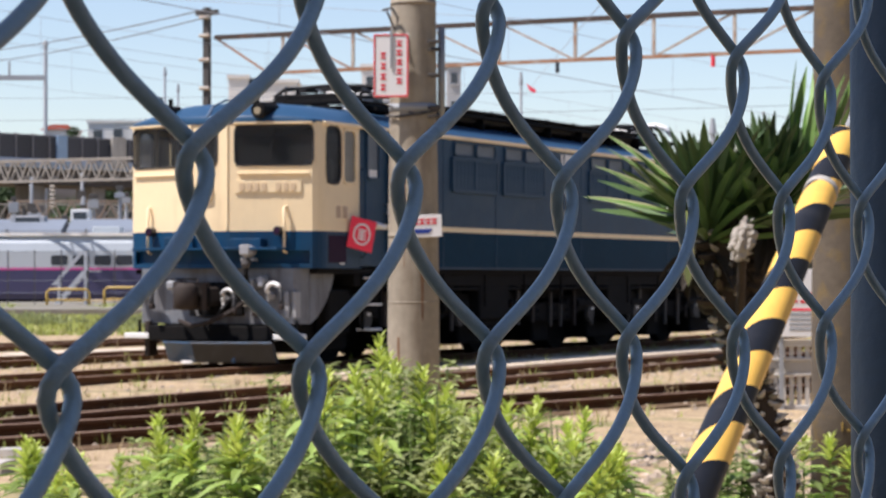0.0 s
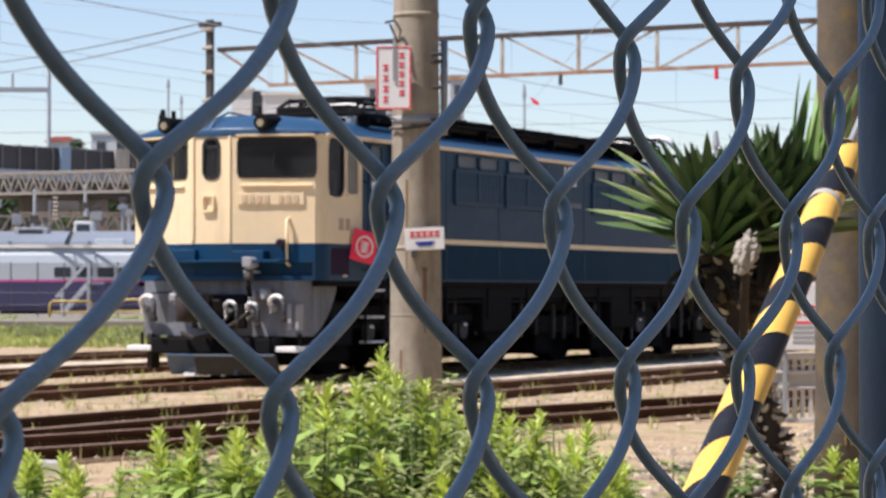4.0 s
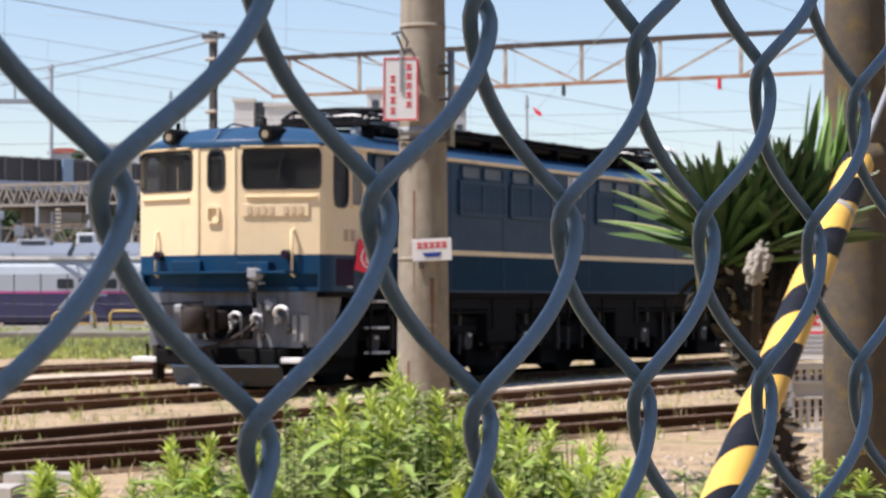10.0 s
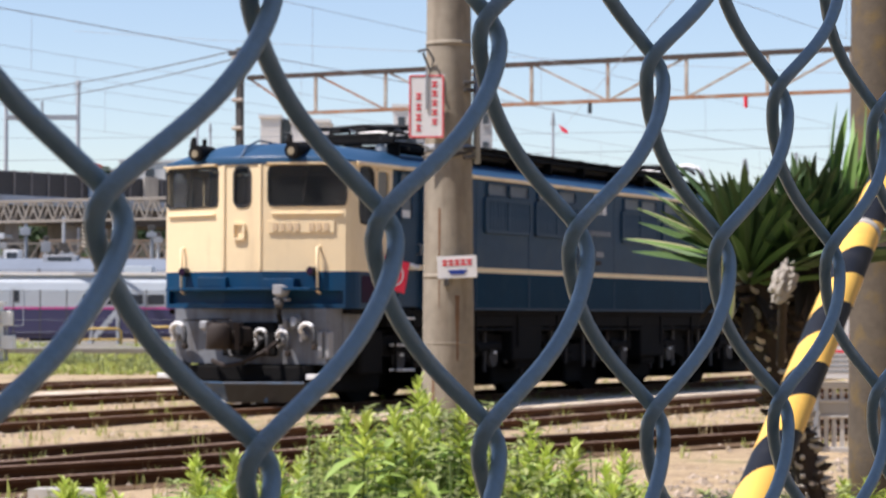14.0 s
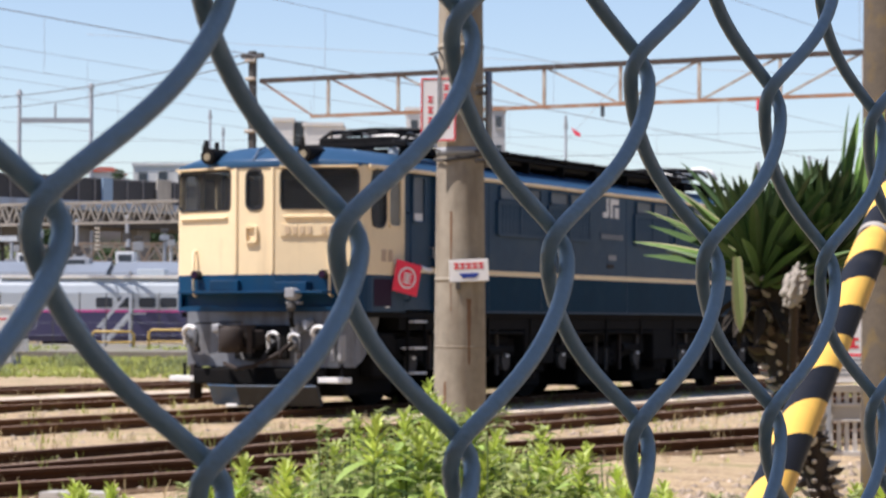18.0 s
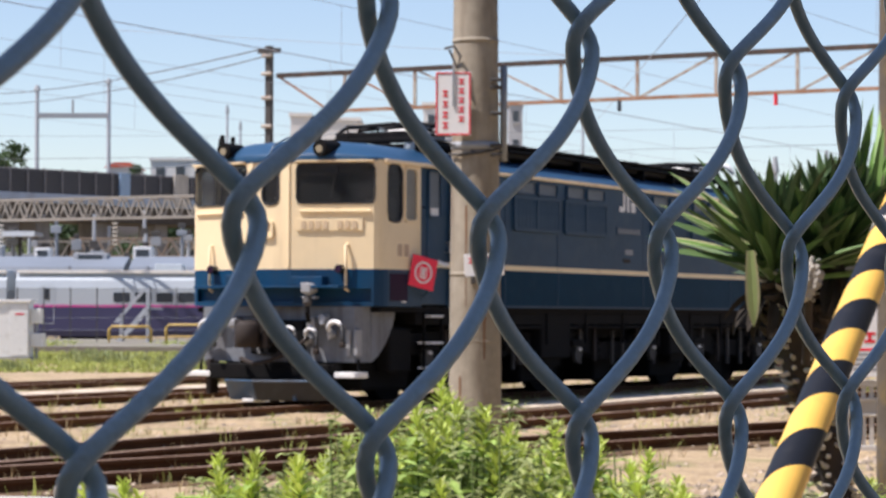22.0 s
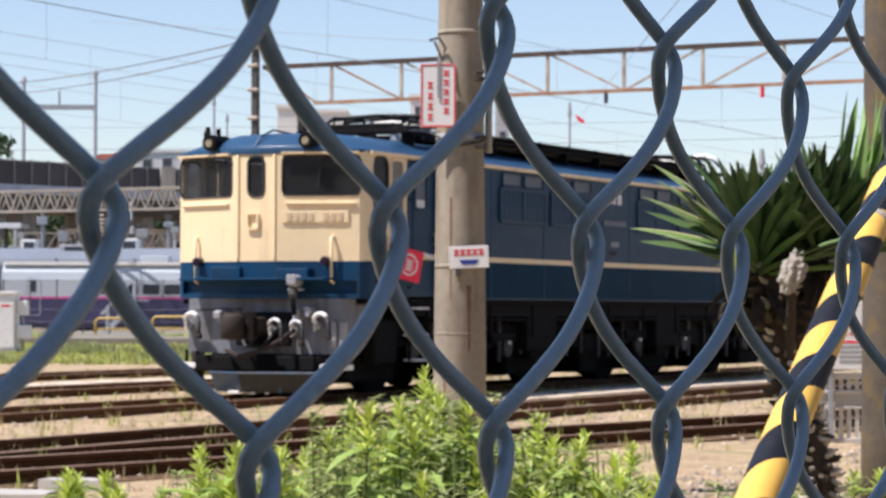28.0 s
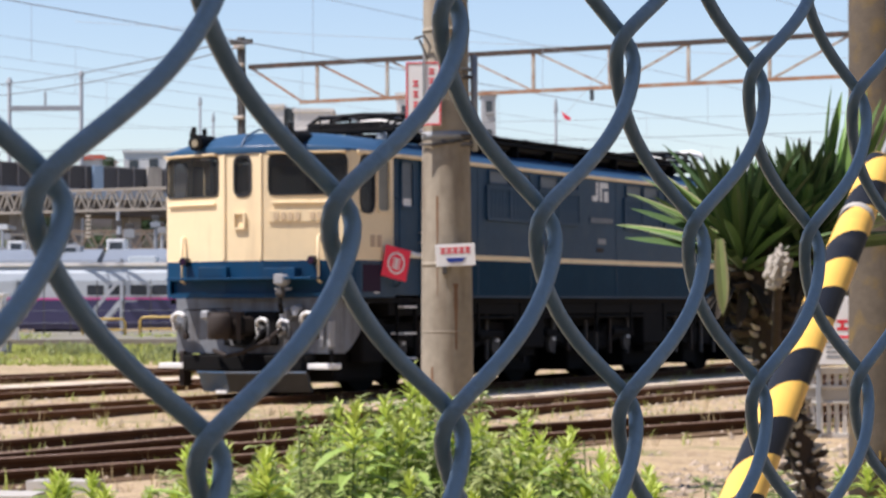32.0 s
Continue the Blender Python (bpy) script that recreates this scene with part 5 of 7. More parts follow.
def guy_guard():
    """A leaning guard tube, yellow with a black band wound round it, on the stay wire of a pole."""
    foot, top = Vector((0.113, 3.912, GROUND)), Vector((1.330, 7.396, 1.556))
    d = (top - foot)
    n = d.length
    d.normalize()
    g = thing("stay_wire_guard", Matrix.Translation(foot) @ d.to_track_quat("Z", "Y").to_matrix().to_4x4(), "leaning yellow and black striped stay-wire guard tube", "guard")
    pitch, r, sides = 0.38, 0.0475, 40
    for half, material, name in ((0, M["yellow"], "yellow_band"), (1, M["guardblack"], "black_band")):
        turns = int(n / pitch) + 1
        for k in range(-1, turns):
            bm = bmesh.new()
            rows = []
            for j in range(5):
                row = []
                for i in range(sides + 1):
                    a = 2 * math.pi * i / sides
                    s = (k + half * 0.5 + j / 8.0 + i / sides + 0.726) * pitch
                    s = min(max(s, 0.0), n)
                    row.append(bm.verts.new((r * math.cos(a), r * math.sin(a), s)))
                rows.append(row)
            for j in range(4):
                for i in range(sides):
                    q = (rows[j][i], rows[j][i + 1], rows[j + 1][i + 1], rows[j + 1][i])
                    if max(v.co.z for v in q) - min(v.co.z for v in q) > 1e-4:
                        bm.faces.new(q)
            bmesh.ops.delete(bm, geom=[v for v in bm.verts if not v.link_faces], context="VERTS")
            if len(bm.faces):
                part(name, bm, material, g, smooth=True)
            else:
                bm.free()
    part("end_cap", tb([(0, 0, n - 0.004), (0, 0, n + 0.012), (0, 0, n + 0.027), (0, 0, n + 0.034)], [r, r * 0.93, r * 0.62, r * 0.2], 32), M["yellow"], g, smooth=True)
    part("tape_ring", tb([(0, 0, n - 0.43), (0, 0, n - 0.40)], r + 0.0015, 40), M["paleconcrete"], g, "pale worn tape ring", smooth=True)
    part("stay_wire", tb([(0, 0, n), (0.0, 0, n + 5.0)], 0.010, 10), M["greysteel"], g, "galvanised stay wire", smooth=True)
    return g


guy_guard()


# -- yucca --
def blade(length, width, fold, droop, n=7):
    """A sword leaf along +x, folded along its middle, drooping by its length."""
    bm = bmesh.new()
    rows = []
    for k in range(n + 1):
        t = k / n
        w = width * (0.55 + 0.45 * math.sin(min(t * 2.2, 1.57))) * (1 - t ** 5) * (1 if t < 0.98 else 0.3)
        z = -droop * length * t * t
        x = length * t * (1 - 0.25 * abs(droop) * t)
        rows.append([bm.verts.new((x, -w / 2, z + fold * w)), bm.verts.new((x, 0, z)), bm.verts.new((x, w / 2, z + fold * w)), bm.verts.new((x, 0, z - 0.004 * (1 - t)))])
    for a, c in zip(rows, rows[1:]):
        for i, j in ((0, 1), (1, 2), (2, 3), (3, 0)):
            bm.faces.new((a[i], a[j], c[j], c[i]))
    bmesh.ops.recalc_face_normals(bm, faces=bm.faces[:])
    return bm


def edged_blade(length, width, fold, droop, n=9):
    """A sword leaf along +x with pale margins in the second material slot."""
    bm = bmesh.new()
    rows = []
    for k in range(n + 1):
        t = k / n
        w = width * (0.55 + 0.45 * math.sin(min(t * 2.2, 1.57))) * (1 - t ** 5) * (1 if t < 0.98 else 0.3)
        z = -droop * length * t * t
        x = length * t * (1 - 0.25 * abs(droop) * t)
        rows.append([bm.verts.new((x, w * q, z + fold * abs(q) * 2 * w)) for q in (-0.5, -0.33, 0.0, 0.33, 0.5)] + [bm.verts.new((x, 0, z - 0.004 * (1 - t)))])
    for a, c in zip(rows, rows[1:]):
        for i, j in ((0, 1), (1, 2), (2, 3), (3, 4), (4, 5), (5, 0)):
            f = bm.faces.new((a[i], a[j], c[j], c[i]))
            f.material_index = 1 if (i, j) in ((0, 1), (3, 4)) else 0
    bmesh.ops.recalc_face_normals(bm, faces=bm.faces[:])
    return bm


def yucca():
    rnd = random.Random(7)
    y = thing("yucca_plant", pose(1.28, 8.0, GROUND), "green yucca with sword leaves above a shaggy trunk", "plant")
    trunk_pts = [(-0.02, 0, 0), (-0.04, 0, 0.35), (-0.07, 0, 0.68), (-0.13, 0, 0.88), (-0.19, 0, 1.06), (-0.21, 0, 1.22), (-0.24, 0, 1.42)]
    radii = [0.06, 0.052, 0.046, 0.048, 0.055, 0.074, 0.06]
    part("trunk", tb(trunk_pts, radii, 18), M["bark"], y, "brown shaggy trunk", smooth=True)
    part("branch", tb([(-0.18, 0, 1.10), (-0.12, 0.05, 1.25), (-0.06, 0.06, 1.48)], [0.06, 0.055, 0.04], 14), M["bark"], y, smooth=True)
    long_ = [part("leaf", blade(a, w, f, d), M["yucca"], y) for a, w, f, d in ((0.34, 0.040, 0.26, 0.04), (0.32, 0.038, 0.28, 0.12), (0.37, 0.042, 0.22, 0.0))]
    short = [part("leaf", blade(a, w, f, d), M["yucca"], y) for a, w, f, d in ((0.23, 0.038, 0.26, 0.02), (0.27, 0.040, 0.26, 0.03))]
    hang = part("leaf", blade(0.17, 0.042, 0.3, 0.30), M["yuccadry"], y, "dry brown hanging leaf")
    pale = part("leaf", edged_blade(0.41, 0.036, 0.16, 0.06), [M["yuccamid"], M["yuccaedge"]], y, "green leaf with pale cream margins")
    bent = part("leaf", edged_blade(0.235, 0.050, 0.06, 0.03), [M["yuccapale"], M["yuccaedge"]], y, "pale bent hanging leaf")
    tall = [part("leaf", blade(a, w, f, d), M["yuccamid"], y, "bright upright leaf") for a, w, f, d in ((0.43, 0.036, 0.22, 0.03), (0.39, 0.034, 0.25, 0.05))]
    used = set()

    def put(src, m):
        if src.name in used:
            share("leaf", src, y, m)
        else:
            src.matrix_basis = m
            used.add(src.name)
    for cx, cy, cz, n in ((-0.28, -0.02, 1.37, 150), (-0.08, 0.05, 1.43, 170)):
        for k in range(n):
            a = k * 2.39996 + rnd.uniform(-0.2, 0.2)
            t = (k + 0.5) / n
            el = -62 + 144 * t ** 0.55 + rnd.uniform(-6, 6)
            left = math.cos(a) < -0.45 and cx < -0.2
            if left and -20 < el < 30 and k % 4:
                continue
            if -20 < el < 4:
                continue
            src = short[k % 2] if el > (66 if cx < -0.2 else 40) else hang if el < 0 else long_[k % 3]
            put(src, pose(cx + 0.03 * math.cos(a), cy + 0.03 * math.sin(a), cz - 0.08 + 0.15 * t, 0, -el, math.degrees(a)) @ pose(0, 0, 0, rnd.uniform(-25, 25), 0, 0))
    put(bent, pose(-0.390, -0.36, 1.425, 0, 87, 4) @ pose(0, 0, 0, 82, 0, 0))
    for yaw, el, z, q in ((186, 14, 1.40, 1), (178, 9, 1.38, 0), (193, 27, 1.41, 1), (172, 40, 1.44, 1), (184, 48, 1.46, 0), (200, 34, 1.42, 1), (176, 21, 1.40, 0)):
        put(pale if q else long_[2], pose(-0.29, -0.06, z, 0, -el, yaw) @ pose(0, 0, 0, -35, 0, 0))
    # long upright leaves of the taller head
    for k in range(26):
        put(short[k % 2], pose(-0.02 + 0.04 * math.cos(k * 2.4), 0.02, 1.43 + 0.03 * math.sin(k * 3.3), 0, -(66 + 16 * math.sin(k * 1.7)), 8 + 46 * math.cos(k * 2.1)) @ pose(0, 0, 0, k * 20, 0, 0))
    for k in range(20):
        put(tall[k % 2], pose(0.03 + 0.05 * math.cos(k * 2.4), 0.06 + 0.04 * math.sin(k * 1.9), 1.46 + 0.05 * math.sin(k * 3.3), 0, -(74 + 10 * math.sin(k * 1.7)), 60 * math.cos(k * 2.1)) @ pose(0, 0, 0, k * 25, 0, 0))
    # leaf bases round the trunk, the lower ones bleached
    def stub(ln, w, material, label):
        bm = bmesh.new()
        tube(bm, [(0, 0, 0), (ln * 0.6, 0, ln * 0.10), (ln, 0, ln * 0.35)], [w * 0.5, w * 0.42, w * 0.12], 5)
        return part("leaf_base", bm, material, y, label)
    kinds = [stub(0.046, 0.030, M["stubdark"], "dark brown leaf base"), stub(0.038, 0.019, M["stubpale"], "bleached leaf base"), stub(0.060, 0.034, M["stubdark"], "dark brown leaf base")]
    for k in range(299):
        z = 0.22 + 1.16 * k / 299 + rnd.uniform(-0.01, 0.01)
        a = k * 2.39996 + rnd.uniform(-0.3, 0.3)
        i = max(j for j in range(len(trunk_pts) - 1) if trunk_pts[j][2] <= z)
        p, q = trunk_pts[i], trunk_pts[i + 1]
        f = (z - p[2]) / (q[2] - p[2])
        x = p[0] + (q[0] - p[0]) * f
        r = (radii[i] + (radii[i + 1] - radii[i]) * f) * 0.92
        share_ = 0.70 if z < 1.10 else 0.35
        src = kinds[1] if rnd.random() < share_ else kinds[0 if z < 1.07 else 2]
        m = pose(x + r * math.cos(a), r * math.sin(a), z, 0, rnd.uniform(-20, 35), math.degrees(a) + rnd.uniform(-25, 25))
        if src.name in used:
            share("leaf_base", src, y, m)
        else:
            src.matrix_basis = m
            used.add(src.name)
    # a bleached old flower head on a stalk
    part("dead_stalk", tb([(-0.195, -0.16, 1.08), (-0.208, -0.31, 1.28)], 0.014, 10), M["bark"], y)
    bm = bmesh.new()
    bmesh.ops.create_icosphere(bm, subdivisions=4, radius=1.0)
    for v in bm.verts:
        nn = noise.noise(v.co * 2.2) * 0.45 + noise.noise(v.co * 6.0) * 0.16 + noise.noise(v.co * 13.0) * 0.22
        v.co = Vector((v.co.x * 0.036 + 0.012 * v.co.z, v.co.y * 0.03, v.co.z * 0.062)) * (1 + nn * 0.8) + Vector((-0.207, -0.32, 1.335))
    part("dead_flower_head", bm, M["flower"], y, "bleached old flower head")
    return y


yucca()


# -- weeds before the tracks --
def lance(bm, p, d, length, width, droop, mi=0):
    """One narrow leaf of eight faces from p along d."""
    d = Vector(d).normalized()
    side = d.cross(Vector((0, 0, 1)))
    side = side.normalized() if side.length > 1e-4 else Vector((1, 0, 0))
    up = side.cross(d)
    prev = None
    for t, w in ((0, 0.15), (0.3, 0.9), (0.6, 1.0), (0.85, 0.55), (1.0, 0.03)):
        c = Vector(p) + d * length * t - Vector((0, 0, 1)) * droop * length * t * t
        row = (bm.verts.new(c - side * width * w / 2 + up * width * 0.18 * w), bm.verts.new(c), bm.verts.new(c + side * width * w / 2 + up * width * 0.18 * w))
        if prev:
            for i in (0, 1):
                f = bm.faces.new((prev[i], prev[i + 1], row[i + 1], row[i]))
                f.material_index = mi
        prev = row


def weed(h, seed, dark=False):
    rnd = random.Random(seed)
    w = thing("bushy_weed" if dark else "goldenrod_weed", pose(0, 0, -50), "dark bushy small-leaved weed" if dark else "tall leafy green goldenrod weed", "weed", "weeds by the fence")
    bend = rnd.uniform(-0.08, 0.08)
    bend2 = rnd.uniform(-0.06, 0.06)

    def at(t):
        return Vector((bend * h * t * t, bend2 * h * t * t, h * t))
    part("stem", tb([at(k / 6) for k in range(7)], [0.006 - 0.0006 * k for k in range(7)], 6), M["stem"], w)
    bm = bmesh.new()
    if dark:
        for k in range(9):
            t0 = rnd.uniform(0.25, 0.75)
            a = rnd.uniform(0, 6.283)
            p0 = at(t0)
            d = Vector((math.cos(a), math.sin(a), rnd.uniform(0.7, 1.6))).normalized()
            for j in range(26):
                f = rnd.random() * 0.34
                b = rnd.uniform(0, 6.283)
                lance(bm, p0 + d * f * h, (math.cos(b), math.sin(b), rnd.uniform(-0.2, 0.9)), rnd.uniform(0.035, 0.065), rnd.uniform(0.013, 0.020), 0.3)
        part("leaves", bm, M["weeddark"], w)
    else:
        n = int(48 * h / 0.85)
        for k in range(n):
            t = 0.22 + 0.70 * k / n
            a = k * 2.39996
            ln = (0.185 - 0.06 * t) * rnd.uniform(0.8, 1.2)
            lance(bm, at(t), (math.cos(a), math.sin(a), rnd.uniform(0.05, 0.55)), ln, ln * 0.26, rnd.uniform(0.2, 0.55))
        part("leaves", bm, M["weedleaf"], w)
        bm = bmesh.new()
        for k in range(30):
            t = 0.86 + 0.14 * k / 30
            a = k * 2.39996
            ln = rnd.uniform(0.055, 0.085) * (1.15 - 0.5 * k / 30)
            lance(bm, at(t), (math.cos(a), math.sin(a), 0.5 + 1.2 * k / 30), ln, ln * 0.25, 0.15)
        part("tip_leaves", bm, M["weedtop"], w, "pale young tip leaves")
    return w


WEED_TOPS = [(-1.6, 0.42), (-1.2, 0.54), (-0.86, 0.57), (-0.74, 0.73), (-0.40, 0.75), (-0.12, 0.87), (0.03, 0.94), (0.20, 0.83), (0.57, 0.76), (0.66, 0.70), (0.75, 0.5)]


def weed_top(x):
    for (a, za), (c, zc) in zip(WEED_TOPS, WEED_TOPS[1:]):
        if a <= x <= c:
            return za + (zc - za) * (x - a) / (c - a)
    return 0.45


def plant_weeds():
    rnd = random.Random(21)
    kinds = [(h, weed(h, 10 + k)) for k, h in enumerate((0.55, 0.62, 0.70, 0.76, 0.82, 0.88, 0.95, 1.02))]
    shrub = [(h, weed(h, 40 + k, True)) for k, h in enumerate((0.55, 0.65, 0.75, 0.82, 0.92))]
    used = set()

    def put(lst, h, x, y):
        near = sorted(lst, key=lambda q: abs(q[0] - h + 0.03))[:2]
        hh, src = rnd.choice(near)
        m = pose(x, y, GROUND, 0, 0, rnd.uniform(0, 360))
        if src.name in used:
            copy_thing(src, m)
        else:
            src.matrix_basis = m
            used.add(src.name)
    for k in range(122):
        s = rnd.uniform(-0.80, 0.71) if k % 8 else rnd.uniform(-1.25, -0.80)
        y = rnd.uniform(6.9, 9.4)
        eye = 1.15
        top = eye - (eye - weed_top(s)) * y / 8.0
        h = (top - GROUND) * (1 - 0.34 * rnd.random() ** 1.6)
        if h > 0.35:
            put(kinds, h, s * y / 8.0, y)
    for k in range(120):
        s = rnd.uniform(-0.75, 0.55)
        y = rnd.uniform(7.3, 9.3)
        top = 1.15 - (1.15 - weed_top(s)) * y / 8.0
        put(shrub, (top - GROUND) * rnd.uniform(0.78, 0.96), s * y / 8.0, y)
    for x, y, h in ((1.02, 8.8, 0.55), (1.12, 9.0, 0.62), (1.62, 9.3, 0.55), (1.5, 9.2, 0.62), (1.35, 9.4, 0.55), (1.75, 9.6, 0.5)):
        put(kinds, h, x, y)
    for k in range(14):
        put(shrub, rnd.uniform(0.80, 0.95), -0.46 + 0.045 * k + rnd.uniform(-0.03, 0.03), rnd.uniform(6.95, 7.35))
    for x, y, h in ((1.02, 8.3, 0.6), (1.12, 8.5, 0.65), (1.22, 8.4, 0.6), (1.30, 8.6, 0.55), (1.08, 8.7, 0.6), (0.95, 8.6, 0.5)):
        put(shrub, h, x, y)
    for lst in (kinds, shrub):
        for hh, src in lst:
            if src.name not in used:
                src.matrix_basis = pose(rnd.uniform(-0.06, 0.10) if hh > 0.8 else rnd.uniform(-0.6, 0.4), rnd.uniform(7.8, 8.6), GROUND)


plant_weeds()


def broad_bush(x, y, h, w, seed):
    """A low bush of broad pointed leaves on short twigs."""
    rnd = random.Random(seed)
    b = thing("broadleaf_bush", pose(x, y, GROUND), "low bush of broad dark green leaves at the yucca's foot", "bush", "bushes at the yucca")
    for k in range(9):
        a, tilt = k * 2.4, rnd.uniform(0.15, 0.55)
        hh = h * rnd.uniform(0.65, 1.0)
        tip = Vector((math.cos(a) * tilt * w, math.sin(a) * tilt * w, hh))
        part("twig", tb([(0, 0, 0), tip * 0.5 + Vector((0, 0, hh * 0.06)), tip], [0.006, 0.005, 0.003], 6), M["stem"], b)
        bm = bmesh.new()
        for j in range(24):
            f = 0.25 + 0.75 * j / 24
            p = tip * f + Vector((0, 0, 0.24 * hh * f * (1 - f)))
            c = j * 2.4 + rnd.uniform(-0.4, 0.4)
            ln = rnd.uniform(0.06, 0.10)
            lance(bm, p, (math.cos(c), math.sin(c), rnd.uniform(-0.1, 0.7)), ln, ln * rnd.uniform(0.36, 0.48), rnd.uniform(0.2, 0.6))
        part("leaves", bm, M["broadleaf"], b)


for row in ((1.10, 8.15, 0.70, 0.20, 5), (1.24, 8.30, 0.62, 0.18, 6), (1.02, 8.45, 0.52, 0.16, 7)):
    broad_bush(*row)


def tufts(name, label, count, material, place, h0, h1, w, seed):
    """Grass that nobody could count: blades in tufts."""
    rnd = random.Random(seed)
    bm_v, bm_f = [], []
    for k in range(count):
        x, y = place(rnd)
        h = rnd.uniform(h0, h1)
        for j in range(5):
            a = rnd.uniform(0, 6.283)
            l = rnd.uniform(0.1, 0.6) * h
            dx, dy = math.cos(a) * l, math.sin(a) * l
            px, py = x + rnd.uniform(-0.06, 0.06), y + rnd.uniform(-0.06, 0.06)
            i = len(bm_v)
            wx, wy = -math.sin(a) * w / 2, math.cos(a) * w / 2
            hh = h * rnd.uniform(0.6, 1.0)
            bm_v += [(px - wx, py - wy, GROUND - 0.005), (px + wx, py + wy, GROUND - 0.005), (px + dx * 0.4 + wx * 0.8, py + dy * 0.4 + wy * 0.8, GROUND + hh * 0.6),
                     (px + dx * 0.4 - wx * 0.8, py + dy * 0.4 - wy * 0.8, GROUND + hh * 0.6), (px + dx, py + dy, GROUND + hh)]
            bm_f += [(i, i + 1, i + 2, i + 3), (i + 3, i + 2, i + 4)]
    me = bpy.data.meshes.new(name)
    me.from_pydata(bm_v, [], bm_f)
    me.materials.append(material)
    return tagged(new(name, me), label, "grass", kind="stuff")


def strip(v0, v1, u0, u1):
    def place(rnd):
        p = along(rnd.uniform(v0, v1), rnd.uniform(u0, u1))
        return p.x, p.y
    return place


def field(x0, x1, y0, y1):
    return lambda rnd: (rnd.uniform(x0, x1), rnd.uniform(y0, y1))


def patches(x0, x1, y0, y1, n):
    r0 = random.Random(77)
    cs = [(r0.uniform(x0, x1), r0.uniform(y0, y1), r0.uniform(0.25, 0.7)) for k in range(n)]

    def place(rnd):
        c = rnd.choice(cs)
        return c[0] + rnd.gauss(0, c[2]), c[1] + rnd.gauss(0, c[2] * 1.5)
    return place


tufts("grass_verge", "bright green grass verge beyond the tracks", 5200, M["grass"], field(-16, -4.4, 55, 84), 0.04, 0.17, 0.03, 3)
tufts("verge_weeds", "patches of darker green weeds in the verge", 900, M["weeddark"], patches(-16, -4.6, 56, 80, 26), 0.12, 0.34, 0.04, 31)
tufts("path_weeds", "patches of green weeds along the service path", 700, M["grass"], patches(-17, -4.5, 87, 100, 16), 0.10, 0.45, 0.05, 33)
tufts("yard_grass", "sparse dry grass between the rails", 2200, M["drygrass"], strip(-12, 7.5, -20, 26), 0.10, 0.24, 0.010, 4)
tufts("yard_weeds", "small green weeds between the rails", 1300, M["grass"], strip(-9, 7.6, -20, 22), 0.10, 0.24, 0.012, 5)
tufts("near_grass", "short green grass at the foot of the fence", 900, M["weedleaf"], field(0.45, 2.6, 8.8, 13.2), 0.04, 0.15, 0.010, 6)
tufts("dry_litter", "brown dry stalks and litter by the fence", 700, M["yuccadry"], field(0.3, 2.6, 8.8, 13.5), 0.02, 0.10, 0.012, 61)


def stones():
    rnd = random.Random(9)
    vs, fs = [], []
    for k in range(5200):
        v = rnd.choice((-1.385, 2.85, 2.85, -5.4, 5.6)) + rnd.gauss(0, 1.3)
        p = along(v, rnd.uniform(-19, 14))
        r = rnd.uniform(0.015, 0.042)
        i = len(vs)
        for dx, dy, dz in ((1, 0, 0), (0, 1, 0), (-1, 0, 0), (0, -1, 0), (0.2, 0.1, 0.75)):
            vs.append((p.x + dx * r * rnd.uniform(0.7, 1.2), p.y + dy * r * rnd.uniform(0.7, 1.2), GROUND + 0.050 + dz * r * 0.9))
        fs += [(i, i + 1, i + 4), (i + 1, i + 2, i + 4), (i + 2, i + 3, i + 4), (i + 3, i, i + 4)]
    for k in range(2600):
        x, y = rnd.uniform(0.2, 4.6), rnd.uniform(10.5, 24.0)
        r = rnd.uniform(0.012, 0.05) * (1.4 if k % 17 == 0 else 1.0)
        i = len(vs)
        for dx, dy, dz in ((1, 0, 0), (0, 1, 0), (-1, 0, 0), (0, -1, 0), (0.2, 0.1, 0.75)):
            vs.append((x + dx * r * rnd.uniform(0.7, 1.3), y + dy * r * rnd.uniform(0.7, 1.3), GROUND + 0.002 + dz * r * 0.9))
        fs += [(i, i + 1, i + 4), (i + 1, i + 2, i + 4), (i + 2, i + 3, i + 4), (i + 3, i, i + 4)]
    me = bpy.data.meshes.new("ballast_stones")
    me.from_pydata(vs, [], fs)
    me.materials.append(mat("ballast_stone", (0.36, 0.29, 0.22), 0.9, vary=0.2, scale=10, rand_island=0.4))
    tagged(new("ballast_stones", me), "loose brown ballast stones between the tracks", "gravel", kind="stuff")


stones()


def slab(v, u, w, d, turn):
    """A broken slab of pale concrete lying on the ground."""
    p = along(v, u, GROUND + 0.03)
    t = thing("concrete_slab", pose(p.x, p.y, p.z, 1.5, -1.0, TURN + turn), "broken pale concrete slab lying beside the track", "slab", "slabs beside the track")
    rnd = random.Random(int(w * 100))
    poly = [(-w / 2, -d / 2), (-w * 0.1, -d / 2 - rnd.uniform(0, 0.05)), (w / 2, -d / 2 + 0.05), (w / 2 - 0.06, d * 0.1), (w * 0.42, d / 2), (-w * 0.2, d / 2 + 0.03), (-w / 2 - 0.03, d * 0.3)]
    part("body", prism(bmesh.new(), poly, 0.0, 0.09, "z"), M["paleconcrete"], t)


for row in ((5.55, -14.9, 1.0, 0.36, 5), (5.40, -13.7, 0.55, 0.20, -8)):
    slab(*row)

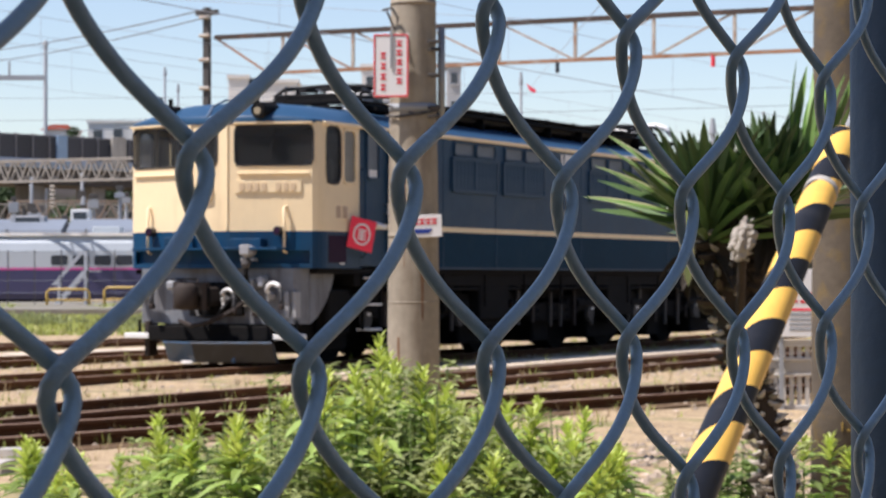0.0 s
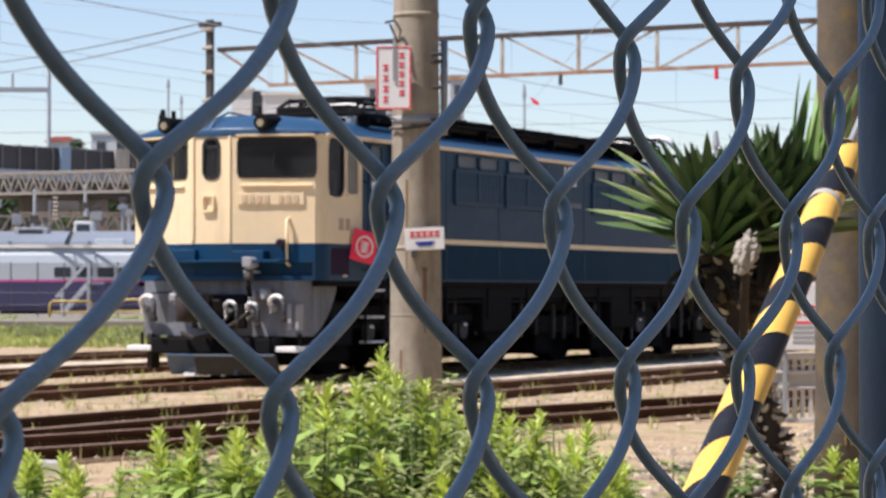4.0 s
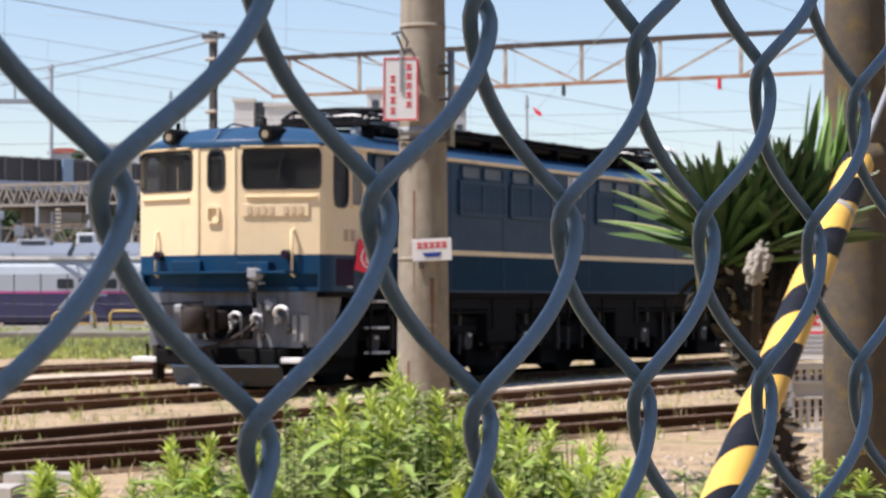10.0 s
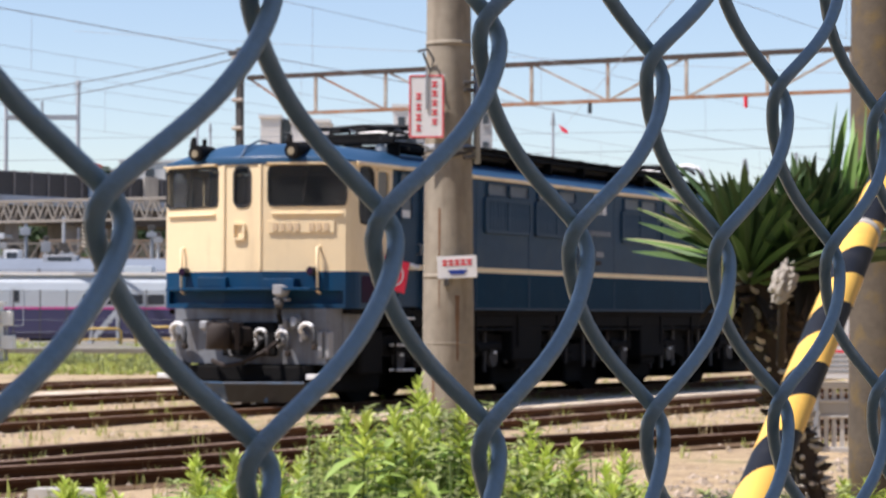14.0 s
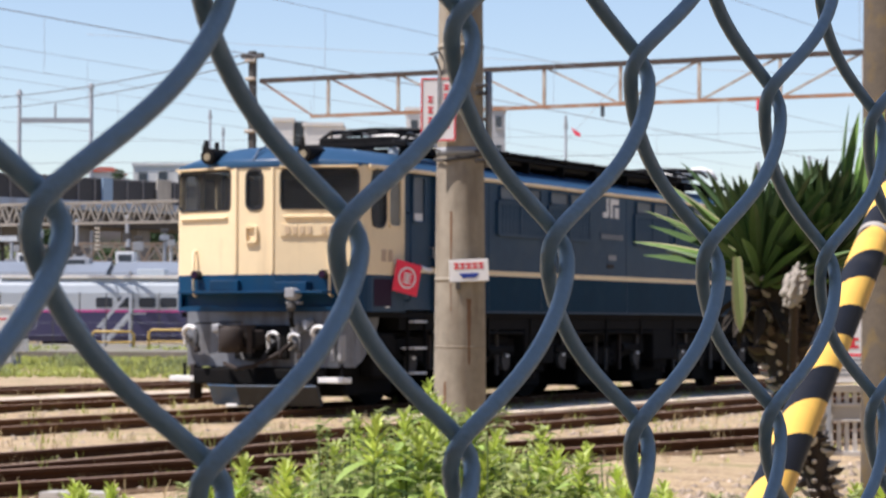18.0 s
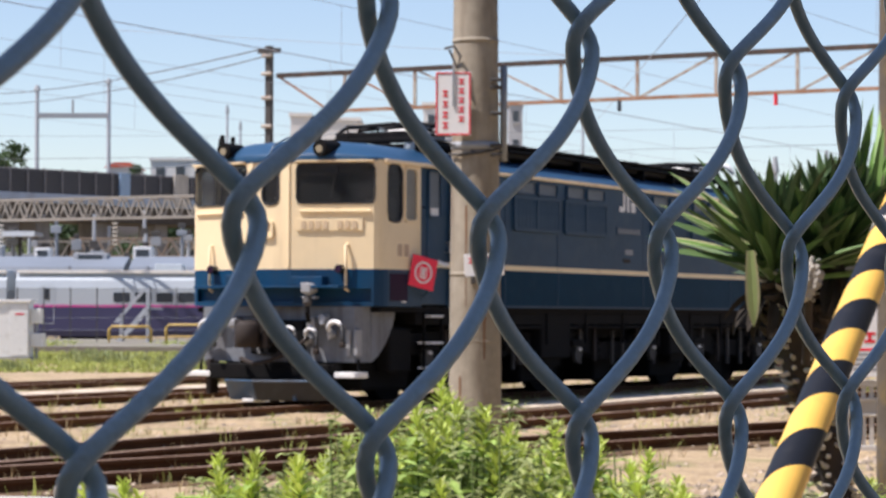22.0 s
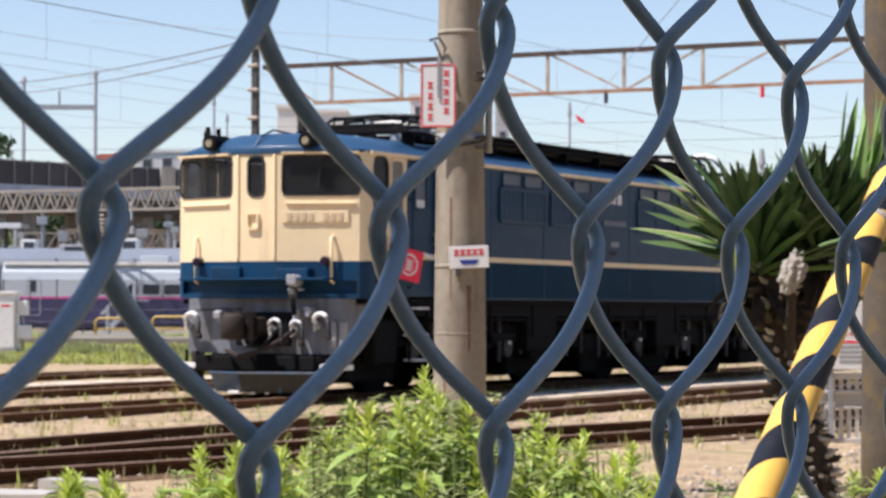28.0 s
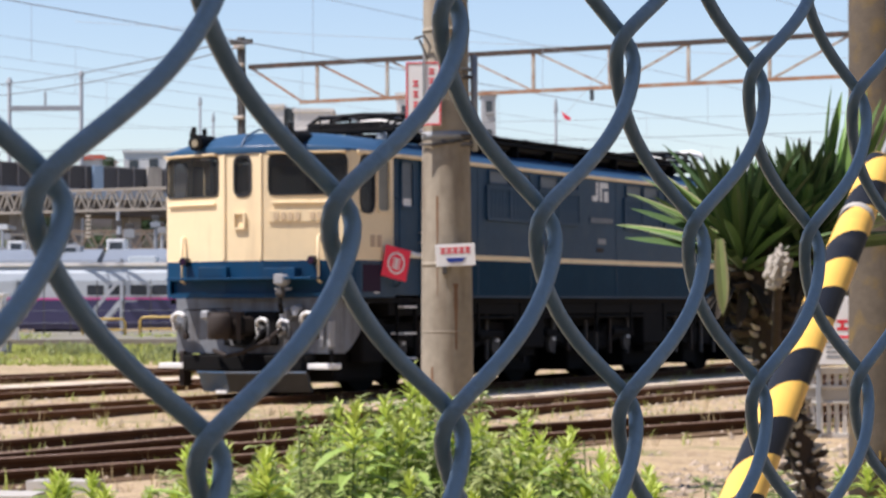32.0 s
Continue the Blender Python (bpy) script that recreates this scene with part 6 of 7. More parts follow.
# ---- behind the locomotive ----
def bar3(bm, p, q, w, h=None):
    """A straight member of rectangular section between two points."""
    p, q = Vector(p), Vector(q)
    d = (q - p).normalized()
    s = d.cross(Vector((0, 0, 1)))
    s = s.normalized() if s.length > 1e-4 else Vector((1, 0, 0))
    t = s.cross(d)
    h = h or w
    a = [bm.verts.new(c + s * x * w / 2 + t * z * h / 2) for c in (p, q) for x, z in ((-1, -1), (1, -1), (1, 1), (-1, 1))]
    for f in ((3, 2, 1, 0), (4, 5, 6, 7), (0, 1, 5, 4), (1, 2, 6, 5), (2, 3, 7, 6), (3, 0, 4, 7)):
        bm.faces.new([a[i] for i in f])
    return bm


def member(name, parent, p, q, w, material, h=None, label=""):
    return part(name, bar3(bmesh.new(), p, q, w, h), material, parent, label)


def gantry():
    g = thing("catenary_gantry", pose(-4.55, 62.0, GROUND, 0, 0, TURN), "rusty steel lattice gantry over the tracks", "gantry")
    n, pl, zt, zb = 8, 1.93, 7.20, 6.27
    L = n * pl
    member("top_chord", g, (0, 0, zt), (L, 0, zt), 0.10, M["chord"], 0.11, "dark rust-brown top chord")
    member("bottom_chord", g, (pl * 0.75, 0, zb), (L, 0, zb), 0.09, M["rust"], 0.08, "rust-red bottom chord")
    for k in range(1, n + 1):
        member("strut", g, (k * pl, 0, zb), (k * pl, 0, zt), 0.075, M["rustpale"], 0.05)
    for k in range(n):
        a, b = ((k * pl, zt), ((k + 0.78 if k == 0 else k + 1) * pl, zb)) if k < n * 0.6 else ((k * pl, zb), ((k + 1) * pl, zt))
        member("diagonal", g, (a[0], 0.02, a[1]), (b[0], 0.02, b[1]), 0.06, M["rust"] if k < 2 else M["rustpale"], 0.045)
    # masts
    for x, h, mm in ((-0.23, 7.95, M["mast"]), (L + 0.1, 7.5, M["rust"])):
        m = part("mast", bar3(bmesh.new(), (x, 0, 0), (x, 0, h), 0.15, 0.15), mm, g, "dark steel mast" if x < 0 else "")
        for z in ([h - 0.25, h - 0.7, h - 1.3, h - 2.0, h - 2.6] if x < 0 else []):
            part("insulator", tb([(x - 0.14, -0.11, z), (x + 0.14, -0.11, z)], 0.05, 10), M["rustpale"], m)
        if x < 0:
            member("cross_arm", m, (x - 0.30, 0, h - 0.12), (x + 0.30, 0, h - 0.12), 0.12, M["mast"])
            part("red_box", bx(x + 0.14, x + 0.36, -0.2, 0.0, h - 4.1, h - 3.75, 0.02), M["red"], m)
    for x, mm in ((9.2, M["winfar"]), (13.0, M["red"]), (5.6, M["winfar"])):
        part("hanger", tb([(x, 0, zb), (x, 0, zb - 0.28)], 0.05, 8), mm, g)
    return g


gantry()


def far_mast(x, y, h, w, label="slim grey catenary mast", arm=None):
    m = thing("catenary_mast", pose(x, y, GROUND), label, "mast", "masts of the yard")
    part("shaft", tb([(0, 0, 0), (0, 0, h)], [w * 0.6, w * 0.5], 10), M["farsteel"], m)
    part("cap", tb([(0, 0, h), (0, 0, h + 0.5)], [w * 0.9, w * 0.4], 10), M["greysteel"], m)
    if arm:
        member("arm", m, (0, 0, h - arm[0]), (arm[1], 0, h - arm[0]), w, M["greysteel"], w * 1.2)
        member("post", m, (arm[1] * 0.5, 0, h - arm[0]), (arm[1] * 0.5, 0, h - arm[0] + max(1.2, w * 4)), w * 0.5, M["greysteel"])
    return m


far_mast(-36.9, 262, 25.7, 0.42, arm=(3.4, -7.5))
far_mast(-44.4, 262, 25.0, 0.42)
far_mast(-14.2, 152, 13.6, 0.15)
far_mast(-13.4, 152, 12.6, 0.13)
far_mast(4.6, 95, 8.6, 0.10)
far_mast(-60, 150, 9.0, 0.13)
far_mast(40, 140, 9.0, 0.13)
far_mast(9.75, 78, 5.75, 0.15, "rusty short mast with a cross arm", arm=(0.5, 3.2))


def cables():
    def run(name, pts, r, label="thin dark overhead wire", n=14, sag=0.0):
        p, q = Vector(pts[0]), Vector(pts[1])
        out = []
        for k in range(n + 1):
            t = k / n
            c = p.lerp(q, t)
            c.z -= sag * 4 * t * (1 - t)
            out.append(c)
        o = link(name, tb(out, r, 6), M["cable"] if r > 0.01 else M["thinwire"], smooth=True)
        return tagged(o, label, "cable", "overhead wires")
    for v, z in ((-10, 5.3), (-5.4, 5.3), (2.85, 5.6), (-14.5, 5.5), (-19, 5.6)):
        lo = run("contact_wire", (along(v, -30, z), along(v, 170, z)), 0.004)
        up = run("messenger_wire", (along(v, -30, z + 0.95), along(v, 170, z + 0.95)), 0.005)
        for k in range(12):
            u = -8 + k * 9.0 + v * 0.3
            part("dropper", tb([along(v, u, z), along(v, u, z + 0.95)], 0.004, 5), M["thinwire"], lo)
    for a, b, r, s in (((-4.8, 61.8, 7.80), (-21.5, 112, 11.1), 0.020, 0.25), ((-4.8, 61.8, 7.60), (-21.5, 112, 10.65), 0.018, 0.3), ((-36.9, 262, 17.4), (-4.8, 62, 5.2), 0.022, 0.5),
                       ((-60, 130, 9.4), (20, 118, 9.4), 0.014, 0.4), ((-60, 150, 8.1), (40, 140, 8.4), 0.014, 0.3), ((-50, 160, 12.8), (40, 120, 11.0), 0.012, 0.5),
                       ((-10, 70, 9.2), (30, 58, 6.2), 0.008, 0.2), ((2.29, 12.9, 4.03), (4.6, 95, 8.02), 0.006, 0.0)):
        run("feeder_wire", (Vector(a), Vector(b)), r, "dark sagging overhead feeder cable", sag=s)
    p = thing("pennant", pose(4.17, 79.5, 7.23, 0, 20, 0), "small red pennant hung on a wire", "flag")
    part("cloth", prism(bmesh.new(), [(-0.19, 0.08), (0.16, 0.0), (0.19, -0.11), (0.0, -0.10)], -0.004, 0.004, "y"), M["pink"], p)


cables()


def white_fence():
    f = thing("concrete_picket_fence", pose(3.95, 23.0, GROUND), "low pale concrete picket fence with two rows of slots", "fence")
    for z0, z1 in ((0.0, 0.065), (0.33, 0.355), (0.47, 0.50), (0.60, 0.66)):
        part("rail", bx(-0.66, 1.6, -0.04, 0.04, z0, z1, 0.006), M["picket"], f)
    part("panel", bx(-0.66, 1.6, -0.025, 0.03, 0.355, 0.47), M["paleconcrete"], f)
    pk = None
    for row, (z0, z1) in enumerate(((0.065, 0.33), (0.50, 0.60))):
        pk = None
        for k in range(31):
            m = pose(-0.63 + k * 0.073, 0, 0)
            if pk is None:
                pk = part("picket", bx(-0.018, 0.018, -0.02, 0.02, z0, z1), M["picket"], f, at=m)
            else:
                share("picket", pk, f, m)
    s = thing("warning_board", pose(3.78, 22.90, 0.62), "white board with red and grey writing above the picket fence", "sign")
    part("board", bx(-0.30, 0.30, 0.0, 0.02, 0.0, 0.62, 0.004), M["signwhite"], s)
    bars(s, -0.24, 0.26, -0.001, 0.30, 0.42, 1, 4, M["red"], 0.2)
    for k in range(5):
        part("text_bar", bx(-0.20, 0.25 - 0.04 * (k % 3), -0.003, -0.001, 0.24 - k * 0.045, 0.262 - k * 0.045), M["pink"] if k < 1 else M["greysteel"], s)
    for x in (-0.27, 0.27):
        part("leg", bx(x - 0.02, x + 0.02, 0.021, 0.05, GROUND - 0.62, 0.6), M["greysteel"], s)


white_fence()


def cabinet():
    c = thing("equipment_cabinet", pose(-12.05, 69.0, GROUND), "white metal trackside cabinet with two small boxes", "cabinet")
    part("body", bx(-1.3, 0.25, -0.4, 0.4, 0.12, 1.62, 0.02), M["white"], c)
    part("plinth", bx(-1.35, 0.30, -0.45, 0.45, 0.0, 0.12), M["paleconcrete"], c)
    part("door_leaf", bx(-0.28, 0.22, -0.42, -0.402, 0.18, 1.55, 0.006), M["white"], c)
    part("red_label", bx(-0.12, 0.12, -0.425, -0.4205, 1.28, 1.33), M["red"], c)
    part("roof_cap", bx(-1.36, 0.31, -0.46, 0.46, 1.62, 1.70, 0.01), M["white"], c)
    part("side_box", bx(0.26, 0.55, -0.2, 0.2, 1.05, 1.45, 0.02), M["white"], c)
    part("side_box", bx(0.26, 0.62, -0.2, 0.2, 0.40, 0.78, 0.02), M["white"], c)
    part("pipe", tb([(0.40, 0, 0), (0.40, 0, 1.1)], 0.04, 8), M["greysteel"], c)


cabinet()


def yellow_rail(x, y, w, h=0.92):
    r = thing("handrail", pose(x, y, GROUND), "yellow tubular handrail beside the paved path", "handrail", "yellow handrails")
    part("frame", tb([(0, 0, 0), (0, 0, h - 0.12), (0.12, 0, h), (w - 0.12, 0, h), (w, 0, h - 0.12), (w, 0, 0)], 0.055, 10), M["yellowrail"], r, smooth=True)
    part("mid_rail", tb([(0, 0, h * 0.5), (w, 0, h * 0.5)], 0.035, 8), M["yellowrail"], r)


yellow_rail(-11.85, 101, 3.2)
yellow_rail(-14.15, 101, 1.7, 0.85)
tagged(link("path", bx(-60, 14, 86, 116, GROUND, GROUND + 0.22), M["path"]), "grey-brown service path beside the sheds", "pavement", kind="structure")
def yard_fence():
    f = thing("wire_yard_fence", pose(-40.0, 103.0, GROUND), "thin dark steel posts of a wire yard fence", "fence")
    p0 = None
    for k in range(42):
        m = pose(k * 1.09, 0, 0)
        if p0 is None:
            p0 = part("post", bx(-0.022, 0.022, -0.022, 0.022, 0.2, 2.45), M["mast"], f, at=m)
        else:
            share("post", p0, f, m)
    for z in (0.7, 1.2, 1.7, 2.4):
        part("wire", tb([(0, -0.03, z), (44.7, -0.03, z)], 0.008, 5), M["cable"], f)


yard_fence()
stair = thing("access_stair", pose(-14.4, 104, GROUND), "pale grey steel access stair with handrails beside the train", "stair")
for s in (0.0, 0.7):
    member("stringer", stair, (0.2, s, 0.2), (1.35, s, 1.55), 0.07, M["stairgrey"], 0.16)
    member("handrail", stair, (0.05, s, 1.0), (1.25, s, 2.4), 0.06, M["stairgrey"])
    member("post", stair, (1.4, s, 0.2), (1.4, s, 2.4), 0.07, M["stairgrey"])
    member("post", stair, (0.3, s, 0.2), (0.3, s, 1.3), 0.06, M["stairgrey"])
for k in range(6):
    part("tread", bx(0.28 + k * 0.2, 0.5 + k * 0.2, 0.0, 0.7, 0.36 + k * 0.23, 0.39 + k * 0.23), M["greysteel"], stair)
part("platform", bx(1.3, 2.0, 0.0, 0.7, 1.55, 1.62), M["greysteel"], stair)


def express_car(x, y, n=25.0, label="white and navy express train car with a pink line"):
    t = thing("express_train_car", pose(x, y, GROUND + 0.15), label, "train car", "express train")
    prof = [(-1.6, 0.55), (-1.68, 1.2), (-1.68, 2.6), (-1.55, 3.05), (-1.2, 3.42), (-0.6, 3.58), (0, 3.62), (0.6, 3.58), (1.2, 3.42), (1.55, 3.05), (1.68, 2.6), (1.68, 1.2), (1.6, 0.55)]
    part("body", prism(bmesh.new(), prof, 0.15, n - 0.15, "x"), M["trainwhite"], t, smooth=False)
    part("skirt", bx(0.2, n - 0.2, -1.694, -1.66, 0.30, 1.62), M["trainnavy"], t, "navy lower side")
    part("under_skirt", bx(0.4, n - 0.4, -1.55, 1.55, 0.05, 0.56), M["trainnavy"], t)
    part("pink_line", bx(0.2, n - 0.2, -1.70, -1.67, 1.62, 1.74), M["trainpink"], t, "pink line")
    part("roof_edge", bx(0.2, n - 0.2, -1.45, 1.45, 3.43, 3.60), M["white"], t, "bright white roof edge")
    k = 0
    xx = 5.4
    while xx < n - 5.6:
        w = part("window", prism(bmesh.new(), [(xx + p[0], p[1]) for p in rounded(0, 0.90, 1.86, 2.40, 0.10, 3)], -1.70, -1.675, "y"), M["trainglass"], t)
        part("window_frame", ring(bmesh.new(), xx, xx + 0.90, 1.86, 2.40, 0.10, 0.04, -1.705, -1.68), M["trainwhite"], w)
        xx += 1.15
    for xx in (1.5, n - 2.4):
        dr = part("door", ring(bmesh.new(), xx, xx + 0.7, 0.75, 2.75, 0.06, 0.03, -1.704, -1.69), M["trainwhite"], t)
        part("door_window", bx(xx + 0.22, xx + 0.48, -1.703, -1.69, 2.0, 2.62), M["trainglass"], dr)
    part("roof_unit", bx(n * 0.3, n * 0.36, -0.9, 0.9, 3.6, 3.95, 0.06), M["trainwhite"], t)
    part("roof_unit", bx(n * 0.62, n * 0.74, -0.8, 0.8, 3.6, 3.82, 0.06), M["trainwhite"], t)
    for xx in (2.5, n - 4.5):
        part("bogie", bx(xx, xx + 2.4, -1.4, 1.4, -0.1, 0.3), M["black"], t)
    return t


car = express_car(-24.0, 136)
copy_thing(car, pose(-49.2, 136, GROUND + 0.15))
copy_thing(car, pose(-74.4, 136, GROUND + 0.15))
for k, x in enumerate((-70, -44.5, -19)):
    c2 = thing("shed_roof", pose(x, 146 + 0.01 * k, GROUND), "long blue-grey shed roof behind the train", "roof")
    part("roof", prism(bmesh.new(), [(-2.6, 3.7), (2.6, 3.7), (2.4, 4.1), (0.0, 4.75), (-2.4, 4.1)], 0, 25.2, "x"), M["trainroof"], c2)
    for j in range(5):
        part("column", bx(j * 6 + 0.2, j * 6 + 0.5, -2.3, -2.0, 0, 3.7), M["greysteel"], c2)
    for j in range(6):
        part("roof_rib", bx(j * 4.2 + 1.0, j * 4.2 + 1.15, -2.5, -2.42, 3.72, 4.15), M["greysteel"], c2)


def portal(x0, x1, y, zb, h, panel, seed, label="grey lattice portal beam over far tracks", post=(0.1, 0.5, 0.9), steel=None, turn=0, pivot=0):
    steel = steel or M["truss"]
    p = thing("portal_beam", pose(pivot, y, GROUND, 0, 0, turn) @ pose(-pivot, 0, 0), label, "gantry", "portals over far tracks")
    for z in (zb, zb + h):
        for yy in (-0.22, 0.22):
            member("chord", p, (x0, yy, z), (x1, yy, z), 0.13, steel)
    n = int((x1 - x0) / panel)
    d = None
    for k in range(n):
        a = x0 + k * panel
        for (xa, za), (xb, zb2) in (((a, zb), (a + panel / 2, zb + h)), ((a + panel / 2, zb + h), (a + panel, zb))):
            for yy in (-0.22, 0.22):
                member("brace", p, (xa, yy, za), (xb, yy, zb2), 0.10, steel, 0.07)
    for f in post:
        x = x0 + (x1 - x0) * f
        part("column", bx(x - 0.22, x + 0.22, -0.3, 0.3, 0, zb, 0.02), M["greysteel"], p)
    return p


first = portal(-48, 2, 131, 6.48, 1.09, 0.97, 1, post=(0.02, 0.36, 0.98), turn=-27, pivot=-13.8)
for x in (-26.4, -18.9, -12.6):
    st_ = part("insulator_string", tb([(x, -0.1, 6.48), (x, -0.1, 5.0)], 0.03, 6), M["mast"], first)
    for k in range(6):
        part("insulator_disc", disc(bmesh.new(), (x, -0.1, 6.25 - 0.22 * k), (0, 0, -1), 0.16, 0.09, 12, 0.10), M["white"], st_)
portal(-26.5, 8, 170, 5.35, 1.2, 1.24, 2, "rusty brown lattice portal beam over far tracks", post=(0.02, 0.4, 0.97), steel=M["trussbrown"])
portal(-60, 10, 205, 6.0, 1.4, 1.7, 3, post=(0.2, 0.6, 0.97))


def elevated_road():
    e = thing("elevated_road", pose(-31, 240, GROUND - 0.95, 0, 0, 48) @ pose(31, 0, 0), "elevated road with dark noise barrier panels on concrete piers", "road")
    x0, x1 = -97, -17
    part("deck", bx(x0, x1, -1.0, 7, 12.70, 13.1), M["paleblue"], e, "pale blue-grey deck edge")
    part("girder", bx(x0, x1, -0.6, 6.6, 11.15, 12.70), M["girder"], e, "dark steel girder")
    part("parapet", bx(x0, x1, -1.15, -0.95, 12.95, 13.55), M["paleblue"], e, "pale blue-grey parapet")
    part("top_rail", bx(x0, x1, -1.0, -0.9, 15.66, 15.78), M["barrierpost"], e)
    pan = None
    for k in range(40):
        x = x0 + k * 2.0
        if pan is None:
            pan = part("panel", bx(0.08, 1.92, -1.0, -0.9, 13.55, 15.65), M["barrier"], e, at=pose(x, 0, 0))
            pst = part("post", bx(-0.08, 0.08, -1.1, -0.85, 13.55, 15.85), M["barrierpost"], e, at=pose(x, 0, 0))
        else:
            share("panel", pan, e, pose(x, 0, 0))
            share("post", pst, e, pose(x, 0, 0))
    part("blue_panel", bx(-34.2, -33.0, -1.3, -1.05, 12.6, 15.8), M["bluepanel"], e, "pale blue panel")
    part("pillar", bx(-27.4, -25.6, -1.3, -1.05, 13.0, 15.95, 0.03), M["paleconcrete"], e, "pale concrete pillar between the panels")
    for x in (-88, -74, -62, -50, -42, -35, -27.5, -19):
        part("pier", bx(x - 0.8, x + 0.8, 0.5, 3.0, 0, 11.148, 0.05), M["pier"], e, "grey concrete pier")
    bank = bmesh.new()
    rows = []
    for j in range(10):
        row = []
        for i in range(60):
            x = -110 + i * 2.4
            z = 12.4 * (j / 9) ** 0.8 + noise.noise(Vector((x * 0.13, j * 0.7, 0))) * 0.9 * (0 < j)
            row.append(bank.verts.new((x, 260 + j * 1.1 - 2 * noise.noise(Vector((x * 0.1, j * 0.5, 3))), GROUND + max(z, 0) - 0.02 * (j == 0))))
        rows.append(row)
    for j in range(9):
        for i in range(59):
            bank.faces.new((rows[j][i], rows[j][i + 1], rows[j + 1][i + 1], rows[j + 1][i]))
    tagged(link("embankment", bank, M["bank"], smooth=True), "scrubby brown and green embankment under the road", "hillside", kind="structure")


elevated_road()


def clump(bm, c, r, n, rnd, size):
    for k in range(n):
        d = Vector((rnd.gauss(0, 1), rnd.gauss(0, 1), rnd.gauss(0, 1))).normalized() * r * rnd.uniform(0.55, 1.05)
        p = Vector(c) + Vector((d.x, d.y, d.z * 0.8))
        a = Vector((rnd.gauss(0, 1), rnd.gauss(0, 1), rnd.gauss(0, 1))).normalized() * size * rnd.uniform(0.6, 1.2)
        b = a.cross(Vector((rnd.gauss(0, 1), rnd.gauss(0, 1), rnd.gauss(0, 1)))).normalized() * size * 0.6
        v = [bm.verts.new(p + q) for q in (a, b, -a, -b)]
        bm.faces.new(v)


def tree(x, y, z, h, w, seed, label="dark green leafy tree on the hill", leaf=None):
    rnd = random.Random(seed)
    t = thing("tree", pose(x, y, z), label, "tree", "far trees")
    part("trunk", tb([(0, 0, 0), (0.1, 0, h * 0.35), (0, 0, h * 0.7)], [h * 0.035, h * 0.028, h * 0.012], 8), M["bark"], t)
    for k in range(4):
        a = k * 1.6 + seed
        part("limb", tb([(0.05, 0, h * (0.3 + 0.07 * k)), (math.cos(a) * w * 0.3, math.sin(a) * w * 0.3, h * (0.55 + 0.06 * k))], [h * 0.015, h * 0.006], 6), M["bark"], t)
    bm = bmesh.new()
    for k in range(11):
        a = rnd.uniform(0, 6.283)
        q = rnd.uniform(0, 0.36) * w
        clump(bm, (math.cos(a) * q, math.sin(a) * q, h * rnd.uniform(0.42, 0.86)), w * rnd.uniform(0.15, 0.26), 90, rnd, w * 0.05)
    part("crown", bm, leaf or M["tree"], t)
    return t


HILL = 15.0
tagged(link("far_hill", prism(bmesh.new(), [(-160, -1), (-160, 12), (-70, 15), (-20, 15), (40, 10), (80, -1)], 292, 360, "y"), M["hill"]), "built-up green hill beyond the yard", "hillside", kind="structure")
for k, (x, h, w) in enumerate(((-49.4, 6.6, 3.0), (-54.0, 9.8, 7.0), (-60, 9.6, 7.0), (-66, 8, 8), (-38.0, 7.6, 3.6), (-46.6, 5.6, 3.0), (-28, 5.2, 4.0), (-74, 8, 7))):
    tree(x, 294 + k * 0.3, 12.5, h, w, 60 + k)
for k, (x, y, z, h) in enumerate(((-35.5, 192, -0.5, 6.5), (-30.0, 194, -0.5, 5.5), (-24.5, 193, -0.5, 7.0), (-28, 215, -0.5, 8.5), (-42, 212, -0.5, 8), (-41, 262, 6.5, 4.5), (-33.5, 258, -0.5, 5), (-46, 261, 4, 4.5), (-30.6, 262, 7.2, 3.8), (-28.4, 262, 7.0, 3.8), (-55, 258, 2, 5), (-22, 260, 2, 5), (-37, 257, -0.5, 6.0))):
    tree(x, y, z + 0.5, h, 5.0, 80 + k, "green shrub tree on the embankment")


def house(x, y, z, w, h, d, wall, roof=None, cols=4, floors=3, label="white apartment house with small windows", category="house"):
    b = thing("apartment_house", pose(x, y, z), label, category, "far buildings")
    part("wall", bx(0, w, 0, d, 0, h), wall, b)
    if roof:
        part("roof", prism(bmesh.new(), [(-0.3, h), (w + 0.3, h), (w * 0.75, h + w * 0.16), (w * 0.25, h + w * 0.16)], -0.3, d + 0.3, "y"), roof, b)
    else:
        part("roof", bx(-0.15, w + 0.15, -0.15, d + 0.15, h, h + 0.3), wall, b)
    cw, fh = w / cols, h / floors
    for i in range(cols):
        for j in range(floors):
            wn_ = part("window", bx(cw * (i + 0.28), cw * (i + 0.72), -0.06, 0.02, fh * (j + 0.35), fh * (j + 0.75)), M["winfar"], b)
            part("window_sill", bx(cw * (i + 0.24), cw * (i + 0.76), -0.14, 0.02, fh * (j + 0.30), fh * (j + 0.35)), wall, wn_)
    return b


house(-37.2, 300, 11.3, 9.5, 8.6, 10, M["building"], cols=4, floors=3)
house(-43.2, 305, 11.4, 3.8, 8.0, 6, M["building"], roof=M["redroof"], cols=2, floors=2, label="small white house with a red roof")
house(-28.5, 304, 10.8, 9.0, 7.0, 8, M["buildinggrey"], cols=4, floors=3, label="grey apartment house with small windows")
house(-15.0, 220, GROUND, 1.7, 18.9, 8, M["building"], cols=1, floors=1, label="pale lift tower of a building", category="building")
# The recess's shade is painted by using the dark window colour as wall.
house(-13.25, 222, GROUND, 0.9, 18.7, 8, M["winfar"], cols=1, floors=1, label="recessed bay of a building, coloured dark for its shade", category="building")
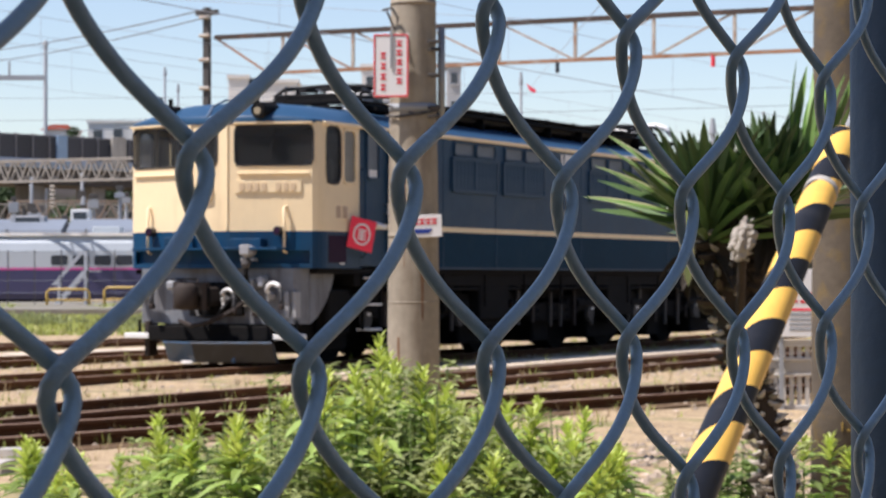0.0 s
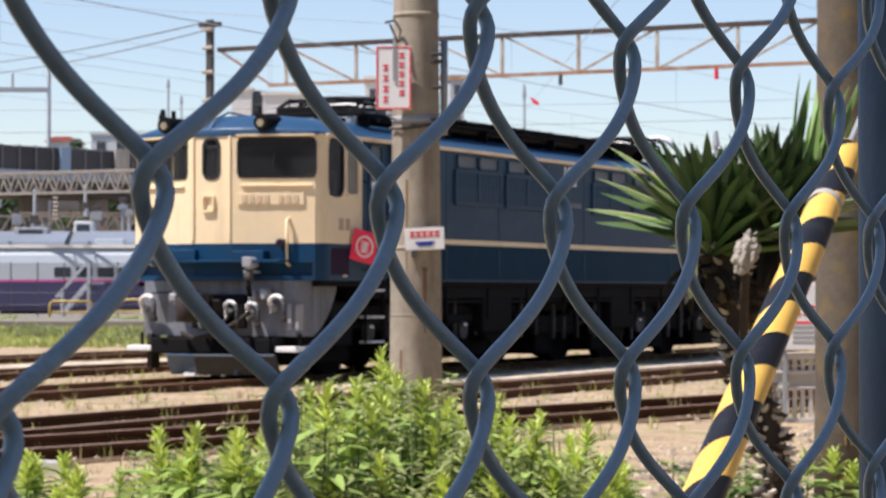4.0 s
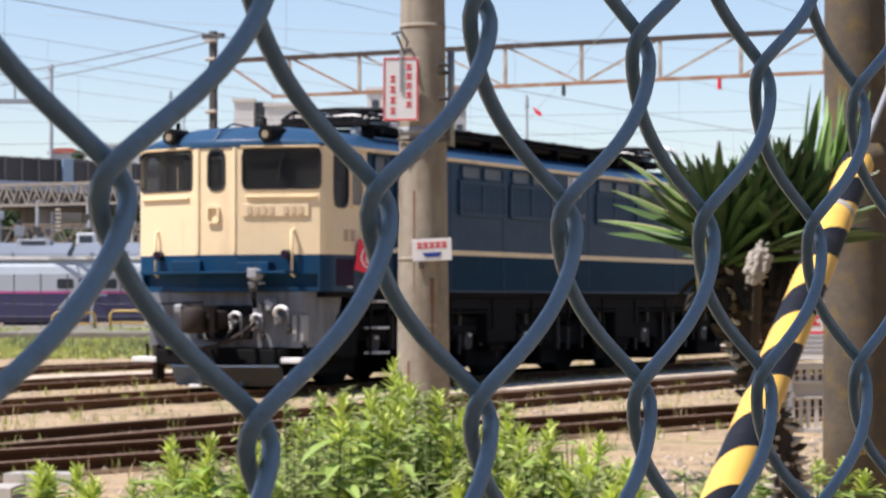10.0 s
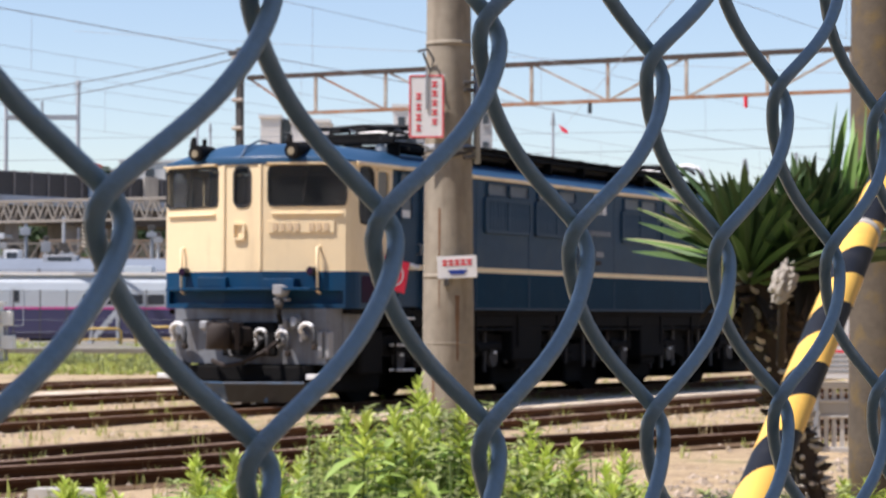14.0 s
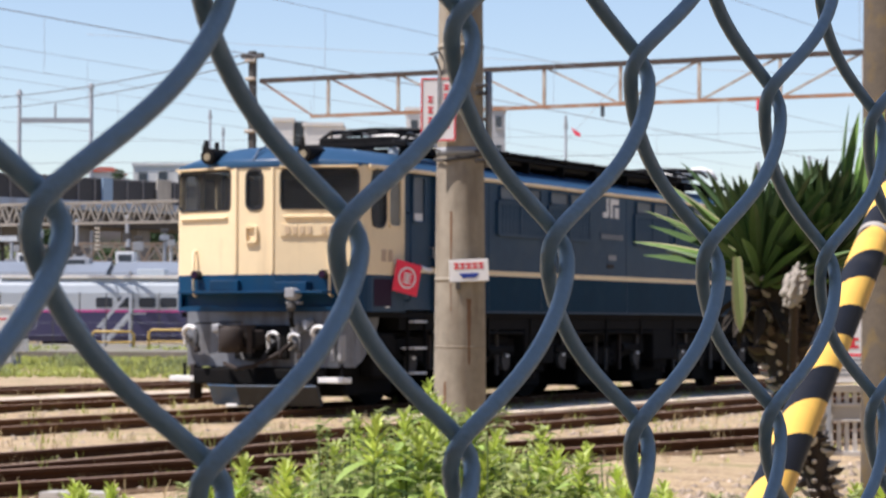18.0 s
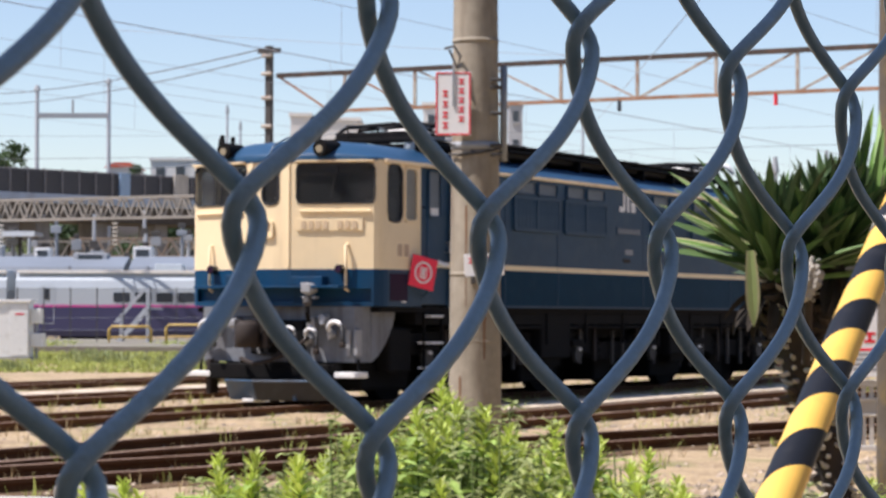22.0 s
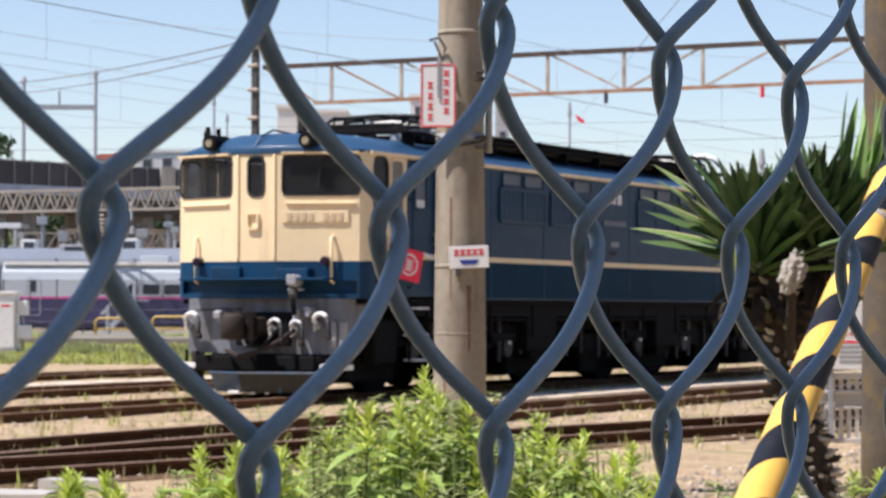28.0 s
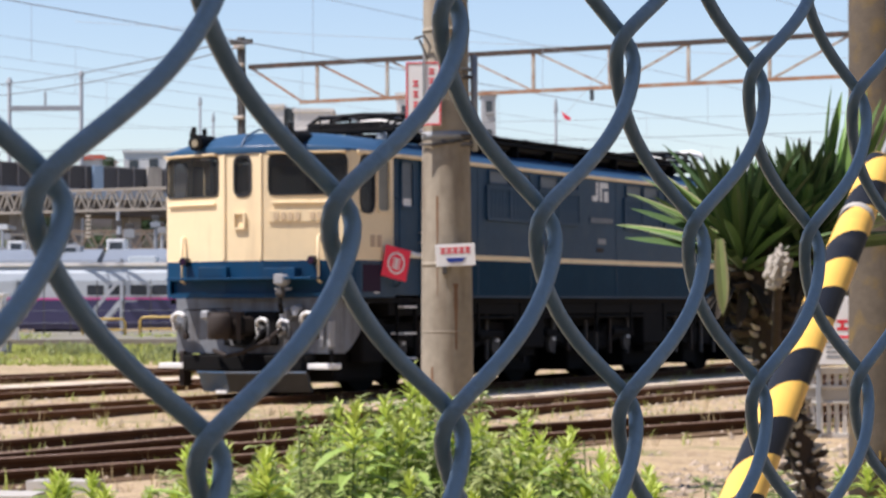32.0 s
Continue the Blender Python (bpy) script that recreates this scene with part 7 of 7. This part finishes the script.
house(-12.3, 220, GROUND, 3.3, 18.5, 8, M["building"], cols=2, floors=1, label="pale concrete building with few windows", category="building")
house(-3.4, 224, GROUND, 2.9, 20.2, 8, M["building"], cols=2, floors=6, label="plain beige concrete building block", category="building")
house(4.15, 220, GROUND, 1.2, 20.0, 6, M["buildinggrey"], cols=1, floors=8, label="narrow grey apartment tower with balconies", category="building")


def signal_post(x, y, h, boxes, material):
    p = thing("signal_post", pose(x, y, GROUND), "slim yard post with small grey boxes", "post", "yard posts")
    part("shaft", tb([(0, 0, 0), (0, 0, h)], 0.11, 8), material, p)
    for k, (z, w, hh) in enumerate(boxes):
        part("box", bx(-w / 2, w / 2, -0.35, -0.112, z, z + hh, 0.03), M["greysteel"] if k % 2 == 0 else M["mast"], p)


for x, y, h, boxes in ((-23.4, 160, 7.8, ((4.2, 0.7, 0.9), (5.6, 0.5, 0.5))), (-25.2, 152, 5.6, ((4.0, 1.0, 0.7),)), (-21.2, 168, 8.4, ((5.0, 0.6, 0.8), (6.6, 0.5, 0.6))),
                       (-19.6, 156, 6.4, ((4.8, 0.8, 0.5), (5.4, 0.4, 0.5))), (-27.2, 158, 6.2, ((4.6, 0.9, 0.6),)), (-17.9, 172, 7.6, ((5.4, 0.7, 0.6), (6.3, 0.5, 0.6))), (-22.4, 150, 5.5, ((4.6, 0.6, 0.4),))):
    # Posts beyond 155 m take the paler steel, so haze is in their colour.
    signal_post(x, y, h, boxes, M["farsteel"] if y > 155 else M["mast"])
rq = random.Random(88)
for k in range(16):
    h = rq.uniform(5.2, 7.4)
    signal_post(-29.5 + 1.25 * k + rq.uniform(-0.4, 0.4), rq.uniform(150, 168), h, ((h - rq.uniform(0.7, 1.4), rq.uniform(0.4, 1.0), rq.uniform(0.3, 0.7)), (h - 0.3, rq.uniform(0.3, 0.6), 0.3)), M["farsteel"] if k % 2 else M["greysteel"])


def platform_canopy():
    c = thing("platform_canopy", pose(-36, 151, GROUND), "flat platform canopy with a white edge on steel posts", "canopy")
    part("roof", bx(0, 10.3, 0, 3.2, 6.15, 6.36), M["greysteel"], c)
    part("fascia", bx(-0.02, 10.32, -0.06, -0.002, 6.08, 6.40), M["white"], c, "white canopy edge")
    for x in (1.2, 5.2, 9.2):
        part("post", bx(x - 0.09, x + 0.09, 1.4, 1.6, 0, 6.15), M["mast"], c)
        member("bracket", c, (x, 1.5, 5.5), (x, 0.3, 6.12), 0.07, M["mast"])


platform_canopy()

# scrub and clutter under the portals
for k in range(22):
    rnd = random.Random(300 + k)
    x, y = -44 + 1.75 * k + rnd.uniform(-0.5, 0.5), 176 + rnd.uniform(0, 22)
    tree(x, y, GROUND, rnd.uniform(5.2, 8.6), rnd.uniform(2.6, 4.4), 300 + k, "green scrub tree behind the sheds" if k % 3 else "brown half-dry scrub tree behind the sheds", M["shrub"] if k % 3 else M["dryscrub"])
for k, (x, y, w, h, z) in enumerate(((-27.5, 151, 1.4, 1.0, 4.75), (-24.6, 152, 0.9, 0.8, 4.75), (-21.5, 150, 2.0, 0.6, 4.6), (-18.6, 151, 1.1, 0.9, 4.7))):
    b = thing("roof_unit", pose(x, y - 4.0, GROUND + z - 0.25), "small white box unit on the shed roof", "box", "boxes on the shed roof")
    part("body", bx(-w / 2, w / 2, -0.6, 0.6, 0, h, 0.05), M["white"] if k % 2 else M["buildinggrey"], b)
    part("grille", bx(-w * 0.35, w * 0.35, -0.62, -0.602, h * 0.2, h * 0.8), M["winfar"], b)

motions()
